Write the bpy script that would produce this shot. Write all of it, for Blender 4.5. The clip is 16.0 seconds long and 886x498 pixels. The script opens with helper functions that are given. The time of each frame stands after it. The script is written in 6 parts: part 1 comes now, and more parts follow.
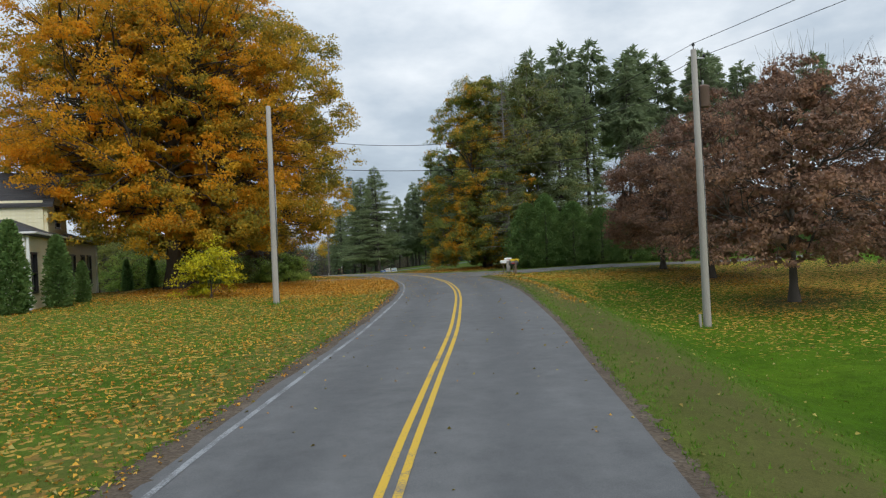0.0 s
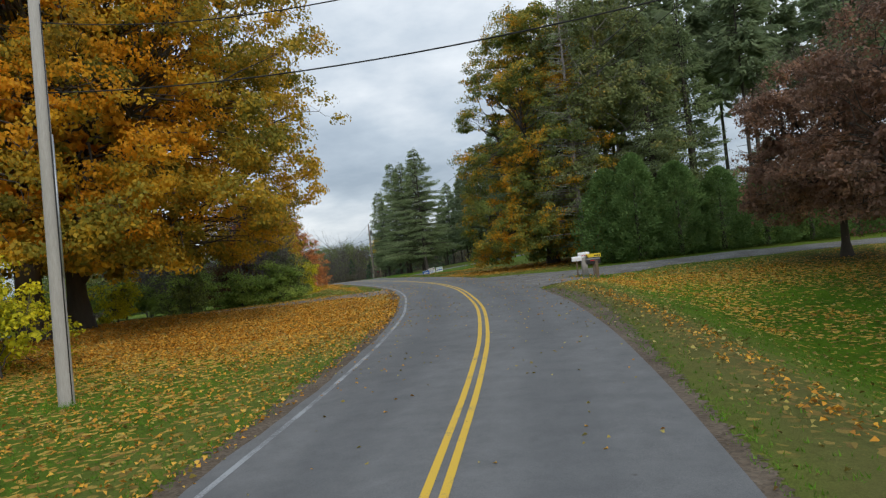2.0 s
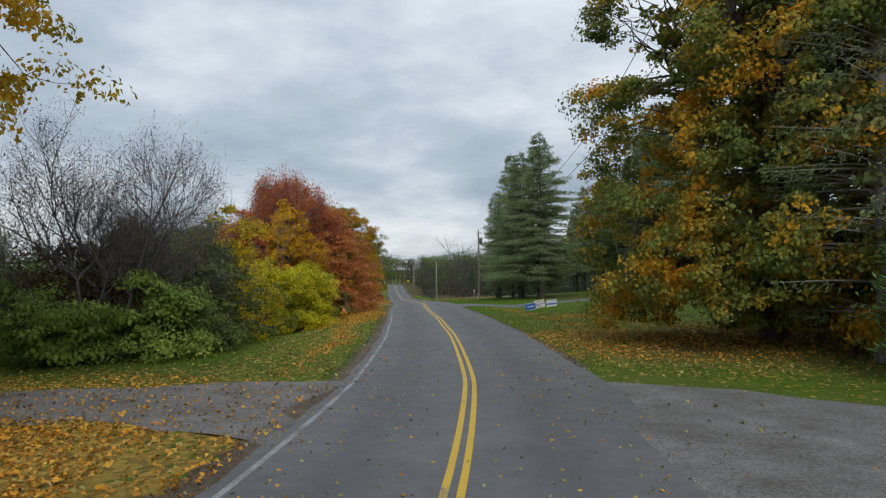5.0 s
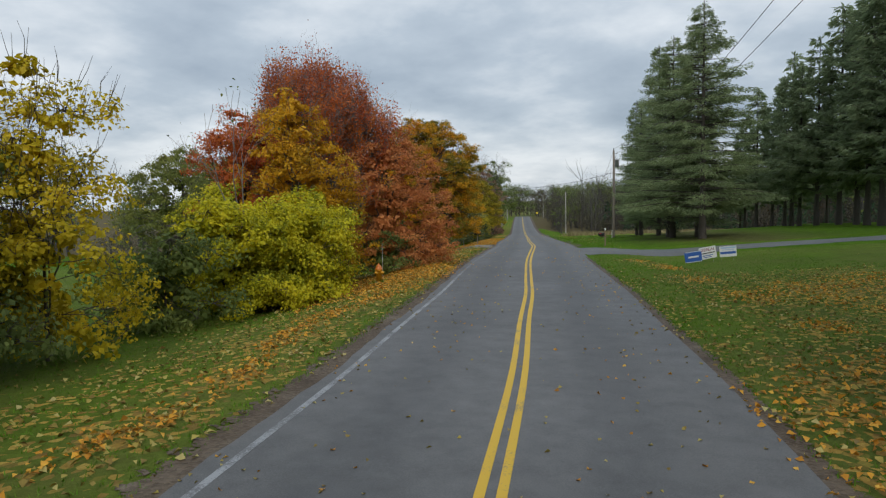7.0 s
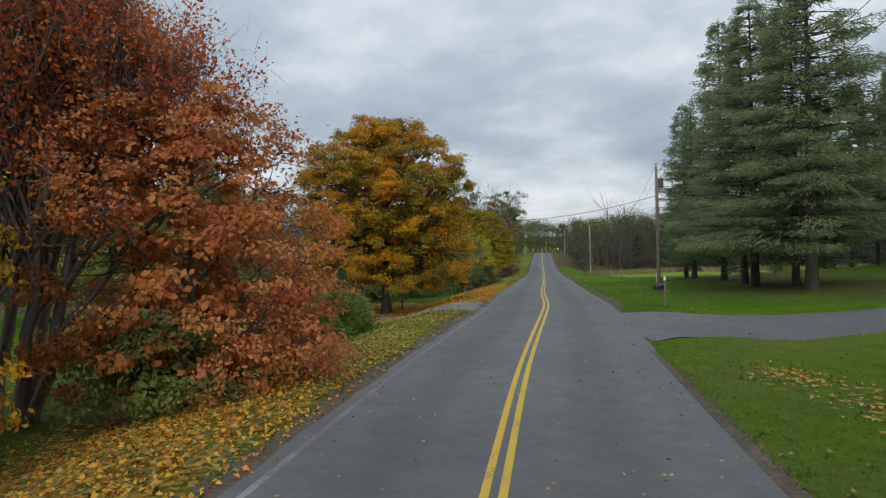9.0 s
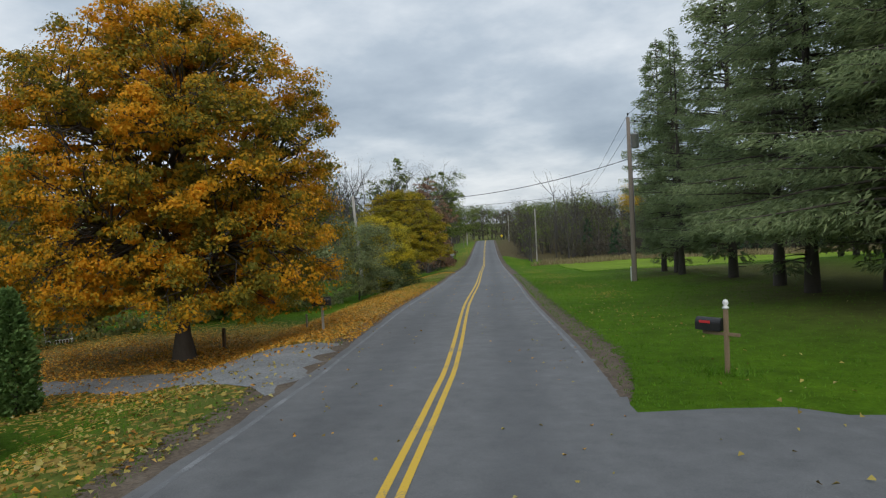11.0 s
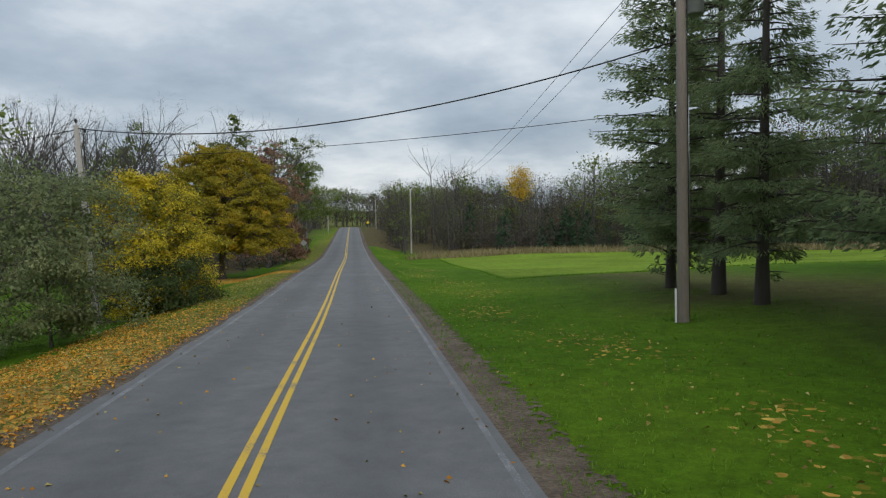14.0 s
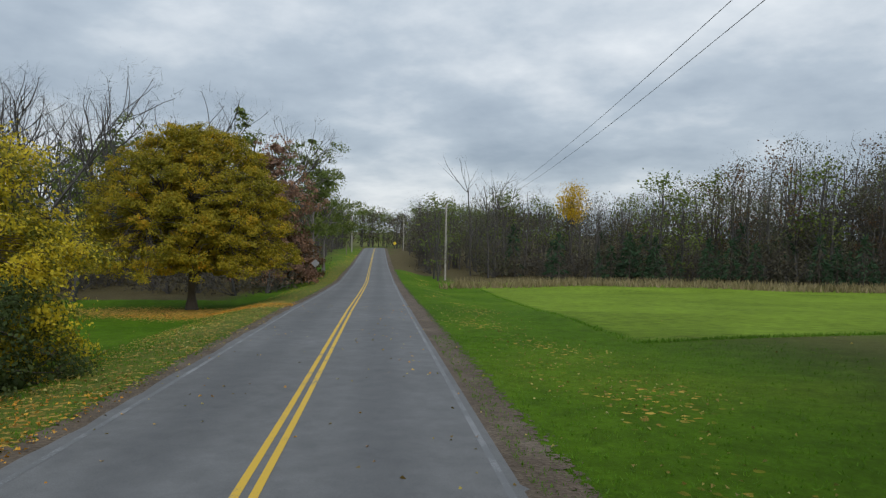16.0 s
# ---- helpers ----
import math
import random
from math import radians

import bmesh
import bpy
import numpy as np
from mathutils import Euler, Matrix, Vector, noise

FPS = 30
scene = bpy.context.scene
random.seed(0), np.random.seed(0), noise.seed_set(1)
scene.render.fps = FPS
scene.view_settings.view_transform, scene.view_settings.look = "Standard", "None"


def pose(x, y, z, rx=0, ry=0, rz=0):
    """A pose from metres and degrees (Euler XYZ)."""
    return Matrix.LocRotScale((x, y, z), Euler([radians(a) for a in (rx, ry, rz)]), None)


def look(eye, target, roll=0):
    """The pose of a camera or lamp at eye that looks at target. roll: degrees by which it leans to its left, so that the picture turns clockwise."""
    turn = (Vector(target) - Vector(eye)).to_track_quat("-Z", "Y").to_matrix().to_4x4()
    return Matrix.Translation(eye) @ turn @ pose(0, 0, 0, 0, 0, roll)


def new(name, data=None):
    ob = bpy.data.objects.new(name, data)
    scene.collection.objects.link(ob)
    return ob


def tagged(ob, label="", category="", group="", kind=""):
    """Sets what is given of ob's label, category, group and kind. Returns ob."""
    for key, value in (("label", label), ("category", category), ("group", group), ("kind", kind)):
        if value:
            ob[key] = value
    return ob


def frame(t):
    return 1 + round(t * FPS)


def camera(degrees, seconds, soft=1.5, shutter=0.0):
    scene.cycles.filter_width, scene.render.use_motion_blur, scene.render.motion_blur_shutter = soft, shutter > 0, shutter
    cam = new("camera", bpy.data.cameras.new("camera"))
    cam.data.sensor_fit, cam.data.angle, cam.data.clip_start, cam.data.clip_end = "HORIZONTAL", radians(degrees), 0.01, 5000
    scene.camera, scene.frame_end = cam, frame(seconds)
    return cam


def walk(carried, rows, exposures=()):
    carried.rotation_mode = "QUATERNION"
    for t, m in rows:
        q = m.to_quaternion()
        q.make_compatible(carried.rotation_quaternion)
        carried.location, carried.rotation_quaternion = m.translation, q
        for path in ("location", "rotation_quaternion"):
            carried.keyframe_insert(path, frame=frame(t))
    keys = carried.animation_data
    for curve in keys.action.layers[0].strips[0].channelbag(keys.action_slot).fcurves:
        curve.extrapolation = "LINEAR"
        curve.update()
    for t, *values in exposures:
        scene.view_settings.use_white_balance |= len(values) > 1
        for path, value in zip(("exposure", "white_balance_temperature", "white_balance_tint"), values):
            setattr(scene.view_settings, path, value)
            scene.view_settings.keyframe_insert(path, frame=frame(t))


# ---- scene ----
cam = camera(68.6, 16.0, 1.25)
PATH = [
    (0, (-0.044, 1.127, 2.173), (-0.064, 3.127, 2.178), -2.9),
    (0.5, (0.193, 5.479, 2.3), (0.038, 7.473, 2.272), -4.6),
    (1, (0.59, 9.989, 2.325), (0.439, 11.983, 2.255), -4.4),
    (1.5, (0.934, 14.509, 2.41), (0.663, 16.49, 2.369), -5.9),
    (2, (1.226, 18.89, 2.455), (1.001, 20.878, 2.446), -6.5),
    (2.5, (1.594, 23.44, 2.556), (1.384, 25.429, 2.591), -5.6),
    (3, (1.616, 27.917, 2.62), (1.382, 29.903, 2.652), -3.7),
    (3.5, (1.474, 32.171, 2.666), (1.242, 34.156, 2.725), -4.1),
    (4, (1.172, 36.352, 2.761), (0.845, 38.324, 2.817), -1.9),
    (4.5, (0.958, 40.867, 2.73), (0.627, 42.839, 2.769), -1.2),
    (5, (0.33, 44.792, 2.836), (-0.314, 46.685, 2.888), -0.8),
    (5.2, (-0.148, 46.27, 2.875), (-0.822, 48.153, 2.866), 0.2),
    (7.3, (-4.883, 64.297, 2.675), (-5.914, 66.005, 2.524), -1.4),
    (7.5, (-5.515, 66.13, 2.68), (-6.491, 67.873, 2.568), -2.3),
    (8, (-7.314, 70.317, 2.476), (-8.419, 71.984, 2.412), -3.5),
    (8.2, (-8.09, 72.038, 2.487), (-9.184, 73.711, 2.431), -1.5),
    (10.3, (-14.923, 90.362, 2.158), (-15.956, 92.075, 2.134), -3.2),
    (10.5, (-15.557, 91.909, 2.109), (-16.562, 93.636, 2.044), -2.8),
    (11, (-17.046, 95.661, 2.016), (-17.979, 97.428, 1.936), -3.0),
    (11.5, (-18.468, 99.45, 1.886), (-19.251, 101.288, 1.795), -1.5),
    (12, (-19.969, 102.821, 1.737), (-20.547, 104.736, 1.694), -0.8),
    (12.5, (-21.599, 106.416, 1.628), (-21.937, 108.387, 1.618), -1.9),
    (13, (-23.386, 110.087, 1.465), (-23.623, 112.072, 1.526), -1.2),
    (13.5, (-25.0, 113.937, 1.283), (-25.437, 115.886, 1.188), -1.3),
    (14, (-26.653, 117.799, 1.05), (-27.202, 119.718, 0.919), -1.0),
    (14.5, (-28.229, 121.459, 0.89), (-28.868, 123.352, 0.813), -2.7),
    (15, (-29.579, 125.014, 0.717), (-30.27, 126.888, 0.606), -1.6),
    (15.5, (-30.949, 128.637, 0.582), (-31.633, 130.513, 0.477), -1.0),
    (16, (-32.862, 132.587, 0.29), (-33.488, 134.486, 0.234), 1.0),
]
walk(cam, [(t, look(eye, target, roll)) for t, eye, target, roll in PATH], [(0.0, 0.18), (2.5, 0.18), (3.5, 0.10), (5.0, 0.06), (7.5, 0.04), (12.5, 0.03), (16.0, 0.0)])


# ---- world, sun, exposure ----
SUN_ELEVATION, SUN_TURN = radians(38), radians(150)
world = bpy.data.worlds.new("overcast_sky")
world.use_nodes = True
scene.world = world


def build_sky(tree):
    n, l = tree.nodes, tree.links
    n.clear()
    out, back = n.new("ShaderNodeOutputWorld"), n.new("ShaderNodeBackground")
    sky = n.new("ShaderNodeTexSky")
    sky.sky_type, sky.sun_disc = "NISHITA", False
    sky.sun_elevation, sky.sun_rotation = SUN_ELEVATION, SUN_TURN
    dim = n.new("ShaderNodeVectorMath")
    dim.operation = "SCALE"
    dim.inputs["Scale"].default_value = 0.10
    l.new(sky.outputs[0], dim.inputs[0])
    co = n.new("ShaderNodeTexCoord")
    sep = n.new("ShaderNodeSeparateXYZ")
    l.new(co.outputs["Generated"], sep.inputs[0])
    lift = n.new("ShaderNodeMath")
    lift.operation = "MAXIMUM"
    lift.inputs[1].default_value = 0.0
    l.new(sep.outputs[2], lift.inputs[0])
    add = n.new("ShaderNodeMath")
    add.inputs[1].default_value = 0.24
    l.new(lift.outputs[0], add.inputs[0])
    div = n.new("ShaderNodeVectorMath")
    div.operation = "DIVIDE"
    comb = n.new("ShaderNodeCombineXYZ")
    for k in range(3):
        l.new(add.outputs[0], comb.inputs[k])
    l.new(co.outputs["Generated"], div.inputs[0])
    l.new(comb.outputs[0], div.inputs[1])
    noise_a, noise_b = n.new("ShaderNodeTexNoise"), n.new("ShaderNodeTexNoise")
    for node, scale, detail, rough in ((noise_a, 1.9, 6, 0.55), (noise_b, 0.8, 2, 0.4)):
        node.inputs["Scale"].default_value, node.inputs["Detail"].default_value = scale, detail
        node.inputs["Roughness"].default_value = rough
        l.new(div.outputs[0], node.inputs["Vector"])
    both = n.new("ShaderNodeMix")
    both.data_type = "FLOAT"
    both.inputs[0].default_value = 0.45
    l.new(noise_a.outputs[0], both.inputs[2])
    l.new(noise_b.outputs[0], both.inputs[3])
    ramp = n.new("ShaderNodeValToRGB")
    e = ramp.color_ramp.elements
    e[0].position, e[0].color = 0.36, (0.33, 0.40, 0.485, 1)
    e[1].position, e[1].color = 0.64, (0.80, 0.845, 0.885, 1)
    mid = e.new(0.49)
    mid.color = (0.47, 0.545, 0.625, 1)
    l.new(both.outputs[0], ramp.inputs[0])
    mix = n.new("ShaderNodeMix")
    mix.data_type = "RGBA"
    mix.inputs[0].default_value = 0.92
    l.new(dim.outputs[0], mix.inputs[6])
    l.new(ramp.outputs[0], mix.inputs[7])
    zenith = n.new("ShaderNodeMapRange")
    zenith.inputs["To Min"].default_value, zenith.inputs["To Max"].default_value = 0.93, 1.38
    l.new(lift.outputs[0], zenith.inputs["Value"])
    scaled = n.new("ShaderNodeVectorMath")
    scaled.operation = "SCALE"
    l.new(mix.outputs[2], scaled.inputs[0])
    l.new(zenith.outputs[0], scaled.inputs["Scale"])
    l.new(scaled.outputs[0], back.inputs["Color"])
    back.inputs["Strength"].default_value = 1.0
    l.new(back.outputs[0], out.inputs[0])


build_sky(world.node_tree)
sun = new("sun", bpy.data.lights.new("sun", "SUN"))
sun.data.energy, sun.data.angle, sun.data.color = 1.3, radians(25), (1.0, 0.96, 0.9)
sun.rotation_euler = (radians(90) - SUN_ELEVATION, 0, radians(180) - SUN_TURN)
scene.view_settings.exposure = 0.0


# ---- materials ----
def material(name, build, rough=0.8):
    m = bpy.data.materials.new(name)
    m.use_nodes = True
    b = m.node_tree.nodes["Principled BSDF"]
    b.inputs["Roughness"].default_value = rough
    build(m.node_tree.nodes, m.node_tree.links, b)
    return m


def ramp_node(n, stops):
    r = n.new("ShaderNodeValToRGB")
    e = r.color_ramp.elements
    while len(e) < len(stops):
        e.new(0.5)
    for k, (at, c) in enumerate(stops):
        e[k].position, e[k].color = at, (*c, 1)
    return r


def noise_node(n, l, scale, detail=4, rough=0.6, vector=None):
    t = n.new("ShaderNodeTexNoise")
    t.inputs["Scale"].default_value, t.inputs["Detail"].default_value, t.inputs["Roughness"].default_value = scale, detail, rough
    if vector is None:
        vector = n.new("ShaderNodeTexCoord").outputs["Object"]
    l.new(vector, t.inputs["Vector"])
    return t


def mix_node(n, l, fac, a, b, mode="MIX"):
    m = n.new("ShaderNodeMix")
    m.data_type, m.blend_type = "RGBA", mode
    for socket, value in ((m.inputs[0], fac), (m.inputs[6], a), (m.inputs[7], b)):
        if isinstance(value, (int, float)):
            socket.default_value = value
        elif isinstance(value, tuple):
            socket.default_value = (*value, 1)
        else:
            l.new(value, socket)
    return m.outputs[2]


def bump(n, l, b, height, strength, distance):
    k = n.new("ShaderNodeBump")
    k.inputs["Strength"].default_value, k.inputs["Distance"].default_value = strength, distance
    l.new(height, k.inputs["Height"])
    l.new(k.outputs[0], b.inputs["Normal"])


def leaf_material(name, stops, patch=0.78, patch_scale=0.75, shine=0.5, glow=0.36):
    """Leaves: each leaf takes its own tint, and the tints drift in patches through the crown."""
    def build(n, l, b):
        island = n.new("ShaderNodeNewGeometry").outputs["Random Per Island"]
        drift = noise_node(n, l, patch_scale, 4, 0.6)
        spread = n.new("ShaderNodeMapRange")
        spread.inputs[1].default_value, spread.inputs[2].default_value = 0.3, 0.7
        l.new(drift.outputs[0], spread.inputs[0])
        both = n.new("ShaderNodeMix")
        both.data_type = "FLOAT"
        both.inputs[0].default_value = patch
        l.new(island, both.inputs[2])
        l.new(spread.outputs[0], both.inputs[3])
        r = ramp_node(n, stops)
        l.new(both.outputs[0], r.inputs[0])
        grain = noise_node(n, l, 14, 2)
        dark = mix_node(n, l, 0.35, r.outputs[0], grain.outputs[0], "OVERLAY")
        l.new(dark, b.inputs["Base Color"])
        b.inputs["Specular IOR Level"].default_value = 0.12
        out = n["Material Output"]
        thin = n.new("ShaderNodeBsdfTranslucent")
        l.new(dark, thin.inputs[0])
        mixed = n.new("ShaderNodeMixShader")
        mixed.inputs[0].default_value = glow
        l.new(b.outputs[0], mixed.inputs[1])
        l.new(thin.outputs[0], mixed.inputs[2])
        l.new(mixed.outputs[0], out.inputs[0])
    return material(name, build, shine)


def plain(name, a, b_, scale=6, rough=0.8, bumps=0.3, metal=0.0, stretch=None):
    """Two tints in noise at two scales, with fine relief."""
    def build(n, l, b):
        vec = n.new("ShaderNodeTexCoord").outputs["Object"]
        if stretch:
            mp = n.new("ShaderNodeMapping")
            mp.inputs["Scale"].default_value = stretch
            l.new(vec, mp.inputs[0])
            vec = mp.outputs[0]
        t1, t2 = noise_node(n, l, scale, 5, 0.65, vec), noise_node(n, l, scale * 7, 3, 0.6, vec)
        c = mix_node(n, l, t1.outputs[0], a, b_)
        c = mix_node(n, l, 0.35, c, t2.outputs[0], "OVERLAY")
        l.new(c, b.inputs["Base Color"])
        b.inputs["Metallic"].default_value = metal
        bump(n, l, b, t2.outputs[0], bumps, 0.01)
    return material(name, build, rough)


BARK = plain("bark", (0.055, 0.045, 0.036), (0.11, 0.095, 0.08), 3, 0.95, 0.9, 0, (4, 4, 0.8))
WOODS_BARK = plain("woods_bark", (0.062, 0.058, 0.055), (0.112, 0.105, 0.098), 3, 0.95, 0.5)
BARK_GREY = plain("grey_bark", (0.16, 0.145, 0.135), (0.28, 0.255, 0.24), 3, 0.95, 0.9, 0, (4, 4, 0.8))
POLE_WOOD = plain("pole_wood", (0.30, 0.28, 0.25), (0.42, 0.39, 0.35), 2, 0.9, 0.5, 0, (6, 6, 0.4))
BARK_PALE = plain("pale_bark", (0.27, 0.26, 0.24), (0.40, 0.39, 0.36), 3, 0.9, 0.4)
POLE_DARK = plain("dark_pole_wood", (0.17, 0.14, 0.112), (0.29, 0.245, 0.20), 2, 0.9, 0.5, 0, (6, 6, 0.4))
POST_WOOD = plain("post_wood", (0.12, 0.085, 0.06), (0.22, 0.16, 0.11), 4, 0.9, 0.5, 0, (6, 6, 0.7))
CEDAR_POST = plain("cedar_post", (0.20, 0.14, 0.085), (0.30, 0.215, 0.135), 4, 0.85, 0.4, 0, (6, 6, 0.7))
METAL_GREY = plain("grey_metal", (0.30, 0.31, 0.32), (0.42, 0.43, 0.44), 5, 0.45, 0.1, 0.6)
RUST_METAL = plain("rusty_tank", (0.16, 0.10, 0.085), (0.26, 0.17, 0.14), 5, 0.7, 0.2, 0.2)
BLACK_METAL = plain("black_metal", (0.012, 0.012, 0.013), (0.03, 0.03, 0.03), 8, 0.35, 0.1)
WHITE_PAINT = plain("white_paint", (0.70, 0.70, 0.69), (0.82, 0.82, 0.81), 3, 0.5, 0.1)
YELLOW_PLASTIC = plain("yellow_plastic", (0.75, 0.52, 0.02), (0.85, 0.62, 0.04), 6, 0.4, 0.05)
HYDRANT_PAINT = plain("hydrant_paint", (0.60, 0.27, 0.015), (0.72, 0.36, 0.02), 6, 0.45, 0.15)
CABLE = plain("cable", (0.012, 0.012, 0.012), (0.025, 0.025, 0.025), 9, 0.6, 0.0)
GLASS_DARK = plain("window_glass", (0.015, 0.018, 0.022), (0.03, 0.034, 0.04), 1, 0.08, 0.0)
CURTAIN = plain("curtained_glass", (0.30, 0.31, 0.31), (0.42, 0.43, 0.42), 3, 0.15, 0.0, 0, (5, 5, 0.5))
SIDING = plain("cream_siding", (0.72, 0.68, 0.46), (0.80, 0.76, 0.55), 1.2, 0.6, 0.1)
SHINGLE = plain("dark_shingle", (0.035, 0.035, 0.04), (0.075, 0.075, 0.08), 5, 0.9, 0.6)
SIGN_BLUE = plain("blue_board", (0.03, 0.10, 0.38), (0.04, 0.13, 0.45), 4, 0.4, 0.0)
DARK_RED = plain("dark_red_ink", (0.20, 0.02, 0.03), (0.26, 0.03, 0.04), 4, 0.5, 0.0)
PALE_BLUE = plain("pale_blue_ink", (0.38, 0.50, 0.66), (0.44, 0.56, 0.72), 4, 0.5, 0.0)
ROD_GREY = plain("marker_rod_grey", (0.45, 0.45, 0.44), (0.60, 0.60, 0.58), 30, 0.5, 0.0)
HYDRANT_CAP = plain("hydrant_cap_paint", (0.55, 0.14, 0.02), (0.64, 0.19, 0.025), 6, 0.45, 0.15)
SIGN_RED = plain("red_ink", (0.55, 0.03, 0.04), (0.65, 0.05, 0.05), 4, 0.4, 0.0)

MAPLE_OLD = leaf_material("old_maple_leaves", [(0.0, (0.17, 0.145, 0.028)), (0.26, (0.42, 0.27, 0.032)), (0.44, (0.72, 0.37, 0.030)), (0.75, (0.86, 0.41, 0.026)), (1.0, (0.90, 0.53, 0.045))], 0.72, 0.42, 0.5, 0.55)
MAPLE_OLIVE = leaf_material("olive_maple_leaves", [(0.0, (0.15, 0.16, 0.036)), (0.38, (0.30, 0.265, 0.042)), (0.54, (0.54, 0.36, 0.042)), (0.72, (0.72, 0.43, 0.034)), (1.0, (0.84, 0.53, 0.04))], 0.72, 0.42, 0.5, 0.45)
MAPLE_GOLDEN = leaf_material("golden_maple_leaves", [(0.0, (0.10, 0.12, 0.026)), (0.40, (0.24, 0.21, 0.030)), (0.52, (0.58, 0.34, 0.026)), (0.74, (0.80, 0.375, 0.024)), (1.0, (0.86, 0.49, 0.036))], 0.74, 0.6, 0.5, 0.45)
ROUND_MAPLE = leaf_material("round_maple_leaves", [(0.0, (0.11, 0.125, 0.02)), (0.36, (0.27, 0.235, 0.024)), (0.62, (0.41, 0.325, 0.030)), (0.82, (0.56, 0.36, 0.028)), (1.0, (0.66, 0.29, 0.03))], 0.6, 0.6)
MAPLE_MIX = leaf_material("turning_maple_leaves", [(0.0, (0.110, 0.160, 0.046)), (0.46, (0.205, 0.245, 0.058)), (0.58, (0.40, 0.31, 0.046)), (0.74, (0.72, 0.38, 0.03)), (1.0, (0.74, 0.30, 0.03))], 0.76, 0.5)
MAROON = leaf_material("maroon_leaves", [(0.0, (0.15, 0.100, 0.074)), (0.5, (0.285, 0.170, 0.118)), (0.8, (0.42, 0.235, 0.142)), (1.0, (0.54, 0.30, 0.15))])
RED_ORANGE = leaf_material("red_orange_leaves", [(0.0, (0.32, 0.115, 0.05)), (0.4, (0.56, 0.215, 0.075)), (0.75, (0.68, 0.30, 0.10)), (1.0, (0.74, 0.42, 0.12))])
RED = leaf_material("red_leaves", [(0.0, (0.28, 0.052, 0.028)), (0.45, (0.54, 0.135, 0.042)), (0.75, (0.68, 0.22, 0.05)), (1.0, (0.74, 0.34, 0.06))])
YELLOW = leaf_material("yellow_leaves", [(0.0, (0.12, 0.13, 0.014)), (0.25, (0.40, 0.33, 0.018)), (0.6, (0.66, 0.50, 0.028)), (1.0, (0.74, 0.50, 0.028))])
MAPLE_DARK = leaf_material("dark_turning_leaves", [(0.0, (0.10, 0.135, 0.05)), (0.6, (0.20, 0.225, 0.08)), (0.85, (0.32, 0.28, 0.085)), (1.0, (0.48, 0.29, 0.065))])
RUSSET = leaf_material("russet_leaves", [(0.0, (0.085, 0.06, 0.034)), (0.5, (0.15, 0.088, 0.045)), (0.8, (0.21, 0.10, 0.045)), (1.0, (0.30, 0.105, 0.05))])
YELLOW_ORANGE = leaf_material("golden_leaves", [(0.0, (0.20, 0.14, 0.016)), (0.35, (0.54, 0.30, 0.02)), (0.75, (0.74, 0.42, 0.026)), (1.0, (0.78, 0.54, 0.034))])
YELLOW_GREEN = leaf_material("green_leaves", [(0.0, (0.075, 0.105, 0.032)), (0.5, (0.150, 0.195, 0.054)), (0.85, (0.22, 0.26, 0.07)), (1.0, (0.34, 0.32, 0.08))])
GOLD = leaf_material("gold_leaves", [(0.0, (0.42, 0.26, 0.015)), (0.5, (0.66, 0.44, 0.02)), (1.0, (0.75, 0.55, 0.04))])
MOTTLED = leaf_material("mottled_leaves", [(0.0, (0.06, 0.085, 0.022)), (0.36, (0.20, 0.21, 0.038)), (0.50, (0.58, 0.47, 0.034)), (1.0, (0.84, 0.64, 0.05))], 0.7, 0.9)
DULL_GREEN = leaf_material("dull_green_leaves", [(0.0, (0.07, 0.075, 0.045)), (0.5, (0.125, 0.13, 0.07)), (1.0, (0.21, 0.18, 0.10))])
GREEN = leaf_material("green_leaves", [(0.0, (0.075, 0.105, 0.028)), (0.5, (0.155, 0.20, 0.052)), (0.85, (0.23, 0.265, 0.066)), (1.0, (0.34, 0.31, 0.075))])
OLIVE_GREEN = leaf_material("olive_green_leaves", [(0.0, (0.10, 0.125, 0.034)), (0.5, (0.21, 0.235, 0.06)), (0.85, (0.32, 0.31, 0.075)), (1.0, (0.52, 0.36, 0.06))])
DARK_GREEN = leaf_material("dark_green_leaves", [(0.0, (0.035, 0.055, 0.018)), (0.6, (0.075, 0.105, 0.032)), (1.0, (0.14, 0.16, 0.05))])
GREY_GREEN = leaf_material("grey_green_leaves", [(0.0, (0.11, 0.14, 0.065)), (0.5, (0.21, 0.25, 0.115)), (1.0, (0.33, 0.36, 0.17))])
LIME = leaf_material("light_green_leaves", [(0.0, (0.10, 0.14, 0.02)), (0.30, (0.28, 0.30, 0.024)), (0.48, (0.58, 0.53, 0.026)), (1.0, (0.84, 0.68, 0.035))], 0.66, 1.1)
BROWN = leaf_material("brown_leaves", [(0.0, (0.066, 0.062, 0.048)), (0.5, (0.100, 0.090, 0.066)), (1.0, (0.165, 0.130, 0.075))])
DARK_FIR = leaf_material("young_fir_needles", [(0.0, (0.03, 0.06, 0.032)), (0.5, (0.05, 0.095, 0.05)), (1.0, (0.085, 0.135, 0.07))], 0.5, 0.5, 0.8, 0.3)
THICKET_GREEN = leaf_material("thicket_leaves", [(0.0, (0.12, 0.185, 0.042)), (0.5, (0.28, 0.38, 0.08)), (0.85, (0.40, 0.46, 0.095)), (1.0, (0.52, 0.46, 0.08))])
SPRUCE = leaf_material("spruce_needles", [(0.0, (0.125, 0.170, 0.085)), (0.5, (0.255, 0.315, 0.155)), (1.0, (0.40, 0.465, 0.22))], 0.5, 0.5, 0.8, 0.5)
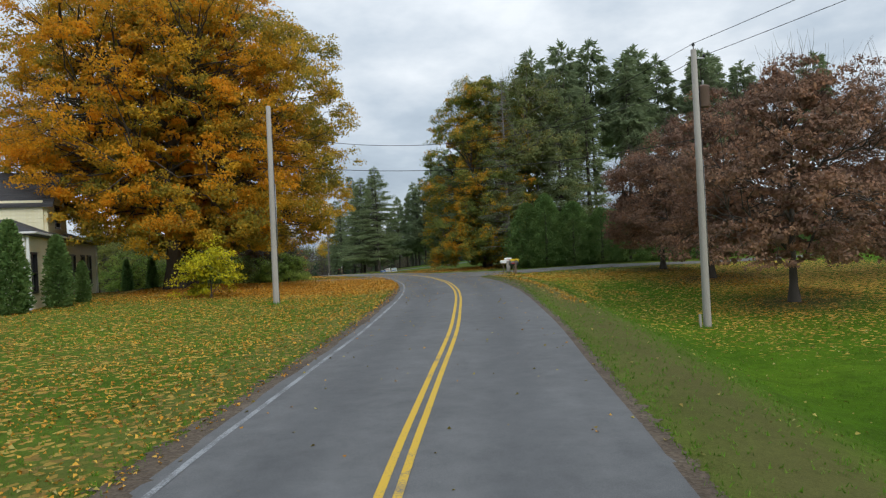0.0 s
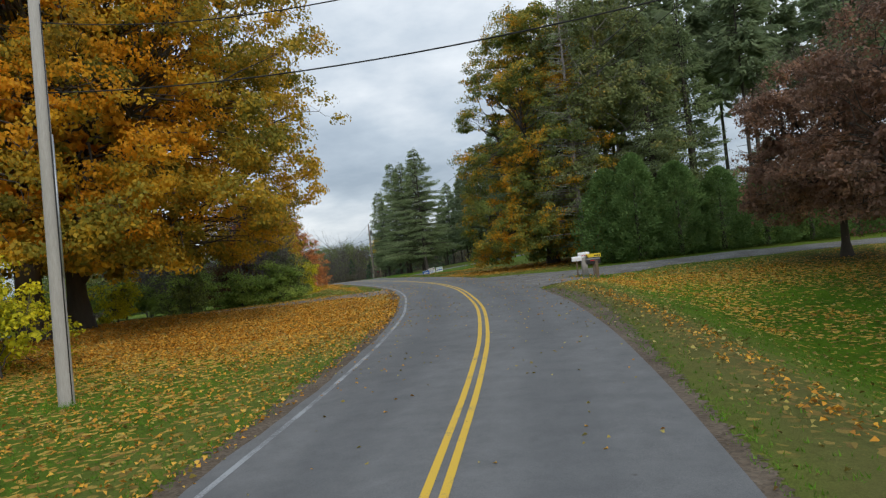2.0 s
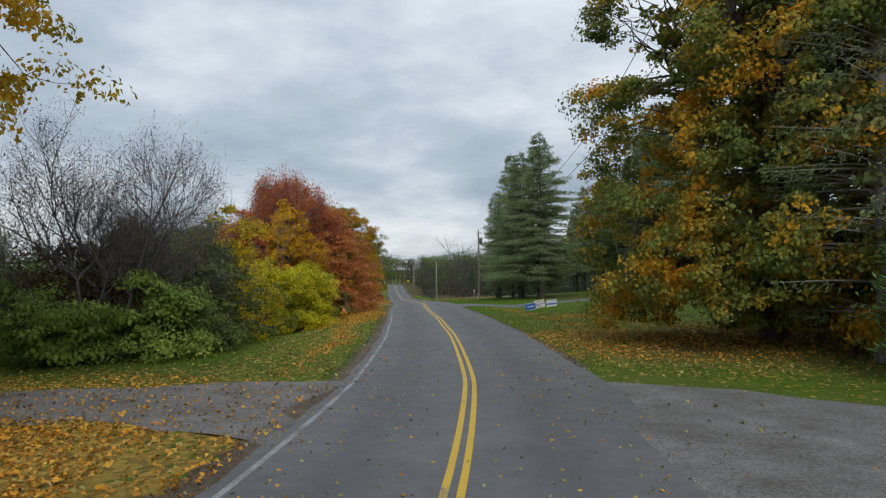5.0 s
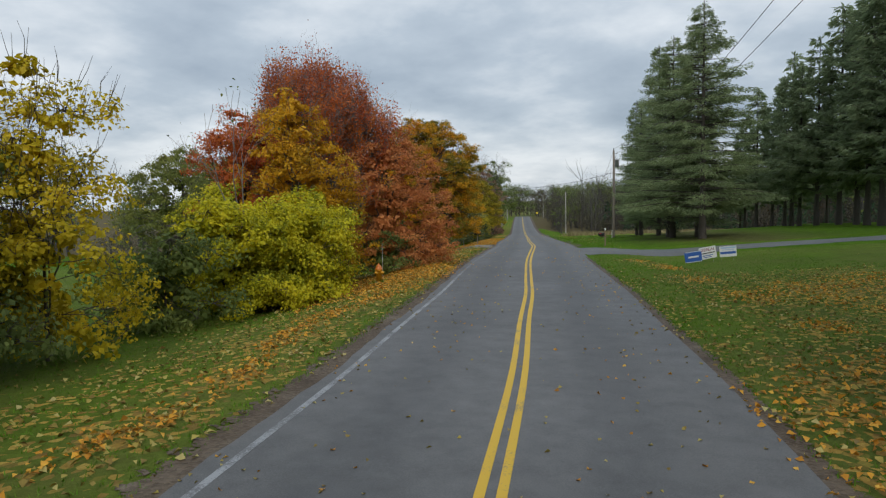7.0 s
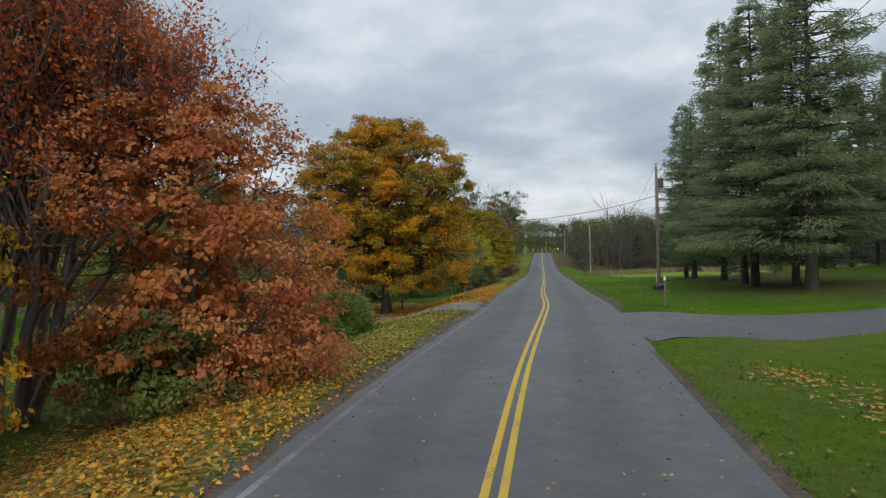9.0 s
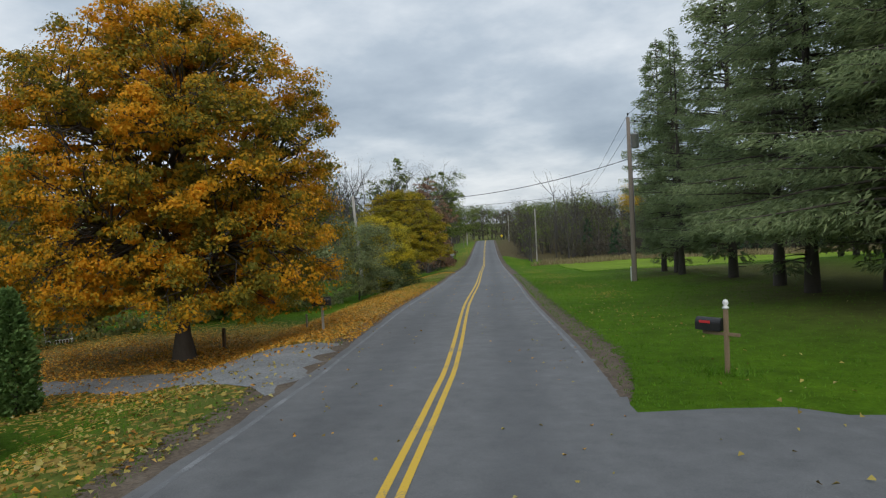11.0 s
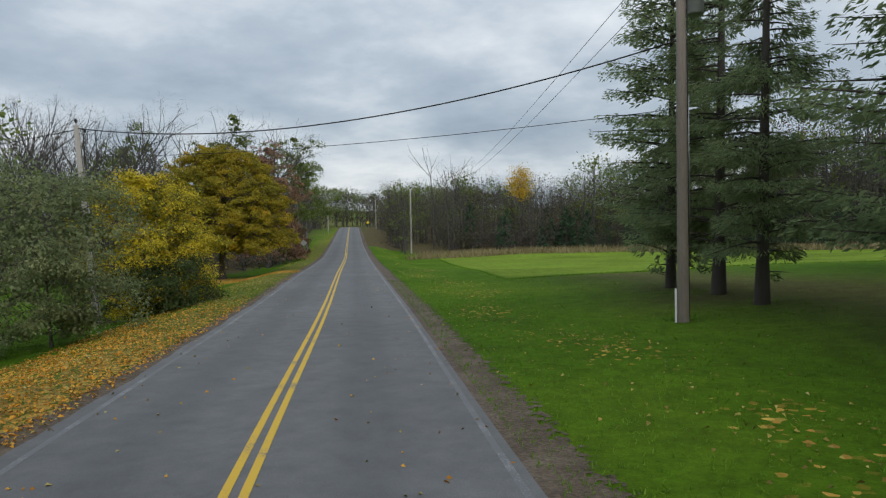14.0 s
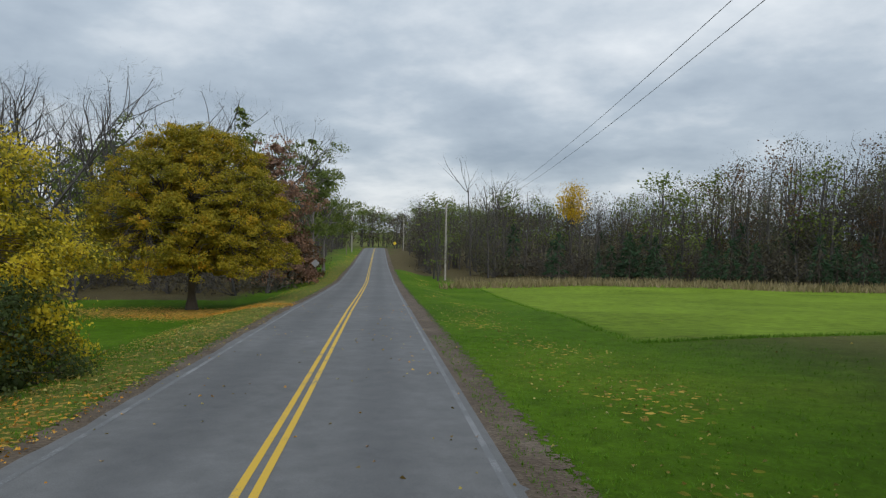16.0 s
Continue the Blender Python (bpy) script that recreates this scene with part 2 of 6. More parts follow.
CLIPPED = leaf_material("clipped_bush_leaves", [(0.0, (0.14, 0.195, 0.05)), (0.5, (0.26, 0.34, 0.085)), (1.0, (0.40, 0.47, 0.15))], 0.4, 1.2, 0.6, 0.4)
CEDAR = leaf_material("cedar_sprays", [(0.0, (0.085, 0.150, 0.052)), (0.5, (0.165, 0.270, 0.085)), (1.0, (0.26, 0.36, 0.12))], 0.55, 0.9, 0.6, 0.4)
LITTER = leaf_material("fallen_leaf", [(0.0, (0.27, 0.12, 0.032)), (0.3, (0.56, 0.255, 0.036)), (0.6, (0.76, 0.375, 0.046)), (0.88, (0.78, 0.46, 0.08)), (1.0, (0.74, 0.56, 0.24))], 0.25, 0.4, 0.6, 0.2)
LITTER_PALE = leaf_material("fallen_leaf_pale", [(0.0, (0.16, 0.10, 0.034)), (0.4, (0.31, 0.235, 0.058)), (0.75, (0.44, 0.36, 0.09)), (1.0, (0.55, 0.48, 0.24))], 0.2, 0.4, 0.5, 0.15)
GRASS_BLADE = leaf_material("grass_blades", [(0.0, (0.06, 0.14, 0.012)), (0.5, (0.11, 0.24, 0.018)), (0.85, (0.17, 0.29, 0.03)), (1.0, (0.28, 0.27, 0.07))], 0.5, 0.12, 0.5, 0.2)
DRY_GRASS = leaf_material("dry_grass", [(0.0, (0.14, 0.12, 0.05)), (0.5, (0.28, 0.23, 0.12)), (1.0, (0.38, 0.32, 0.18))], 0.4, 0.2, 0.7, 0.15)


def asphalt(n, l, b):
    uv = n.new("ShaderNodeUVMap").outputs[0]
    sep = n.new("ShaderNodeSeparateXYZ")
    l.new(uv, sep.inputs[0])
    obj = n.new("ShaderNodeTexCoord").outputs["Object"]
    fine, mid, big = noise_node(n, l, 60, 3, 0.7, obj), noise_node(n, l, 2.2, 5, 0.65, obj), noise_node(n, l, 0.25, 3, 0.5, obj)
    # wheel paths are worn paler, the oil strip in mid lane is darker
    wave = n.new("ShaderNodeMath")
    wave.operation = "ABSOLUTE"
    l.new(sep.outputs[0], wave.inputs[0])
    strip = n.new("ShaderNodeMapRange")
    strip.interpolation_type = "SMOOTHSTEP"
    off = n.new("ShaderNodeMath")
    off.operation = "SUBTRACT"
    off.inputs[1].default_value = 1.45
    l.new(wave.outputs[0], off.inputs[0])
    off2 = n.new("ShaderNodeMath")
    off2.operation = "ABSOLUTE"
    l.new(off.outputs[0], off2.inputs[0])
    l.new(off2.outputs[0], strip.inputs[0])
    strip.inputs[1].default_value, strip.inputs[2].default_value = 0.15, 0.75
    strip.inputs[3].default_value, strip.inputs[4].default_value = 1.0, 0.0
    base = ramp_node(n, [(0.25, (0.098, 0.100, 0.102)), (0.75, (0.158, 0.160, 0.161))])
    l.new(mid.outputs[0], base.inputs[0])
    c = mix_node(n, l, 0.3, base.outputs[0], big.outputs[0], "OVERLAY")
    oil = n.new("ShaderNodeMath")
    oil.operation = "MULTIPLY"
    oil.inputs[1].default_value = 0.32
    l.new(strip.outputs[0], oil.inputs[0])
    c = mix_node(n, l, oil.outputs[0], c, (0.06, 0.063, 0.068))
    c = mix_node(n, l, 0.5, c, fine.outputs[0], "OVERLAY")
    l.new(c, b.inputs["Base Color"])
    bump(n, l, b, fine.outputs[0], 0.5, 0.006)


ASPHALT = material("asphalt", asphalt, 0.75)


def worn_paint(name, colour, wear):
    def build(n, l, b):
        fine, mid = noise_node(n, l, 35, 4, 0.75), noise_node(n, l, 1.3, 4, 0.6)
        both = n.new("ShaderNodeMath")
        both.operation = "MULTIPLY_ADD"
        both.inputs[1].default_value, both.inputs[2].default_value = 0.6, 0.0
        l.new(fine.outputs[0], both.inputs[0])
        add = n.new("ShaderNodeMath")
        l.new(both.outputs[0], add.inputs[0])
        half = n.new("ShaderNodeMath")
        half.operation = "MULTIPLY"
        half.inputs[1].default_value = 0.6
        l.new(mid.outputs[0], half.inputs[0])
        l.new(half.outputs[0], add.inputs[1])
        edge = n.new("ShaderNodeMapRange")
        edge.inputs[1].default_value, edge.inputs[2].default_value = wear, wear + 0.12
        l.new(add.outputs[0], edge.inputs[0])
        c = mix_node(n, l, edge.outputs[0], (0.14, 0.145, 0.15), colour)
        l.new(c, b.inputs["Base Color"])
        bump(n, l, b, fine.outputs[0], 0.3, 0.004)
    return material(name, build, 0.65)


YELLOW_LINE = worn_paint("yellow_line_paint", (0.66, 0.42, 0.03), 0.42)
FAINT_LINE = worn_paint("faint_line_paint", (0.25, 0.258, 0.265), 0.60)
WHITE_LINE = worn_paint("white_line_paint", (0.33, 0.345, 0.36), 0.53)


def grey_of(n, l, colour):
    k = n.new("ShaderNodeRGBToBW")
    l.new(colour, k.inputs[0])
    return k.outputs[0]


def gravel(name, a, b_, c_):
    def build(n, l, b):
        obj = n.new("ShaderNodeTexCoord").outputs["Object"]
        v = n.new("ShaderNodeTexVoronoi")
        v.inputs["Scale"].default_value = 28
        l.new(obj, v.inputs["Vector"])
        big = noise_node(n, l, 0.9, 5, 0.65, obj)
        r = ramp_node(n, [(0.3, a), (0.55, b_), (0.8, c_)])
        l.new(big.outputs[0], r.inputs[0])
        c = mix_node(n, l, 0.45, r.outputs[0], grey_of(n, l, v.outputs["Color"]), "SOFT_LIGHT")
        l.new(c, b.inputs["Base Color"])
        bump(n, l, b, v.outputs["Distance"], 0.8, 0.02)
    return material(name, build, 0.95)


GRAVEL = gravel("gravel", (0.115, 0.104, 0.094), (0.182, 0.173, 0.163), (0.255, 0.250, 0.245))
GRAVEL_PALE = gravel("pale_gravel", (0.165, 0.165, 0.165), (0.22, 0.225, 0.225), (0.285, 0.29, 0.29))


def shoulder_mix(n, l, b):
    obj = n.new("ShaderNodeTexCoord").outputs["Object"]
    v = n.new("ShaderNodeTexVoronoi")
    v.inputs["Scale"].default_value = 22
    l.new(obj, v.inputs["Vector"])
    big, fine = noise_node(n, l, 1.1, 5, 0.65, obj), noise_node(n, l, 6.0, 4, 0.7, obj)
    r = ramp_node(n, [(0.3, (0.072, 0.050, 0.032)), (0.55, (0.118, 0.088, 0.060)), (0.8, (0.175, 0.142, 0.108))])
    l.new(big.outputs[0], r.inputs[0])
    c = mix_node(n, l, 0.4, r.outputs[0], grey_of(n, l, v.outputs["Color"]), "SOFT_LIGHT")
    l.new(c, b.inputs["Base Color"])
    bump(n, l, b, v.outputs["Distance"], 0.8, 0.02)
    uv = n.new("ShaderNodeUVMap").outputs[0]
    sep = n.new("ShaderNodeSeparateXYZ")
    l.new(uv, sep.inputs[0])
    edge = n.new("ShaderNodeMapRange")
    edge.inputs[1].default_value, edge.inputs[2].default_value = 0.25, 1.0
    edge.inputs[3].default_value, edge.inputs[4].default_value = 0.22, 0.82
    l.new(sep.outputs[0], edge.inputs[0])
    over = n.new("ShaderNodeMath")
    over.operation = "GREATER_THAN"
    l.new(fine.outputs[0], over.inputs[0])
    l.new(edge.outputs[0], over.inputs[1])
    l.new(over.outputs[0], b.inputs["Alpha"])


SHOULDER = material("shoulder_gravel", shoulder_mix, 0.95)


def lawn(n, l, b):
    obj = n.new("ShaderNodeTexCoord").outputs["Object"]
    fine, mid, big = noise_node(n, l, 30, 4, 0.75, obj), noise_node(n, l, 1.6, 5, 0.6, obj), noise_node(n, l, 0.12, 4, 0.55, obj)
    green = ramp_node(n, [(0.3, (0.055, 0.120, 0.005)), (0.55, (0.080, 0.160, 0.007)), (0.8, (0.128, 0.200, 0.014))])
    l.new(big.outputs[0], green.inputs[0])
    tuft = noise_node(n, l, 7, 4, 0.7, obj)
    c = mix_node(n, l, 0.6, green.outputs[0], mid.outputs[0], "OVERLAY")
    c = mix_node(n, l, 0.55, c, tuft.outputs[0], "OVERLAY")
    field = n.new("ShaderNodeAttribute")
    field.attribute_name = "field"
    hay = mix_node(n, l, 0.7, (0.160, 0.240, 0.024), mid.outputs[0], "OVERLAY")
    hay = mix_node(n, l, 0.6, hay, big.outputs[0], "OVERLAY")
    c = mix_node(n, l, field.outputs["Fac"], c, hay)
    straw = mix_node(n, l, tuft.outputs[0], (0.12, 0.12, 0.032), (0.21, 0.19, 0.065))
    litter = n.new("ShaderNodeAttribute")
    litter.attribute_name = "litter"
    spots = n.new("ShaderNodeTexVoronoi")
    spots.inputs["Scale"].default_value = 9
    l.new(obj, spots.inputs["Vector"])
    leaf = ramp_node(n, [(0.1, (0.28, 0.165, 0.045)), (0.5, (0.56, 0.32, 0.06)), (0.9, (0.70, 0.46, 0.10))])
    sep = n.new("ShaderNodeSeparateColor")
    l.new(spots.outputs["Color"], sep.inputs[0])
    l.new(sep.outputs[0], leaf.inputs[0])
    keep = n.new("ShaderNodeMath")
    keep.operation = "MULTIPLY_ADD"
    keep.inputs[1].default_value, keep.inputs[2].default_value = 1.0, -0.5
    l.new(sep.outputs[1], keep.inputs[0])
    add = n.new("ShaderNodeMath")
    l.new(keep.outputs[0], add.inputs[0])
    l.new(litter.outputs["Fac"], add.inputs[1])
    edge = n.new("ShaderNodeMapRange")
    edge.inputs[1].default_value, edge.inputs[2].default_value = 0.60, 0.68
    l.new(add.outputs[0], edge.inputs[0])
    c = mix_node(n, l, edge.outputs[0], c, leaf.outputs[0])
    dry = n.new("ShaderNodeAttribute")
    dry.attribute_name = "dry"
    c = mix_node(n, l, dry.outputs["Fac"], c, straw)
    bare = n.new("ShaderNodeAttribute")
    bare.attribute_name = "bare"
    # soil brown; beneath the round orange maple it stands for crown shade too
    soil = mix_node(n, l, mid.outputs[0], (0.075, 0.055, 0.030), (0.15, 0.115, 0.06))
    half = n.new("ShaderNodeMath")
    half.operation = "MULTIPLY"
    l.new(bare.outputs["Fac"], half.inputs[0])
    half.inputs[1].default_value = 0.85
    c = mix_node(n, l, half.outputs[0], c, soil)
    c = mix_node(n, l, 0.55, c, fine.outputs[0], "OVERLAY")
    l.new(c, b.inputs["Base Color"])
    b.inputs["Specular IOR Level"].default_value = 0.08
    bump(n, l, b, fine.outputs[0], 0.9, 0.04)


LAWN = material("lawn", lawn, 0.95)


# ---- the lie of the land: the road's centre line, its heights, and the verges ----
CENTRE = [(-3.5, -40), (-1.12, 2), (-.68, 9.8), (-.42, 14.5), (-.09, 20), (.12, 27), (.17, 30.5), (.1, 35), (-.3, 41), (-1.0, 46), (-2.0, 51.5),
          (-3.6, 57.7), (-4.9, 61.7), (-7.8, 69.6), (-10.0, 75), (-11.8, 79.5), (-13.7, 83.9), (-17.3, 92.4), (-22, 104.2), (-24.1, 109.2),
          (-29.7, 121.5), (-37, 138.4), (-47, 161), (-61.8, 194.7), (-78, 231), (-112, 308), (-200, 508)]
HEIGHTS = [(-40, -.9), (0, -.43), (10, -.27), (20, -.1), (30, .05), (40, .15), (50, .2), (60, .13), (70, -.03), (80, -.23), (90, -.45), (100, -.76),
           (110, -1.13), (120, -1.6), (130, -2.12), (140, -2.65), (160, -3.6), (175, -4.4), (195, -5.3), (231, -5.75), (270, -5.5), (308, -5.3), (330, -5.9), (508, -8.5)]
LEFT_DROP = [(0, 0), (105, 0), (115, -.38), (126, -.68), (148, -.8), (166, -.9), (190, -.65), (215, -.75), (330, -.3), (600, 0)]
RIGHT_DROP = [(0, -1.3), (66, -1.42), (76, -1.1), (83, -.55), (90, -.1), (94, 0), (122, 0), (137, -.3), (150, -.1), (176, .1), (200, -.05), (250, -.9), (320, -.8), (600, 0)]
CENTRE, HEIGHTS, LEFT_DROP, RIGHT_DROP = (np.array(a, float) for a in (CENTRE, HEIGHTS, LEFT_DROP, RIGHT_DROP))


def smooth_line(p, step):
    """A Catmull-Rom curve through the points."""
    out = []
    q = np.vstack([2 * p[0] - p[1], p, 2 * p[-1] - p[-2]])
    for a, b, c, d in zip(q, q[1:], q[2:], q[3:]):
        n = max(2, int(np.linalg.norm(c - b) / step))
        t = np.arange(n)[:, None] / n
        out.append(0.5 * (2 * b + (c - a) * t + (2 * a - 5 * b + 4 * c - d) * t ** 2 + (3 * b - a - 3 * c + d) * t ** 3))
    return np.vstack([*out, p[-1:]])


LINE = smooth_line(CENTRE, 1.0)
AHEAD = np.gradient(LINE, axis=0)
AHEAD /= np.linalg.norm(AHEAD, axis=1)[:, None]
RIGHTWARD = np.stack([AHEAD[:, 1], -AHEAD[:, 0]], 1)
ARC = np.r_[0, np.cumsum(np.linalg.norm(np.diff(LINE, axis=0), axis=1))]
kern = np.ones(9) / 9
LINE_Z = np.interp(LINE[:, 1], HEIGHTS[:, 0], HEIGHTS[:, 1])
LINE_Z = np.convolve(np.pad(LINE_Z, 4, mode="edge"), kern, "valid")


def road_frame(x, y):
    """Distance along the road, offset to its right, and the road's height there, for arrays of places."""
    x, y = np.atleast_1d(np.asarray(x, float)), np.atleast_1d(np.asarray(y, float))
    s, off, z = np.empty_like(x), np.empty_like(x), np.empty_like(x)
    for a in range(0, len(x), 20000):
        k = slice(a, a + 20000)
        d2 = (x[k, None] - LINE[None, ::2, 0]) ** 2 + (y[k, None] - LINE[None, ::2, 1]) ** 2
        i = 2 * d2.argmin(1)
        r = np.stack([x[k] - LINE[i, 0], y[k] - LINE[i, 1]], 1)
        along = (r * AHEAD[i]).sum(1)
        s[k] = ARC[i] + along
        off[k] = (r * RIGHTWARD[i]).sum(1)
    return s, off, np.interp(s, ARC, LINE_Z)


def ground_z(x, y):
    s, off, z = road_frame(x, y)
    side = np.clip((np.abs(off) - 4.2) / 4.4, 0, 1)
    side = side * side * (3 - 2 * side)
    drop = np.where(off < 0, np.interp(s, LEFT_DROP[:, 0], LEFT_DROP[:, 1]), np.interp(s, RIGHT_DROP[:, 0], RIGHT_DROP[:, 1]))
    fade = 1 - np.clip((np.abs(off) - 12) / 25, 0, 1) * (off > 0) * (s < 90)
    rise = 1.3 * np.clip((off - 9) / 22, 0, 1) * np.clip((s - 92) / 18, 0, 1) * np.clip((205 - s) / 25, 0, 1)
    rise = rise + 0.42 * np.clip((-off - 8) / 7, 0, 1) * np.clip((102 - s) / 16, 0, 1) * np.clip((s - 20) / 20, 0, 1)
    wave = rise + 0.06 * np.sin(0.31 * np.atleast_1d(x) + 0.6) * np.cos(0.27 * np.atleast_1d(y)) * side
    under = np.where(np.abs(off) < 2.2, -0.12, np.where(np.abs(off) < 3.0, -0.12 * (3.0 - np.abs(off)) / 0.8, 0.0))
    return z + side * drop * fade + wave + under


def gz(x, y):
    return float(ground_z([x], [y])[0])


def at_road(s, off):
    """The place at a distance along the road and an offset to its right."""
    s = np.atleast_1d(np.asarray(s, float))
    x, y = np.interp(s, ARC, LINE[:, 0]), np.interp(s, ARC, LINE[:, 1])
    rx, ry = np.interp(s, ARC, RIGHTWARD[:, 0]), np.interp(s, ARC, RIGHTWARD[:, 1])
    return np.stack([x + rx * off, y + ry * off], 1)


# ---- mesh helpers ----
def fast_mesh(name, verts, polys, mats, index=None, smooth=False):
    """A mesh from arrays: polys is a list of arrays of equal-sided faces, index the material of each array."""
    me = bpy.data.meshes.new(name)
    verts = np.asarray(verts, np.float32)
    me.vertices.add(len(verts))
    me.vertices.foreach_set("co", verts.ravel())
    polys = [np.asarray(p, np.int32) for p in polys]
    sides = np.concatenate([np.full(len(p), p.shape[1], np.int32) for p in polys])
    flat = np.concatenate([p.ravel() for p in polys])
    me.loops.add(len(flat))
    me.loops.foreach_set("vertex_index", flat)
    me.polygons.add(len(sides))
    me.polygons.foreach_set("loop_start", np.r_[0, np.cumsum(sides)[:-1]].astype(np.int32))
    if index is not None:
        me.polygons.foreach_set("material_index", np.concatenate([np.full(len(p), k, np.int32) for p, k in zip(polys, index)]))
    for m in mats:
        me.materials.append(m)
    if smooth:
        me.polygons.foreach_set("use_smooth", np.ones(len(sides), bool))
    me.update(calc_edges=True)
    return me


def tubes(paths, radii, sides=5):
    """Tubes along polylines, as vertices and quads."""
    verts, faces, base = [], [], 0
    ring = np.linspace(0, 2 * np.pi, sides, endpoint=False)
    for p, r in zip(paths, radii):
        p = np.asarray(p, float)
        d = np.gradient(p, axis=0)
        d /= np.linalg.norm(d, axis=1)[:, None] + 1e-9
        ref = np.where(np.abs(d[:, 2:]) > 0.9, [[1.0, 0, 0]], [[0, 0, 1.0]])
        u = np.cross(d, ref)
        u /= np.linalg.norm(u, axis=1)[:, None] + 1e-9
        w = np.cross(d, u)
        v = p[:, None] + np.asarray(r, float)[:, None, None] * (np.cos(ring)[None, :, None] * u[:, None] + np.sin(ring)[None, :, None] * w[:, None])
        verts.append(v.reshape(-1, 3))
        k = len(p)
        a = np.arange(k - 1)[:, None] * sides + np.arange(sides)
        b = np.arange(k - 1)[:, None] * sides + (np.arange(sides) + 1) % sides
        faces.append(base + np.stack([a, b, b + sides, a + sides], -1).reshape(-1, 4))
        base += k * sides
    return np.vstack(verts), np.vstack(faces)


LEAF_DIAMOND = np.array([(0, 0), (.28, .45), (0, 1.0), (-.28, .45)])
LEAF_KITE = np.array([(0, 0), (.34, .42), (0, 1.0), (-.34, .42)])
NEEDLES = np.array([(0, 0), (.15, .40), (0, 1.0), (-.15, .40)])
BLADE = np.array([(-.06, 0), (.06, 0), (0, 1.0)])


def leaf_cards(rng, at, axis, size, shape, spread=1.0, cup=0.12):
    """Leaf-shaped faces at the places: axis is the way each one points."""
    n, k = len(at), len(shape)
    axis = axis / (np.linalg.norm(axis, axis=1)[:, None] + 1e-9)
    side = np.cross(axis, rng.normal(size=(n, 3)) * spread + [0, 0, 1.0])
    side /= np.linalg.norm(side, axis=1)[:, None] + 1e-9
    up = np.cross(side, axis)
    size = np.broadcast_to(size, (n,))
    x, y = shape[:, 0], shape[:, 1]
    z = cup * (x * x * 4 - y * y)
    v = at[:, None] + size[:, None, None] * (side[:, None] * x[None, :, None] + axis[:, None] * y[None, :, None] + up[:, None] * z[None, :, None])
    return v.reshape(-1, 3), np.arange(n * k).reshape(n, k)


def part(name, mesh, parent, label=""):
    ob = new(name, mesh)
    ob.parent = parent
    return tagged(ob, label) if label else ob


def thing(name, x, y, label, category, group="", z=None, turn=0.0):
    ob = new(name)
    ob.matrix_basis = pose(x, y, gz(x, y) if z is None else z, 0, 0, turn)
    ob.empty_display_size = 0.2
    return tagged(ob, label, category, group)


def lumps(d, rng, k=9, amount=0.22):
    """Uneven lobes over directions."""
    c = rng.normal(size=(k, 3))
    c /= np.linalg.norm(c, axis=1)[:, None]
    return np.clip(1 + amount * (np.maximum(0, d @ c.T) ** 4 * rng.uniform(-1.1, 1.0, k)).sum(1), 0.6, 1.1)


def leaf_faces(rng, at, normal, size, shape, hang=0.6, cup=0.12):
    """Leaf-shaped faces that turn towards the normal and hang a little."""
    n, k = len(at), len(shape)
    up = normal / (np.linalg.norm(normal, axis=1)[:, None] + 1e-9)
    axis = rng.normal(size=(n, 3)) + [0, 0, -hang]
    axis -= up * (axis * up).sum(1)[:, None]
    axis /= np.linalg.norm(axis, axis=1)[:, None] + 1e-9
    side = np.cross(axis, up)
    size = np.broadcast_to(size, (n,))
    x, y = shape[:, 0], shape[:, 1]
    z = cup * (x * x * 4 - y * y)
    v = at[:, None] + size[:, None, None] * (side[:, None] * x[None, :, None] + axis[:, None] * (y[None, :, None] - 0.5) + up[:, None] * z[None, :, None])
    return v.reshape(-1, 3), np.arange(n * k).reshape(n, k)


def crown_outline(u, wide, foot, dome=2.6):
    """How broad a crown is at the part u of its height: widest at `wide`, `foot` of that at the bottom."""
    u = np.asarray(u, float)
    over = np.sqrt(np.clip(1 - (np.clip(u - wide, 0, 1) / (1 - wide)) ** dome, 0, 1))
    under = foot + (1 - foot) * np.sqrt(np.clip(1 - (np.clip(wide - u, 0, 1) / wide) ** 2, 0, 1))
    return np.where(u > wide, over, under)


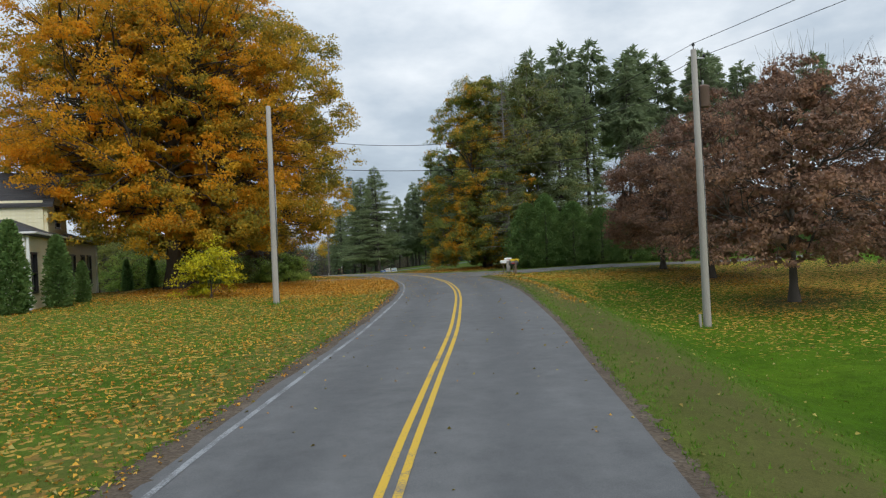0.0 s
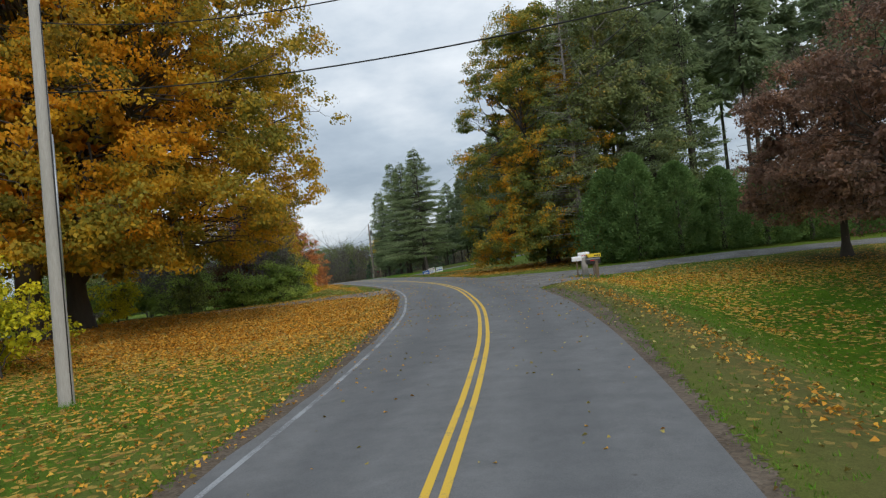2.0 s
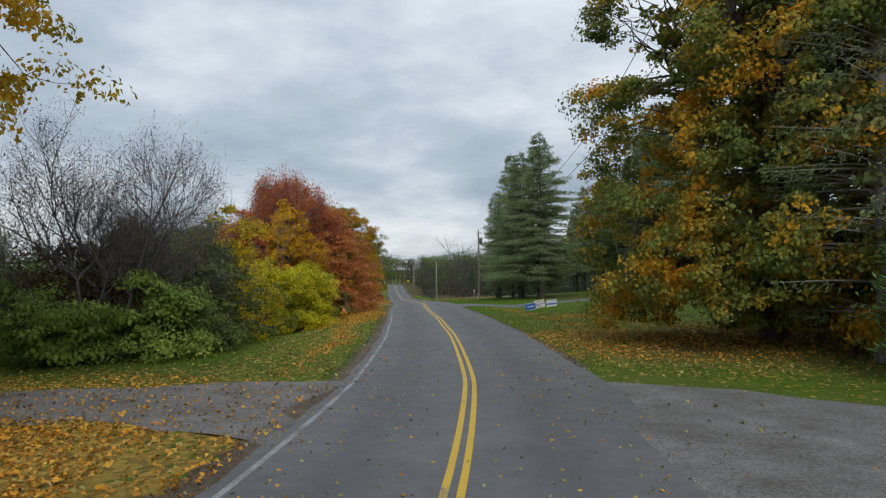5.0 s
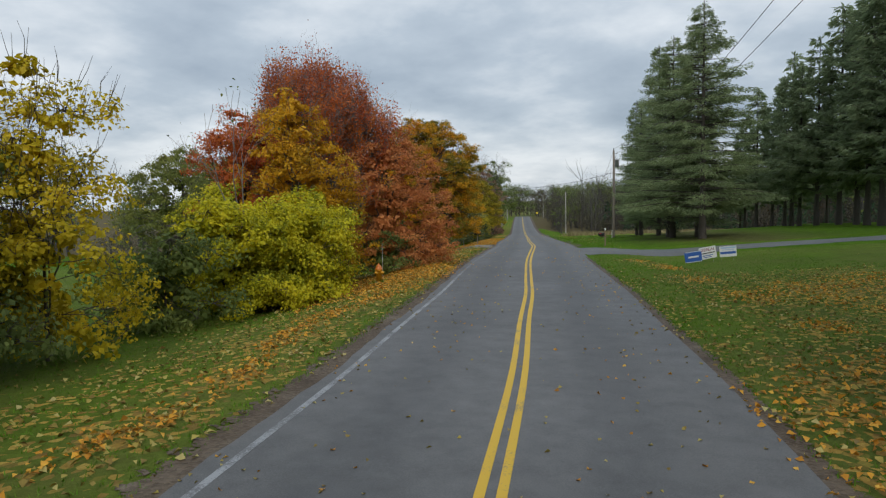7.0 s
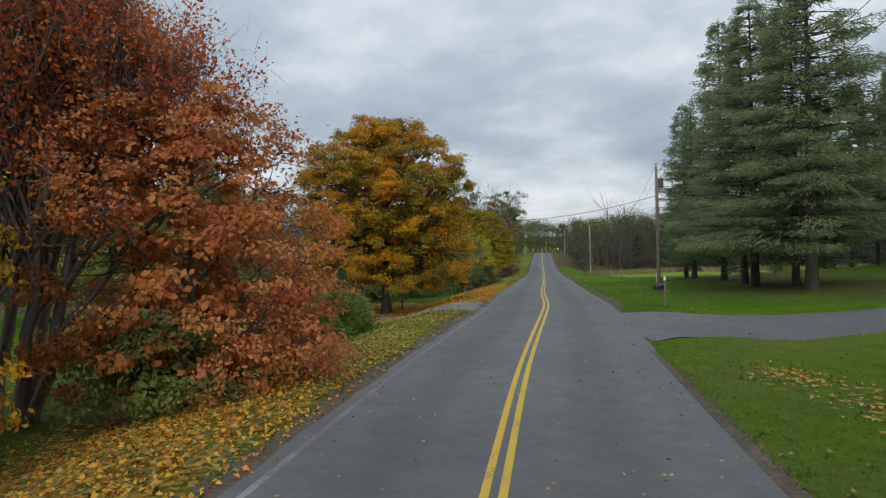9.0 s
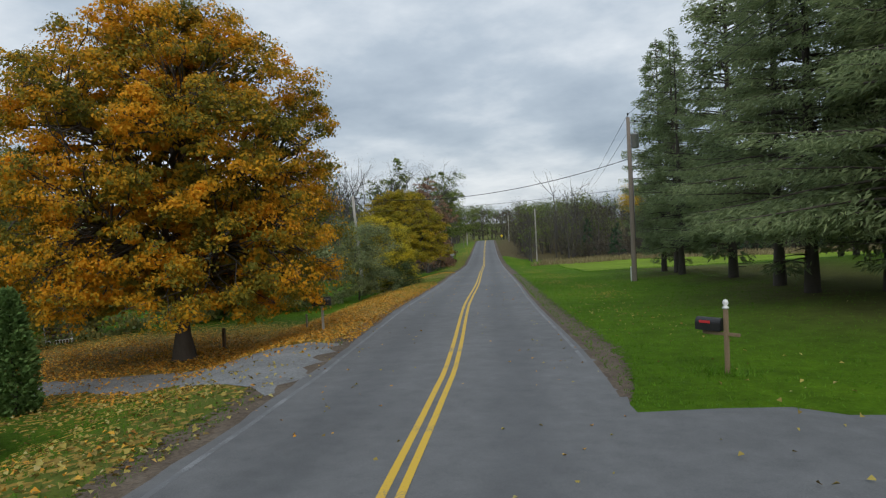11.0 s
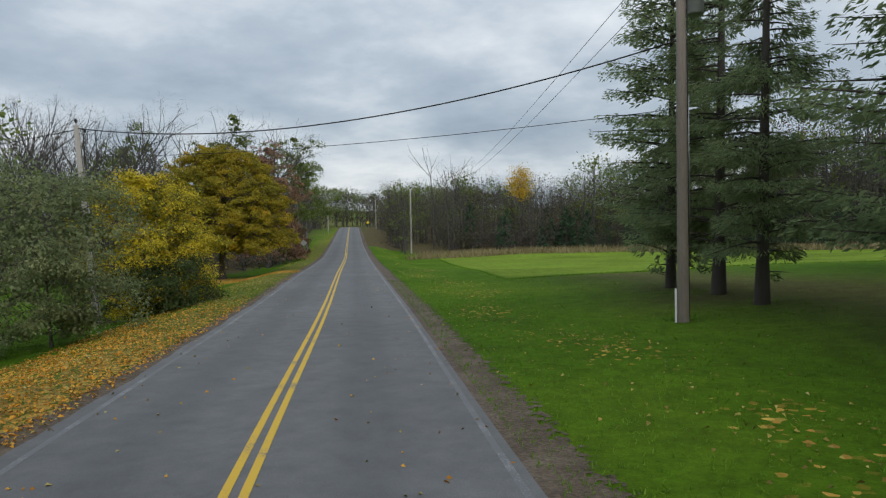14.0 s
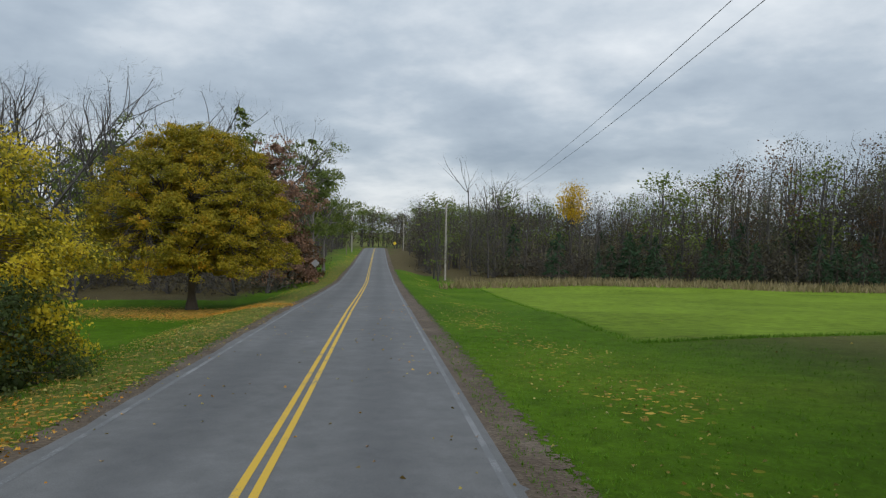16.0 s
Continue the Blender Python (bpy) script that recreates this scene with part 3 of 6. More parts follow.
def broadleaf(rng, height, radius, clear, leaf, n_clusters, per, leaf_size, shape=LEAF_KITE, trunk=0.25, wide=0.32, foot=0.7, limbs=9, bark=BARK, bare=0.0, clump=0.5, up=0.0, lobes=0.3, gaps=0.0, lift=0.0, dome=2.6):
    """A tapered trunk with limbs, boughs and twigs, and a crown of leaf clumps. Returns the two meshes."""
    tall = height - clear
    seed = int(rng.integers(1 << 30))

    def shell(n, lo, hi):
        u = rng.random(4 * n + 40) ** 1.12
        u = u[rng.random(len(u)) < crown_outline(u, wide, foot, dome) + 0.12][:n]
        n = len(u)
        a = rng.uniform(0, 2 * np.pi, n)
        r = radius * crown_outline(u, wide, foot, dome) * rng.uniform(lo, hi, n)
        d = np.stack([np.cos(a), np.sin(a), 1.6 * (u - 0.4)], 1)
        d /= np.linalg.norm(d, axis=1)[:, None]
        m = lumps(d, np.random.default_rng(seed), 16, lobes)
        return np.stack([r * m * np.cos(a), r * m * np.sin(a), clear + tall * (0.4 + (u - 0.4) * (0.5 + 0.5 * m) * rng.uniform(0.9, 1.0, n))], 1)

    nb = max(9, n_clusters // 7)
    bc = shell(nb, 0.70, 0.97)
    nb = len(bc)
    floor_at = lambda p: clear + lift * np.clip(-p[:, 0] / radius * 1.4 - 0.15, 0, 1)
    bc[:, 2] = np.maximum(bc[:, 2], floor_at(bc) + 0.3 * (lift > 0))
    big = 0.66 * math.sqrt(2 * math.pi * radius * (tall + 0.5 * radius) / nb)
    bsize = big * rng.uniform(0.7, 1.25, nb)
    which = rng.integers(0, nb, n_clusters)
    d = rng.normal(size=(n_clusters, 3)) + [0, 0, 0.35]
    outw = bc[which] * [1, 1, 0]
    outw /= np.linalg.norm(outw, axis=1)[:, None] + 1e-6
    d += outw * 0.5
    d /= np.linalg.norm(d, axis=1)[:, None]
    c = bc[which] + d * (bsize[which] * rng.uniform(0.45, 1.0, n_clusters))[:, None] * [1, 1, 0.62]
    deep = rng.random(n_clusters) > 0.76
    inner_c = shell(n_clusters, 0.15, 0.68)
    inner_c = inner_c[np.arange(n_clusters) % len(inner_c)]
    c[deep] = inner_c[deep]
    if gaps:
        hole = np.sin(c[:, 0] * 1.1 + seed % 7) * np.sin(c[:, 1] * 1.2 + 1) * np.sin(c[:, 2] * 1.0 + seed % 5) > 1 - gaps
        c = c[~hole]
        which, deep = which[~hole], deep[~hole]
        n_clusters = len(c)
    c[:, 2] = np.maximum(c[:, 2], min(clear, 1.2) * 0.8 + rng.uniform(0, 0.4, n_clusters))

    if lift:
        c[:, 2] = np.maximum(c[:, 2], floor_at(c) + rng.uniform(0, 0.8, n_clusters))
    paths, radii, nodes = [], [], []
    top = height * 0.80
    bend = rng.normal(size=2) * 0.02 * height
    hz = np.linspace(0, top, 12)
    stem = np.stack([bend[0] * (hz / top) ** 2, bend[1] * (hz / top) ** 2, hz], 1)
    rad = trunk * np.clip(1 - 0.93 * (hz / top) ** 0.8, 0.05, 1)
    rad[0] *= 1.45
    paths.append(stem), radii.append(rad)
    nodes.append(stem[hz > clear + 0.1 * tall])
    for k in range(limbs):
        a = 2 * np.pi * (k + rng.uniform(-.3, .3)) / limbs
        h0 = clear * 0.8 + 0.15 + 0.45 * tall * ((k * 0.618) % 1.0)
        p0 = np.array([np.interp(h0, hz, stem[:, 0]), np.interp(h0, hz, stem[:, 1]), h0])
        out = radius * rng.uniform(0.5, 0.68)
        rise = rng.uniform(0.15, 0.5) * (height - h0)
        t = np.linspace(0, 1, 9)[:, None]
        end = p0 + [out * np.cos(a), out * np.sin(a), rise]
        path = p0 + (end - p0) * t + np.array([0, 0, rise * 0.3]) * (t * (1 - t)) * 2 + np.vstack([np.zeros(3), rng.normal(size=(8, 3)) * 0.025 * radius])
        paths.append(path), radii.append(np.linspace(trunk * 0.42, trunk * 0.10, 9))
        nodes.append(path[3:])
    nodes = np.vstack(nodes)
    near = ((bc[:, None] - nodes[None]) ** 2).sum(-1) + 2.0 * np.maximum(0, nodes[None, :, 2] - bc[:, None, 2] + 0.3) ** 2
    used = np.zeros(len(nodes))
    for k in np.argsort(near.min(1)):
        j = int((near[k] + used * (0.35 * radius) ** 2).argmin())
        used[j] += 1
        p, q = nodes[j], bc[k]
        span = np.linalg.norm(q - p)
        t = np.linspace(0, 1, 5)[:, None]
        path = p + (q - p) * t + np.array([0, 0, 0.16 * span]) * t * (1 - t) + np.vstack([np.zeros(3), rng.normal(size=(4, 3)) * 0.04 * span])
        path[-1] = q
        paths.append(path), radii.append(np.linspace(min(trunk * 0.14, 0.012 + 0.012 * span), 0.010, 5))
    main = len(paths)
    home = ((c[:, None] - bc[None]) ** 2).sum(-1).argmin(1)
    for p, q in zip(bc[home], c):
        span = np.linalg.norm(q - p)
        if span < 2.2 * big:
            paths.append([p, (p + q) / 2 + rng.normal(size=3) * 0.10 * span, q]), radii.append([0.010, 0.007, 0.003])
    v, f = tubes(paths[:limbs + 1], radii[:limbs + 1], 8)
    v1, f1 = tubes(paths[limbs + 1:main], radii[limbs + 1:main], 4)
    v2, f2 = tubes(paths[main:], radii[main:], 3)
    if bare:
        tw_p, tw_r = [], []
        for q in c:
            if q[2] < clear + 0.45 * tall and rng.random() < 0.6:
                continue
            for _ in range(int(bare)):
                e = rng.normal(size=3) * [0.3, 0.3, 0.2] * min(radius, 4) * 0.2 + (q - [0, 0, clear + 0.4 * tall]) * 0.12 + [0, 0, 0.3 + up * 0.5]
                tw_p.append([q, q + e * 0.5 + rng.normal(size=3) * 0.05, q + e]), tw_r.append([0.009, 0.006, 0.003])
        v3, f3 = tubes(tw_p, tw_r, 3)
        f2 = np.vstack([f2, f3 + len(v2)])
        v2 = np.vstack([v2, v3])
    wood = fast_mesh("trunk", np.vstack([v, v1, v2]), [f, f1 + len(v), f2 + len(v) + len(v1)], [bark], [0, 0, 0], True)
    if leaf is None or per == 0:
        return wood, None
    n = n_clusters * per
    who = np.repeat(np.arange(n_clusters), per)
    size = clump * rng.uniform(0.6, 1.3, n_clusters)[who, None]
    off = rng.normal(size=(n, 3))
    off /= np.linalg.norm(off, axis=1)[:, None]
    off *= (rng.random(n) ** 0.45)[:, None] * [1.0, 1.0, 0.5]
    at = c[who] + off * size
    at[:, 2] -= 0.32 * (off[:, :2] ** 2).sum(1) * size[:, 0]
    at[:, 2] = np.maximum(at[:, 2], 0.06)
    away = at - [0, 0, clear + 0.35 * tall]
    away /= np.linalg.norm(away, axis=1)[:, None] + 1e-6
    normal = off * [0.7, 0.7, 1.4] + away * 0.5 + rng.normal(size=(n, 3)) * 0.5 + [0, 0, 0.35]
    lv, lf = leaf_faces(rng, at, normal, leaf_size * rng.uniform(0.6, 1.25, n) * np.where(deep, 1.8, 1.0)[who], shape, 0.6 - up)
    return wood, fast_mesh("crown", lv, [lf], [leaf])


def twiggy(rng, height, spread, stems, leaf=None, bark=None, thick=0.07, levels=4, kids=4, leaves=0, leaf_size=0.08, fine=6, fan=1.0, loose=0.12, peak=0.0):
    """A leafless tree of forking stems that end in fine upright twigs."""
    paths, radii, tips = [], [], []

    def grow(p, d, length, r, level):
        n = 4
        pts = [p]
        for _ in range(n):
            d = d + rng.normal(size=3) * 0.10 + [0, 0, 0.06]
            d = d / np.linalg.norm(d)
            pts.append(pts[-1] + d * length / n)
        paths.append(pts), radii.append(np.linspace(r, r * 0.55, n + 1))
        if level == 0:
            tips.append(pts[-1])
            return
        for k in range(kids):
            i = n if k == 0 else int(rng.integers(2, n + 1))
            side = rng.normal(size=3)
            side -= d * (side @ d)
            side /= np.linalg.norm(side)
            ang = rng.uniform(0.15, 0.3) if k == 0 else rng.uniform(0.35, 0.75) * fan
            grow(pts[i], d * math.cos(ang) + side * math.sin(ang), length * rng.uniform(0.55, 0.82), r * 0.5, level - 1)

    for k in range(stems):
        a = 2 * math.pi * (k + rng.uniform(-0.3, 0.3)) / stems
        tilt = spread * rng.uniform(0.3, 1.0)
        grow(np.array([0.1 * math.cos(a), 0.1 * math.sin(a), 0.0]), np.array([math.cos(a) * math.sin(tilt), math.sin(a) * math.sin(tilt), math.cos(tilt)]), 1.0, thick / height * 2.6, levels)
    paths = [np.array(p) for p in paths]
    k = height / max(p[:, 2].max() for p in paths)
    shrink = lambda p: p * np.stack([1 + 0.35 * (peak > 0) - peak * (p[:, 2] / height) ** 1.2] * 2 + [np.ones(len(p))], 1)
    paths = [shrink(p * k) for p in paths]
    radii = [np.maximum(r * k, 0.0065) for r in radii]
    v, f = tubes(paths, radii, 3)
    ends = shrink(np.array(tips) * k)
    m = len(ends) * fine
    bv, bf = leaf_cards(rng, np.repeat(ends, fine, 0) - rng.normal(size=(m, 3)) * 0.25, rng.normal(size=(m, 3)) * 0.6 + [0, 0, 0.6], rng.uniform(0.2, 0.55, m) * height / 8, BLADE * [0.16, 1], 2.0)
    wood = fast_mesh("trunk", np.vstack([v, bv]), [f, bf + len(v)], [bark or BARK], [0, 0]) if fine else fast_mesh("trunk", v, [f], [bark or BARK], None, True)
    if not leaves:
        return wood, None
    at = ends[rng.integers(0, len(tips), leaves)] + rng.normal(size=(leaves, 3)) * [loose, loose, 2 * loose]
    lv, lf = leaf_faces(rng, at, rng.normal(size=(leaves, 3)) + [0, 0, 0.6], leaf_size * rng.uniform(0.6, 1.3, leaves), LEAF_KITE)
    return wood, fast_mesh("crown", lv, [lf], [leaf])


def conifer(rng, height, radius, clear, leaf=SPRUCE, trunk=0.24, density=15, power=0.85, droop=0.28, spray=0.62, whorl=0.5, per=7, gaps=0.0, bark=BARK, shape=NEEDLES, inner=0.22):
    """A straight trunk with whorls of drooping branches that carry flat sprays."""
    hz = np.linspace(0, height, 10)
    paths, radii = [np.stack([0 * hz, 0 * hz, hz], 1)], [np.clip(trunk * (1 - hz / height) ** 0.8, 0.02, None)]
    radii[0][0] *= 1.35
    at, axis, grow = [], [], []
    z = clear * 0.55
    while z < height - 0.25:
        frac = (z - clear) / (height - clear)
        full = frac > 0
        reach = radius * (max(0.02, 1 - max(frac, 0)) ** power) * (1.0 if frac > 0.08 else 0.8 + 2.5 * frac if full else 0.3)
        for k in range(per if full else 2):
            if rng.random() < gaps:
                continue
            a = rng.uniform(0, 2 * np.pi)
            length = reach * rng.uniform(0.7, 1.1) * (0.92 + 0.2 * math.sin(2 * a + 0.9 * z + height) * math.sin(1.3 * z + a))
            z0 = z + whorl * rng.uniform(-0.7, 0.7)
            t = np.linspace(0, 1, 5)
            sag = droop * (1 - 0.55 * max(frac, 0))
            p = np.stack([length * t * np.cos(a), length * t * np.sin(a), z0 + length * (rng.uniform(0.10, 0.34) * t - sag * 1.7 * t * t + 0.55 * sag * t ** 4)], 1)
            paths.append(p), radii.append(np.linspace(0.03 + 0.006 * length, 0.006, 5))
            if not full and rng.random() < 0.85:
                continue
            n = max(4, int(length * density))
            u = rng.uniform(inner, 1.0, n) ** 0.8
            q = np.stack([np.interp(u, t, p[:, j]) for j in range(3)], 1)
            wide = 0.42 * length * (1.05 - u) + 0.14
            sidew = rng.uniform(-1, 1, n)
            lat = np.array([-np.sin(a), np.cos(a), 0])
            q = q + lat * (sidew * wide)[:, None] + np.stack([0 * u, 0 * u, -0.16 * np.abs(sidew) * wide + rng.uniform(-0.22, 0.06, n)], 1)
            at.append(q)
            grow.append(np.interp(u, [0.2, 0.6, 1.0], [2.0, 1.25, 0.8]))
            axis.append(np.array([np.cos(a), np.sin(a), -0.35 - sag]) + lat * sidew[:, None] * 1.1 + rng.normal(size=(n, 3)) * 0.45)
        z += whorl * rng.uniform(0.75, 1.25)
    n = 40
    at.append(np.stack([rng.normal(size=n) * 0.1, rng.normal(size=n) * 0.1, height - rng.uniform(0, 1.0, n)], 1))
    axis.append(rng.normal(size=(n, 3)) * 0.5 + [0, 0, 0.9])
    grow = np.r_[np.concatenate(grow), np.ones(n)]
    at, axis = np.vstack(at), np.vstack(axis)
    v, f = tubes(paths[:1], radii[:1], 8)
    v2, f2 = tubes(paths[1:], radii[1:], 3)
    wood = fast_mesh("trunk", np.vstack([v, v2]), [f, f2 + len(v)], [bark], [0, 0], True)
    lv, lf = leaf_cards(rng, at, axis, spray * grow * rng.uniform(0.6, 1.25, len(at)), shape, 2.2, 0.2)
    return wood, fast_mesh("crown", lv, [lf], [leaf])


def cedar(rng, height, radius, n, leaf=CEDAR, power=0.55, spray=0.34, shape=LEAF_DIAMOND, core=0.55):
    """A dense column of upright sprays on a short stem."""
    u = rng.random(n)
    z = height * u
    r = radius * np.minimum(1, (1 - u) ** power * 1.25) * np.minimum(1, 0.72 + 3 * u) * rng.uniform(core ** 2, 1.1, n) ** 0.5
    a = rng.uniform(0, 2 * np.pi, n)
    r = r * (1 + 0.20 * np.sin(3 * a + 2.1 * z) * np.sin(1.9 * z + a) + 0.14 * np.sin(7 * a - 4 * z))
    at = np.stack([r * np.cos(a), r * np.sin(a), z], 1)
    axis = np.stack([np.cos(a), np.sin(a), 0.75 + 0 * a], 1) + rng.normal(size=(n, 3)) * 0.45
    lv, lf = leaf_cards(rng, at, axis, spray * rng.uniform(0.6, 1.2, n), shape, 0.8, 0.2)
    t = np.linspace(0, height * 0.85, 5)
    v, f = tubes([np.stack([0 * t, 0 * t, t], 1)], [np.linspace(0.09, 0.02, 5) * max(1, radius)], 7)
    return fast_mesh("trunk", v, [f], [BARK], None, True), fast_mesh("crown", lv, [lf], [leaf])


def plant(name, meshes, x, y, label, category="tree", group="", turn=0.0, scale=1.0, tall=1.0, z=None):
    ob = thing(name, x, y, label, category, group, z, turn)
    ob.scale = (scale, scale, scale * tall)
    part("trunk", meshes[0], ob)
    if meshes[1]:
        part("crown", meshes[1], ob)
    return ob


# ---- ground ----
def spaced(a, b, step, far):
    inner = np.arange(a, b + step / 2, step)
    grow = np.cumsum(step * 1.22 ** np.arange(1, 40))
    grow = grow[grow < far]
    return np.r_[(a - grow)[::-1], inner, b + grow]


def litter_amount(x, y, s, off):
    """How thick fallen leaves lie, 0 to 1."""
    v = np.zeros_like(s)
    left = off < 0
    v = np.maximum(v, np.where(left, 1.35 * np.exp(-(((x + 11) / 13) ** 2 + ((y - 45) / 12.5) ** 2) ** 1.6), 0))
    v = np.maximum(v, np.where(left & (s < 80), 0.40, 0))
    v = np.maximum(v, np.where(left & (s > 98) & (s < 150), 0.12 + 0.35 * np.exp(-((s - 130) / 8) ** 2) + 0.25 * np.exp(-((off + 6.2) / 0.8) ** 2), 0) * (off > -9))
    v = np.maximum(v, np.where(left & (s >= 140), 1.05 * np.exp(-(((x + 38) / 11) ** 2 + ((y - 111.5) / 9) ** 2) ** 1.4), 0))
    v = np.maximum(v, np.where(left & (s >= 157) & (s < 195) & (off > -8), np.interp(s, [157, 171, 184, 200], [1.1, 1.0, 0.62, 0.1]), 0))
    v = np.maximum(v, 1.0 * np.exp(-(((x + 58) / 9) ** 2 + ((y - 163) / 4) ** 2) ** 1.5))
    right = ~left
    v = np.maximum(v, np.where(right, 0.75 * np.exp(-(((x - 1) / 8) ** 2 + ((y - 70) / 8) ** 2)), 0))
    v = np.maximum(v, np.where(right, 0.75 * np.exp(-(((x - 11) / 8) ** 2 + ((y - 48) / 5) ** 2)), 0))
    v = np.maximum(v, np.where(right & (s < 80), 0.05 + 0.40 * np.exp(-(((x - 14) / 7) ** 2 + ((y - 30) / 9) ** 2)), 0))
    v = np.maximum(v, np.where(right & (s > 82) & (s < 130), 0.13 + 0.10 * np.sin(1.1 * x + 0.5) * np.sin(0.7 * y) + 0.45 * np.exp(-(((x + 3.5) / 3.0) ** 2 + ((y - 84) / 7) ** 2)), 0) * (off < 14))
    v = np.maximum(v, np.where(right & (s >= 140), 0.10 + 0.06 * np.sin(s * 0.4), 0) * np.exp(-((off - 5.5) / 2.0) ** 2))
    v = np.maximum(v, np.where(right & (s >= 165), 0.20 + 0.07 * np.sin(0.9 * s), 0) * np.exp(-((off - 6.2 - 0.8 * np.sin(0.3 * s)) / 1.5) ** 2))
    v = np.maximum(v, np.where(left & (s >= 195), 0.3, 0) * (off > -7))
    v = np.maximum(v, np.where(left & (s > 98) & (s < 124), 0.42, 0) * np.exp(-((off + 4.6) / 1.6) ** 2))
    v = np.maximum(v, np.where(left & (s > 112) & (s < 145), 0.95 * np.exp(-((s - 131) / 11) ** 4), 0) * np.exp(-((off + 5.6) / 2.6) ** 4))
    for x0, y0, x1, y1, w, a in ((4.4, 51.0, 5.8, 46.5, 1.2, 1.1), (6.6, 46.5, 9.0, 38.0, 2.6, 0.6), (9.5, 38.0, 10.5, 24.0, 3.6, 0.36), (4.8, 50.5, 13, 46, 2.2, 0.55), (-8.4, 86.5, -4.0, 77.0, 1.3, 0.62), (-3.0, 84.0, 1.0, 74.0, 1.6, 0.55), (-12.0, 93.6, -9.6, 90.5, 0.9, 0.75)):
        t = np.clip(((x - x0) * (x1 - x0) + (y - y0) * (y1 - y0)) / ((x1 - x0) ** 2 + (y1 - y0) ** 2), 0, 1)
        d2 = (x - x0 - t * (x1 - x0)) ** 2 + (y - y0 - t * (y1 - y0)) ** 2
        wander = 0.75 + 0.35 * np.sin(1.7 * x + 0.8 * y) * np.sin(1.1 * y - 0.6 * x)
        v = np.maximum(v, a * wander * np.exp(-d2 / w ** 2))
    v = np.maximum(v, np.where(left & (s > 106) & (s < 122), 1.0 + 0.3 * np.sin(2.1 * s), 0) * np.exp(-((off + 4.6 + 0.4 * np.sin(0.5 * s)) / 0.4) ** 2))
    v = np.maximum(v, np.where(left & (s > 136) & (s < 153), 0.46 + 0.16 * np.sin(1.3 * s), 0) * np.exp(-((off + 4.8) / 2.0) ** 4))
    v = np.maximum(v, np.where(right & (s > 66) & (s < 90), 0.5, 0) * np.exp(-((off - 4.6) / 0.8) ** 2))
    v = np.maximum(v, np.where(right & (s < 92), 0.8 * np.exp(-(((x - 21) / 9) ** 2 + ((y - 42) / 14) ** 2) ** 2), 0))
    return v


def bare_and_shade_amount(x, y, s, off):
    right = off > 0
    v = np.where(right & (s < 88), 0.55 * np.exp(-((off - 4.4) / 0.8) ** 2), 0)
    v = np.maximum(v, np.where(right & (s > 150) & (s < 200), 0.8 * np.exp(-((off - 16.5) / 4.5) ** 2), 0))
    v = np.maximum(v, 0.8 * np.exp(-(((x - 2) / 5) ** 2 + ((y - 69) / 5) ** 2)))
    wood = np.clip((y - 222 - 10 * np.sin(3 * (x + 62) / 190)) / 3, 0, 1) * right
    wood = np.maximum(wood, np.clip((off - 9) / 3, 0, 1) * (s > 262))
    wood = np.maximum(wood, np.clip((-off - 9) / 2, 0, 1) * (s > 228))
    wood = np.maximum(wood, np.clip((-off - 29) / 3, 0, 1) * (s > 165))
    v = np.maximum(v, 1.1 * wood)
    # at (-39.5, 110.5) soil brown also paints in the shade beneath the maple
    for cx, cy, r in ((15.7, 31.2, 2.6), (16.5, 42.5, 2.8), (15.9, 50.0, 2.4), (-39.5, 110.5, 9.0), (-12.9, 118.4, 5.0), (-16.2, 123.3, 4.2), (-17.3, 127, 3.2), (-19.5, 132.8, 2.6), (-23.6, 141.5, 3.2), (-24.6, 145.8, 2.6)):
        v = np.maximum(v, 0.85 * np.exp(-(((x - cx) / r) ** 2 + ((y - cy) / r) ** 2)))
    return v


FIELD_EDGE = np.array([(-52.0, 204.0), (-33.4, 154.0), (-24.9, 160.0), (-6, 173), (40, 205)])


def field_amount(x, y):
    """The hay field lies beyond the line from the corner."""
    a = (x + 33.4) * (204 - 154.0) - (y - 154.0) * (-52 + 33.4)
    b = (y - 154.0) - (x + 33.4) * 0.705
    return np.clip(np.minimum(a / 53, b * 0.82) / 0.6, 0, 1) * (y < 226)


def dry_amount(x, y, s, off):
    """Where the grass is thin and straw-coloured, 0 to 1."""
    patch = 0.5 + 0.5 * np.sin(0.8 * x + 0.5 * y) * np.sin(0.6 * y - 0.4 * x)
    v = np.where((s > 88) & (s < 142), 0.18 + 0.34 * patch, 0)
    v = np.maximum(v, np.where((off > 0) & (s < 88), (0.6 + 0.3 * patch) * np.exp(-((off - 4.3) / 1.7) ** 2), 0))
    v = np.maximum(v, np.where(off < 0, 0.6 * np.exp(-((off + 4.2) / 1.0) ** 2), 0))
    return np.maximum(v, np.where((off < 0) & (s < 75), 0.12 + 0.22 * patch, 0))


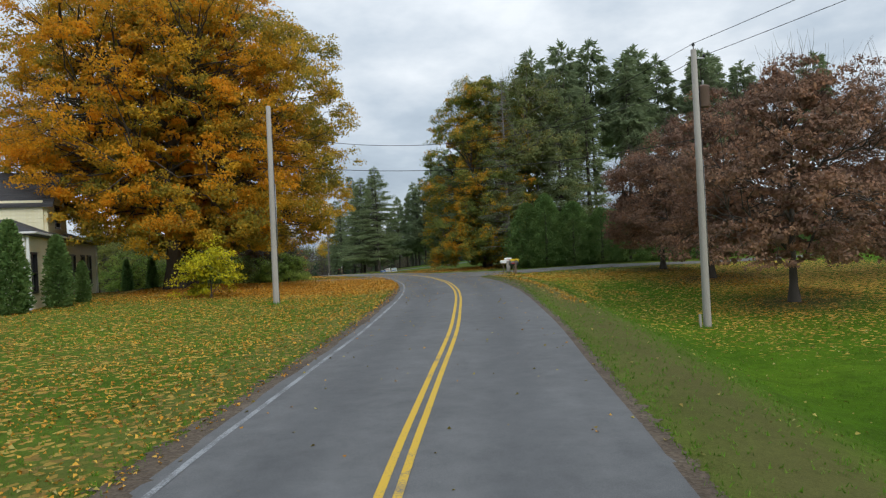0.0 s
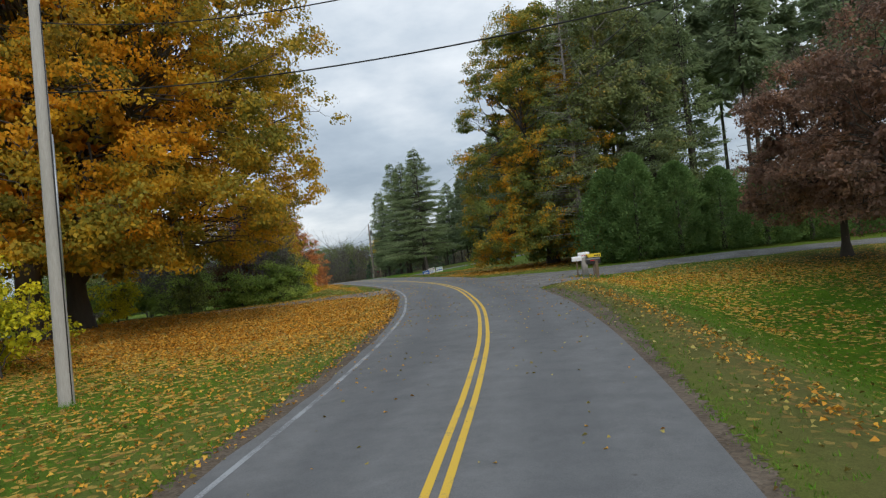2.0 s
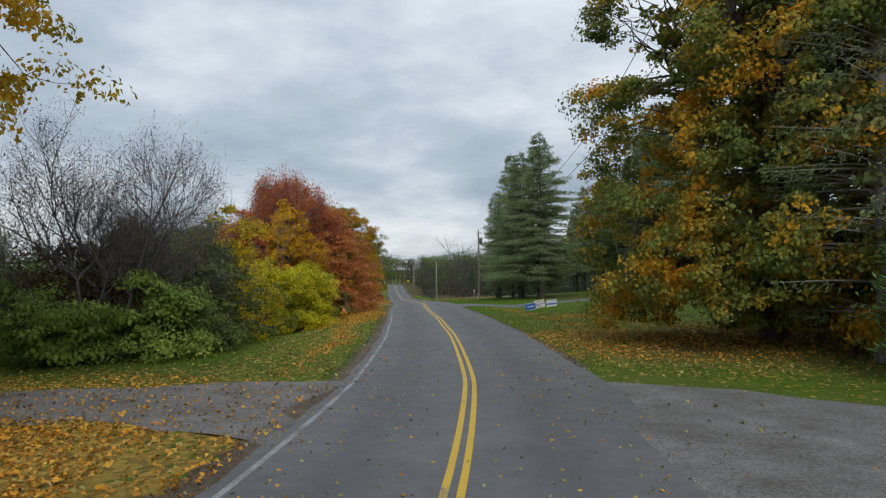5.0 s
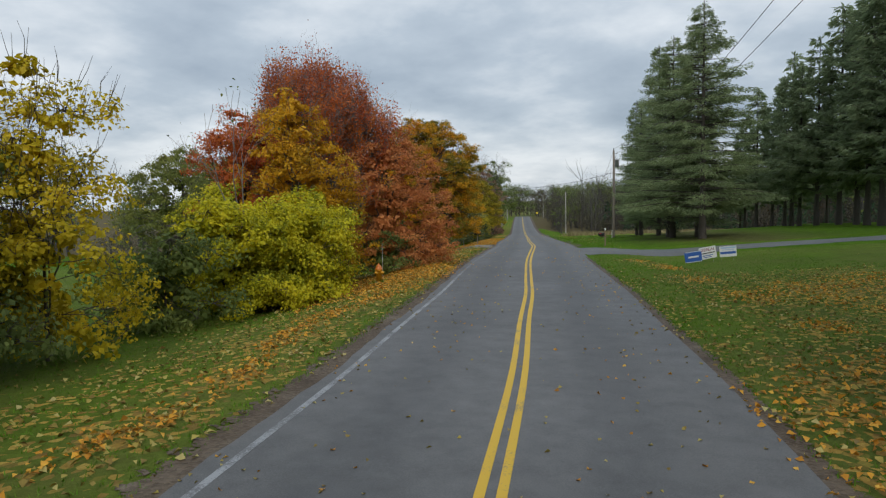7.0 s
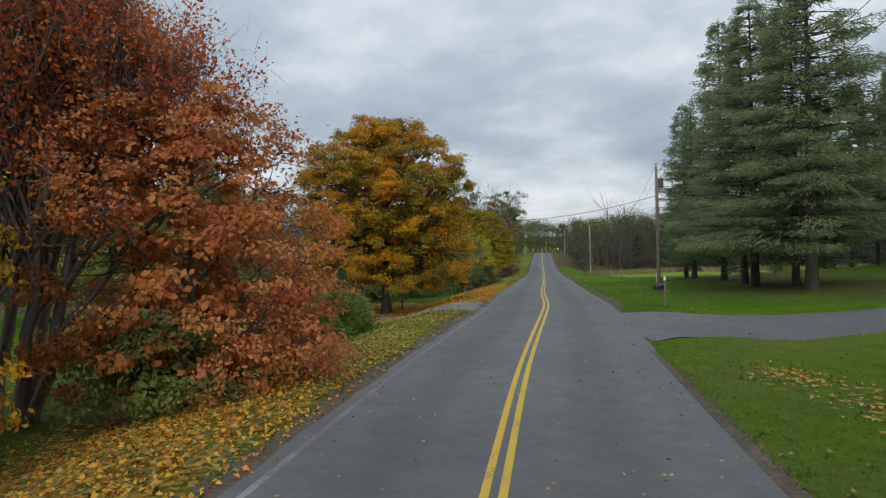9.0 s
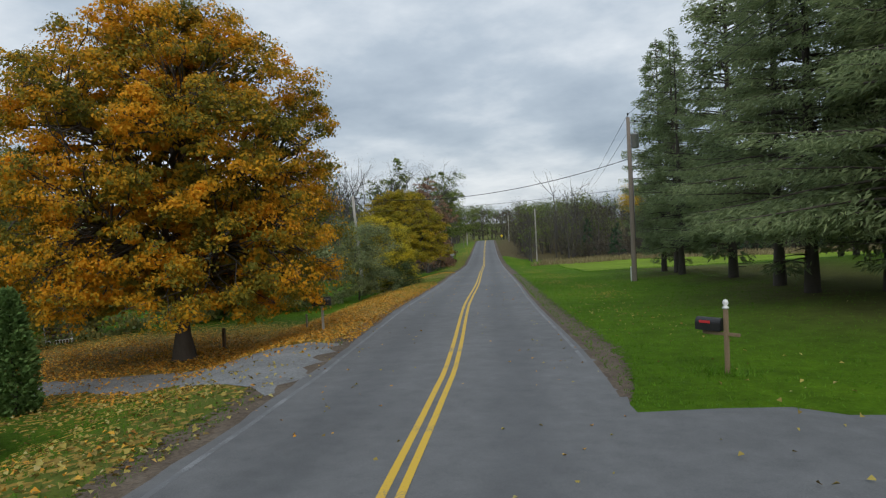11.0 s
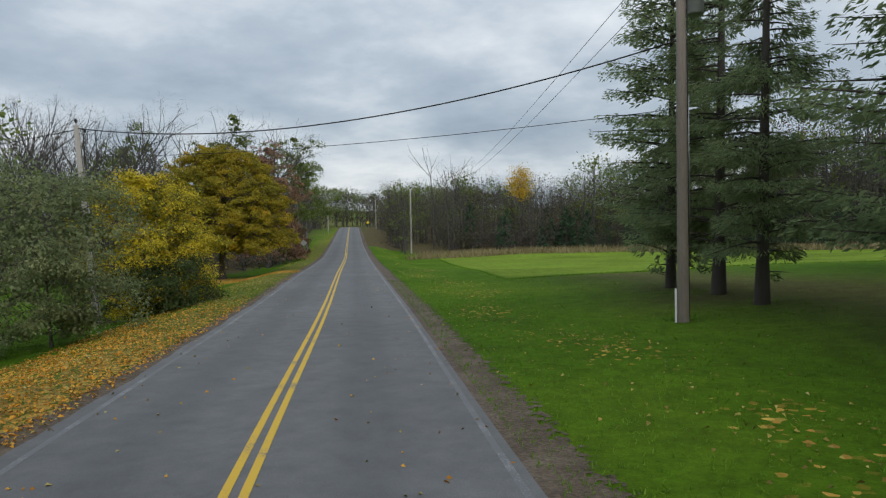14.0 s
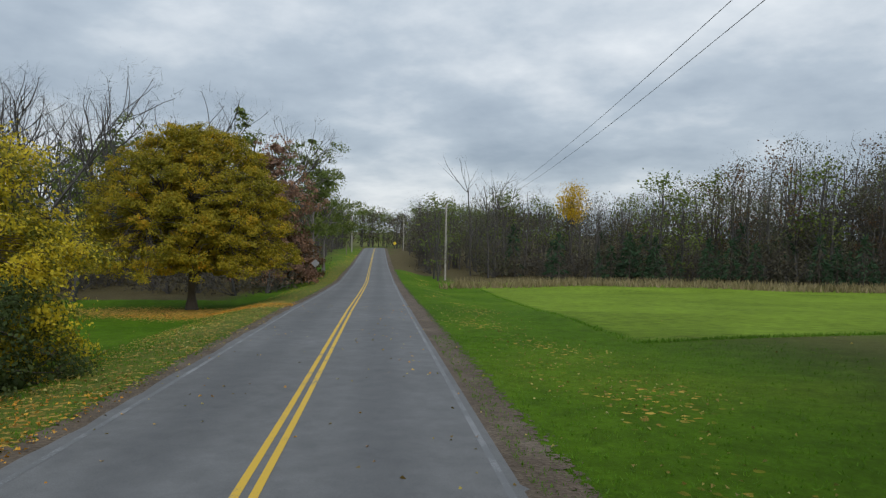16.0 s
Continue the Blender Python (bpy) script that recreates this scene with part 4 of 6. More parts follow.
def build_ground():
    xs, ys = spaced(-80, 34, 0.8, 1500), spaced(-6, 226, 0.8, 2000)
    gx, gy = np.meshgrid(xs, ys)
    x, y = gx.ravel(), gy.ravel()
    z = ground_z(x, y)
    s, off, _ = road_frame(x, y)
    nx, ny = len(xs), len(ys)
    k = np.arange((ny - 1) * (nx - 1))
    a = (k // (nx - 1)) * nx + k % (nx - 1)
    me = fast_mesh("ground", np.stack([x, y, z], 1), [np.stack([a, a + 1, a + nx + 1, a + nx], 1)], [LAWN], None, True)
    for name, value in (("litter", litter_amount(x, y, s, off)), ("bare", bare_and_shade_amount(x, y, s, off)), ("field", field_amount(x, y) * (off > 0)), ("dry", dry_amount(x, y, s, off))):
        me.attributes.new(name, "FLOAT", "POINT").data.foreach_set("value", value.astype(np.float32))
    return tagged(new("ground", me), "mown green lawn and field strewn with fallen autumn leaves", "ground", kind="structure")


build_ground()


# ---- road, lines, shoulders, drives ----
def ribbon(name, s0, s1, offs, lift, mat, label, category, step=1.0, across=False, crown=0.0):
    """A strip along the road between offsets (numbers, or functions of the distance)."""
    s = np.arange(s0, s1 + step / 2, step)
    offs = [o(s) if callable(o) else np.full(len(s), float(o)) for o in offs]
    z = np.interp(s, ARC, LINE_Z)
    lift = lift(s) if callable(lift) else lift
    cols = [np.c_[at_road(s, o), z + lift - crown * np.abs(o)] for o in offs]
    m = len(cols)
    v = np.stack(cols, 1).reshape(-1, 3)
    k = np.arange((len(s) - 1) * (m - 1))
    a = (k // (m - 1)) * m + k % (m - 1)
    me = fast_mesh(name, v, [np.stack([a, a + 1, a + m + 1, a + m], 1)], [mat], None, True)
    wide = np.stack([np.full(len(s), k / (m - 1)) for k in range(m)], 1) if across else np.stack(offs, 1)
    uv = np.stack([wide.ravel(), np.repeat(s, m)], 1)
    loops = np.empty(len(me.loops), np.int32)
    me.loops.foreach_get("vertex_index", loops)
    me.uv_layers.new(name="UVMap").data.foreach_set("uv", uv[loops].astype(np.float32).ravel())
    return tagged(new(name, me), label, category, kind="structure")


def rough_edge(at, amount, seed):
    return lambda s: at + amount * (np.sin(s * 0.9 + seed) * 0.5 + np.sin(s * 2.3 + 1.7 * seed) * 0.35 + np.sin(s * 5.1 + seed) * 0.25)


ribbon("road", 5, 404, [rough_edge(-2.92, 0.06, 1), -2.4, -1.2, 0, 1.2, 2.4, rough_edge(3.17, 0.07, 2)], 0.03, ASPHALT, "grey worn two-lane asphalt road with double yellow line", "road", 0.5, crown=0.006)
for o in (-0.1, 0.1):
    ribbon("road_line", 5, 403, [lambda s, o=o: o - 0.05 + 0.07 * np.clip((s - 48) / 8, 0, 1), lambda s, o=o: o + 0.05 + 0.07 * np.clip((s - 48) / 8, 0, 1)], 0.036, YELLOW_LINE, "solid yellow centre line painted on the road", "road line")
ribbon("road_line", 128, 403, [-2.70, -2.60], 0.018, FAINT_LINE, "almost worn away white edge line on the road", "road line")
ribbon("road_line", 5, 128, [-2.70, -2.60], 0.018, WHITE_LINE, "worn white edge line painted on the road", "road line")
ribbon("road_line", 152, 403, [2.84, 2.93], 0.016, FAINT_LINE, "worn white edge line painted on the road", "road line")
ribbon("shoulder", 5, 403, [-2.82, lambda s: -2.82 - 0.9 - 0.5 * (s > 140) * np.exp(-((s - 152) / 10) ** 2)], 0.012, SHOULDER, "narrow gravel shoulder with dead leaves", "shoulder", 0.4, True)
ribbon("shoulder", 5, 403, [3.05, lambda s: 3.45 + 0.78 * np.clip((s - 140) / 14, 0, 1) + 0.9 * np.exp(-((s - 82) / 8) ** 2) - 0.85 * np.exp(-((s - 144) / 6.5) ** 4)], lambda s: np.where((np.abs(s - 94) < 7.5) | (np.abs(s - 143.5) < 5.2), -0.03, 0.012), SHOULDER, "gravel shoulder with dead leaves", "shoulder", 0.4, True)


DRIVES = []


def on_drive(p):
    """Which of the places lie on a driveway."""
    hit = np.zeros(len(p), bool)
    for line, wide in DRIVES:
        for q, w in zip(line[::2], wide[::2]):
            hit |= ((p - q) ** 2).sum(1) < (0.5 * w) ** 2
    return hit


def drive(name, points, widths, mat, label):
    p = smooth_line(np.array(points, float), 0.7)
    w = np.interp(np.linspace(0, 1, len(p)), np.linspace(0, 1, len(widths)), widths)
    DRIVES.append((p, w))
    d = np.gradient(p, axis=0)
    d /= np.linalg.norm(d, axis=1)[:, None]
    side = np.stack([d[:, 1], -d[:, 0]], 1)
    m, cols = 9, []
    for k, u in enumerate(np.linspace(-0.5, 0.5, m)):
        step = np.arange(len(p))
        jig = 0.16 * np.sin(step * 1.3 + k) + 0.14 * np.sin(step * 0.61 + 2 * k) + 0.10 * np.sin(step * 2.9 + k) if k in (0, m - 1) else 0
        q = p + side * (u * w + jig)[:, None]
        _, off, rz = road_frame(q[:, 0], q[:, 1])
        z = np.where(np.abs(off) < 3.9, rz + np.where(np.abs(off) < 3.0, 0.022 - 0.006 * np.abs(off), 0.016), ground_z(q[:, 0], q[:, 1]) + 0.035)
        cols.append(np.c_[q, z - np.where(np.abs(off) > 4.4, 0.03 if k in (0, m - 1) else 0.0, 0.0)])
    v = np.stack(cols, 1).reshape(-1, 3)
    k = np.arange((len(p) - 1) * (m - 1))
    a = (k // (m - 1)) * m + k % (m - 1)
    return tagged(new(name, fast_mesh(name, v, [np.stack([a, a + 1, a + m + 1, a + m], 1)], [mat], None, True)), label, "driveway", kind="structure")


drive("driveway", [(-5.3, 56.2), (-8.5, 55.8), (-12.5, 54.4), (-20, 51.5), (-40, 45)], (6.5, 3.4, 3.0, 3.0, 3.0, 3, 3, 3, 3), GRAVEL, "grey gravel driveway with scattered leaves")
drive("driveway", [(-0.2, 54.0), (3.0, 55.0), (7, 55.6), (13.5, 55.8), (24, 56.5), (48, 60)], (14, 7, 3.6, 3.4, 3.4, 3.4, 3.4, 3.4, 3.4, 3.4, 3.4), GRAVEL, "grey gravel driveway beside a row of mailboxes")
drive("driveway", [(-18.0, 101.2), (-15, 103.0), (-9, 106.6), (0, 110.5), (12, 114.5), (40, 120)], (9, 4.6, 3.4, 3.2, 3.2, 3.2, 3.2, 3.2), ASPHALT, "dark paved driveway leading off the road")
drive("driveway", [(-25.4, 107.6), (-27.8, 107.7), (-30.5, 108.2), (-33.5, 107.6), (-36.5, 106), (-48, 98)], (6.4, 3.2, 2.4, 2.4, 2.5, 2.6), GRAVEL_PALE, "pale gravel driveway with fallen leaves")


# ---- trees and bushes beside the road ----
def rng_of(seed):
    return np.random.default_rng(seed)


plant("maple_tree", broadleaf(rng_of(1), 20.5, 9.8, 2.9, MAPLE_OLD, 2150, 66, 0.150, trunk=0.55, limbs=13, clump=0.60, wide=0.44, foot=0.66, lobes=0.16, gaps=0.5, lift=6.5), -17.4, 41.8, "big old maple with orange and yellow autumn leaves on a lawn")
plant("maple_tree", broadleaf(rng_of(12), 20.5, 11.7, 2.0, MAPLE_OLIVE, 3300, 78, 0.158, trunk=0.46, limbs=13, clump=0.64, wide=0.44, foot=0.74, lobes=0.10, gaps=0.18, lift=7.5), -17.7, 44.9, "big old maple with olive and yellow leaves beside its twin")
plant("maple_tree", broadleaf(rng_of(2), 20.8, 6.5, 0.3, MAPLE_MIX, 2300, 76, 0.150, trunk=0.40, clump=0.62, wide=0.20, foot=0.95, lobes=0.08, gaps=0.04, dome=2.0), 3.9, 69.8, "tall maple half green and half orange beside the drive")
plant("maple_tree", broadleaf(rng_of(9), 21.0, 6.0, 2.0, MAPLE_DARK, 900, 50, 0.22, trunk=0.36, clump=0.9, wide=0.2, bare=2, bark=BARK_GREY, gaps=0.4), 8.6, 69.4, "tall dark green broadleaf tree behind a hedge")
plant("maple_tree", broadleaf(rng_of(3), 12.3, 5.65, 1.7, MAPLE_GOLDEN, 3400, 52, 0.115, trunk=0.30, clump=0.42, wide=0.36, foot=0.93, lobes=0.06, gaps=0.15, dome=2.5), -35.6, 111.2, "round orange maple shedding leaves beside a gravel drive")
plant("maple_tree", broadleaf(rng_of(4), 11.4, 6.2, 2.2, ROUND_MAPLE, 3300, 46, 0.120, trunk=0.28, clump=0.40, wide=0.24, foot=1.0, lobes=0.03, dome=1.9), -59.8, 165.4, "round yellow-green maple standing on mown grass")
plant("maple_tree", twiggy(rng_of(5), 11.5, 0.24, 7, RED, BARK_GREY, 0.20, 4, 5, 90000, 0.105, 6, fan=0.72, loose=0.15, peak=0.95), -25.7, 85.4, "upright red maple with thinning flame-shaped crown")
plant("maple_tree", broadleaf(rng_of(6), 7.6, 1.9, 0.8, RED, 460, 60, 0.10, trunk=0.14, clump=0.42, up=0.4, wide=0.45, foot=0.7), -26.3, 82.0, "smaller dark red maple behind bushes")
plant("maple_tree", broadleaf(rng_of(7), 6.8, 2.9, 0.4, RED_ORANGE, 640, 60, 0.105, trunk=0.12, clump=0.45, foot=0.85, lobes=0.12), -22.9, 88.0, "low spreading red-orange maple")
plant("maple_tree", broadleaf(rng_of(8), 8.2, 2.7, 0.6, YELLOW_ORANGE, 480, 56, 0.115, trunk=0.12, clump=0.45, bare=1), -22.7, 81.2, "young golden maple among bushes")
for k, (x, y, h, r) in enumerate(((15.7, 31.2, 10.9, 5.6), (16.5, 42.5, 11.0, 5.0), (15.9, 50.0, 9.0, 4.2), (26.5, 36.5, 11.5, 5.8))):
    plant("crimson_tree", broadleaf(rng_of(20 + k), h, r, 2.0, MAROON, 850, 58, 0.145, trunk=0.22, clump=0.58, bare=2, up=0.3, wide=0.34, foot=0.85, lobes=0.12, gaps=0.12), x, y, "dark maroon-leaved maple on a leaf-strewn lawn", group="maroon maples on the lawn")
plant("maple_tree", broadleaf(rng_of(31), 14.6, 3.6, 1.0, MAROON, 300, 36, 0.27, trunk=0.2, clump=0.8), -68.8, 188.0, "dark red maple at the edge of the woods")
plant("maple_tree", broadleaf(rng_of(32), 7.0, 2.6, 0.4, RUSSET, 200, 36, 0.25, trunk=0.12, clump=0.7), -70.6, 196.0, "fading reddish tree at the edge of the woods")
for k, (x, y, h) in enumerate(((-75.6, 208, 17.5), (-79, 217, 15.0), (-79.4, 198, 21.0), (-90.4, 190, 18.5))):
    plant("broadleaf_tree", broadleaf(rng_of(34 + k), h, 3.6, 5.5, GREEN, 130, 40, 0.3, trunk=0.22, clump=1.0, bare=2, bark=BARK_GREY, gaps=0.4), x, y, "tall thin-crowned green tree by the road", group="thin green trees")

# conifers
spruce = [conifer(rng_of(40 + k), 16.5, r, low, per=p, density=thick, spray=0.19, whorl=gap, droop=0.20, shape=NEEDLES * [0.66, 1], trunk=0.20, gaps=0.1, power=pw, inner=0.26) for k, (r, low, p, gap, thick, pw) in enumerate(((4.3, 1.8, 6, 0.56, 92, 0.8), (3.6, 1.6, 6, 0.54, 92, 0.8), (5.5, 1.9, 7, 0.44, 92, 0.74)))]
PINE = leaf_material("pine_needles", [(0.0, (0.16, 0.205, 0.115)), (0.5, (0.245, 0.305, 0.165)), (1.0, (0.33, 0.39, 0.21))], 0.6, 0.5, 0.8, 0.5)
pine = [conifer(rng_of(50 + k), 24, 3.6, 12.5, PINE, 0.22, 18, 0.42, 0.06, 0.70, 0.55, 5, 0.15) for k in range(2)]
row_pine = [conifer(rng_of(57 + k), 18, 3.4, 3.6, PINE, 0.22, 26, 0.45, 0.08, 0.42, 0.55, 6, 0.25) for k in range(2)]
thin = [conifer(rng_of(55 + 9 * k), 16, 3.7, 1.0, SPRUCE, 0.16, 50, 0.55, 0.10, 0.17, 0.34, 7, 0.12, BARK) for k in range(2)]
SPRUCES = [(-12.9, 118.4, 2, 1.32, 0.88), (-16.2, 123.3, 2, 1.16, 0.95), (-17.3, 127.0, 0, 1.05, 1.0), (-22.85, 138.7, 1, 0.9, 1.0), (-23.6, 142.2, 1, 1.0, 1.0)]
for k, (x, y, v, sc, tall) in enumerate(SPRUCES):
    plant("spruce_tree", spruce[v], x, y, "dark green spruce with bare lower trunk on mown grass", group="spruces beside the road", turn=67 * k, scale=sc, tall=tall)
for k, (x, y, sc) in enumerate(((-19.5, 132.8, 1.24), (-13.9, 122.2, 1.12), (-25.0, 145.5, 1.06))):
    plant("larch_tree", thin[k % 2], x, y, "thin half-bare conifer among the spruces", group="thin conifers", turn=90 * k, scale=sc)
ROW_PINES = [(-13.5 + 1.25 * k + 0.5 * math.sin(5 * k), 151.0 - 2.35 * k) for k in range(15)] + [(-7.0 + 2.9 * k, 152.0 - 3.6 * k + 1.5 * math.sin(3 * k)) for k in range(8)]
for k, (x, y) in enumerate(ROW_PINES):
    plant("pine_tree", row_pine[k % 2], x, y, "tall pine in a row behind the lawn", group="row of pines", turn=51 * k, scale=min(1.12, 0.68 + 0.035 * (k % 15)) + 0.07 * (k % 3))
for k, (x, y, sc) in enumerate(((14, 76, 1.02), (13, 85, 1.0), (17, 88, 1.0), (20, 72, 0.9), (29, 74, 0.92), (34, 88, 1.0), (18, 80, 1.06), (22.5, 77, 0.98), (27, 83, 1.0), (32, 79, 0.95), (11, 80, 1.04), (38, 84, 0.95), (24, 90, 1.05), (45, 80, 0.95))):
    plant("pine_tree", pine[k % 2], x, y, "tall pine with long bare trunk behind a hedge", group="pines behind the hedge", turn=77 * k, scale=sc)
plant("spruce_tree", conifer(rng_of(60), 18.5, 3.3, 1.0, SPRUCE, 0.24, 26, 0.55, 0.12, 0.15, 0.40, 7, 0.15, BARK_GREY, inner=0.4), 5.8, 64.6, "old spruce with grey trunk and dead lower branches")
plant("spruce_tree", conifer(rng_of(61), 18, 4.0, 1.0, SPRUCE, 0.3, 50, 0.6, 0.14, 0.22, 0.45, 7, 0.1), 14.8, 69.0, "dark spruce behind a cedar hedge")
plant("spruce_tree", conifer(rng_of(62), 17.5, 3.6, 1.0, SPRUCE, 0.28, 50, 0.6, 0.14, 0.22, 0.42, 7, 0.1), 11.4, 66.4, "dark spruce behind a cedar hedge")

# the cedar hedge
hedge = [cedar(rng_of(70 + k), 6.0, 1.9, 21000, spray=0.20, shape=NEEDLES * [1.25, 1]) for k in range(3)]
for k, (x, y, sc, tall) in enumerate(((7.3, 61.9, 1.0, 1.0), (8.9, 61.0, 1.05, 1.05), (11.3, 60.4, 1.0, 0.95), (13.8, 60.2, 0.95, 0.88), (16.4, 60.4, 0.95, 0.8), (19.2, 60.9, 0.95, 0.75),
                                      (22.2, 61.6, 0.95, 0.7), (25.4, 62.4, 0.95, 0.68), (28.8, 63.2, 0.95, 0.66), (32.4, 64.2, 0.95, 0.66), (36.0, 65.2, 0.95, 0.66))):
    plant("cedar_tree", hedge[k % 3], x, y, "dense green white-cedar in a hedge", group="cedar hedge", turn=97 * k, scale=sc, tall=tall)
small_cedar = cedar(rng_of(75), 4.0, 0.62, 6500, power=0.5, spray=0.20, shape=LEAF_DIAMOND, core=0.35)
for k, (x, y, sc) in enumerate(((-18.1, 27.6, 0.95), (-18.2, 31.0, 0.82), (-18.9, 34.2, 0.52), (-25.5, 52.0, 0.62), (-22.6, 50.0, 0.6), (-33.0, 104.2, 0.72), (-49.0, 106.5, 1.3))):
    plant("cedar_tree", small_cedar, x, y, "narrow green cedar clipped to a cone", group="narrow cedars", turn=40 * k, scale=sc)


def bush(seed, x, y, h, r, leaf, label, n=70, per=60, size=0.14, group="", category="bush", bare=0, gaps=0.35, lobes=0.8):
    return plant("bush", broadleaf(rng_of(seed), h, r, 0.1, leaf, int(n * 1.5), int(per * 0.9), size * 0.78, LEAF_KITE, 0.05, 0.42, 0.85, 7, bare=bare, clump=0.36 * r ** 0.5, lobes=lobes, gaps=gaps), x, y, label, category, group)


bush(100, -12.3, 34.2, 2.9, 1.6, LIME, "light green bush on the leafy lawn", 80, 60, 0.15)
bush(101, -19.0, 49.5, 2.1, 1.1, LIME, "yellow-green shrub behind the lawn", 45)
bush(102, -16.0, 51.2, 2.2, 1.1, YELLOW_GREEN, "thin round yellowing shrub", 40, 35, bare=2)
for k, (x, y, h, r, leaf) in enumerate(((-24, 58, 2.6, 2.2, THICKET_GREEN), (-20, 58.4, 2.5, 1.9, THICKET_GREEN), (-16.8, 59.4, 2.0, 1.6, THICKET_GREEN), (-15.2, 61.6, 2.9, 1.7, THICKET_GREEN), (-15.4, 64.4, 3.3, 1.7, YELLOW_GREEN),
                                       (-16.6, 66.2, 4.2, 1.7, YELLOW_GREEN), (-28, 57, 3.2, 2.4, THICKET_GREEN), (-18.8, 62.4, 4.0, 1.9, RUSSET), (-22, 62.5, 3.6, 2.4, THICKET_GREEN), (-19.6, 65.5, 4.8, 1.9, THICKET_GREEN))):
    bush(110 + k, x, y, h, r, leaf, "dense bush in a roadside thicket", 110, 60, 0.15, "roadside thicket", bare=3)
bush(120, -17.2, 68.4, 6.3, 1.6, YELLOW, "tall yellow-leaved bush in a thicket", 150, 66, 0.13, bare=2)
for k, (x, y, h, r) in enumerate(((-19.6, 74.8, 3.5, 1.5), (-19.4, 76.5, 3.7, 1.6), (-19.5, 78.1, 3.7, 1.5), (-20.3, 79.4, 3.9, 1.4), (-21.4, 76.6, 4.1, 1.7))):
    bush(122 + k, x, y, h, r, LIME, "yellow-green bush overgrown with vines", 190, 74, 0.135, "vine-covered bushes", gaps=0.45, lobes=1.0)
bush(126, -18.9, 72.3, 2.5, 1.4, GREEN, "loose grey-green shrub at the thicket's edge", 80)
bush(127, -22.6, 87.0, 2.0, 1.5, GREEN, "low dark shrub under a red maple", 60)
for k, (x, y, h, r, label) in enumerate(((-30.6, 96.4, 2.1, 1.5, "loose feathery evergreen bush on the bank"), (-29.9, 100.5, 1.85, 1.35, "rounded clipped evergreen bush"), (-28.9, 97.8, 1.5, 0.95, "low feathery evergreen bush on the bank"))):
    plant("bush", cedar(rng_of(130 + k), h, r, 15000, CLIPPED, 0.34, 0.15, NEEDLES * [1.3, 1], 0.5), x, y, label, "bush")
plant("sapling", twiggy(rng_of(166), 4.4, 0.35, 2, GREY_GREEN, BARK_PALE, 0.03, 3, 3, 500, 0.09, 0), -33.6, 100.6, "pale-barked leafless sapling behind clipped bushes")
bush(132, -33.5, 97.5, 3.4, 2.0, GREEN, "loose green shrub on the bank", 80, 40, bare=2)
for k, (x, y, h, r) in enumerate(((-52, 111, 11.5, 6.0), (-60, 118, 12, 6), (-45, 100, 9, 4.5), (-54, 100, 10, 5))):
    plant("broadleaf_tree", broadleaf(rng_of(140 + k), h, r, 1.2, OLIVE_GREEN if k != 1 else MAPLE_DARK, 620, 64, 0.15, LEAF_KITE, 0.28, clump=0.7, bare=2, gaps=0.2), x, y, "dark green tree beginning to turn", group="trees behind the drive")
for k, (x, y, h, r) in enumerate(((-43, 104, 3.0, 2.6), (-46, 110, 3.4, 2.8), (-47.5, 116, 3.2, 2.8), (-46, 122, 3.6, 2.6), (-44.5, 126.5, 3.8, 2.4), (-41, 98.5, 3.0, 2.2))):
    bush(170 + k, x, y, h, r, MAPLE_DARK, "dark shaded bush behind the maple", 90, 60, 0.2, "shaded bushes")
bush(150, -44.3, 134.0, 6.2, 3.0, GREY_GREEN, "tall grey-green bush by the roadside", 260, 76, 0.11, gaps=0.15, lobes=0.4)
bush(151, -45.2, 129.8, 4.9, 2.4, GREY_GREEN, "dense green bush by the roadside", 90, 60, 0.17)
bush(152, -48.3, 143.0, 6.6, 2.9, MOTTLED, "large yellow and green bush with dark green base", 460, 90, 0.12, gaps=0.3, lobes=0.15)
bush(153, -46.2, 141.6, 2.4, 2.1, DARK_GREEN, "low dark green bush at the verge", 150, 66, 0.12, lobes=0.4)

# bare trees
TWIG_BARK = plain("twig_bark", (0.10, 0.086, 0.09), (0.175, 0.15, 0.15), 3, 0.95, 0.5)
bare_tree = [twiggy(rng_of(160 + k), 8.0, 0.50, 4, BROWN, TWIG_BARK, 0.13, 4, 4, 6000, 0.06, 14, fan=1.45) for k in range(2)]
for k, (x, y, sc) in enumerate(((-16.6, 61.2, 1.03), (-20.9, 59.6, 0.6), (-24.5, 61.5, 0.66), (-18.2, 64.6, 0.8))):
    plant("bare_tree", bare_tree[k % 2], x, y, "nearly leafless small tree with dense fine twigs", group="bare trees in the thicket", turn=110 * k, scale=sc)
plant("sapling", twiggy(rng_of(165), 6.9, 0.12, 1, GREEN, BARK_GREY, 0.05, 3, 3, 40, 0.11, 0), -19.9, 76.2, "spindly sapling with few leaves")


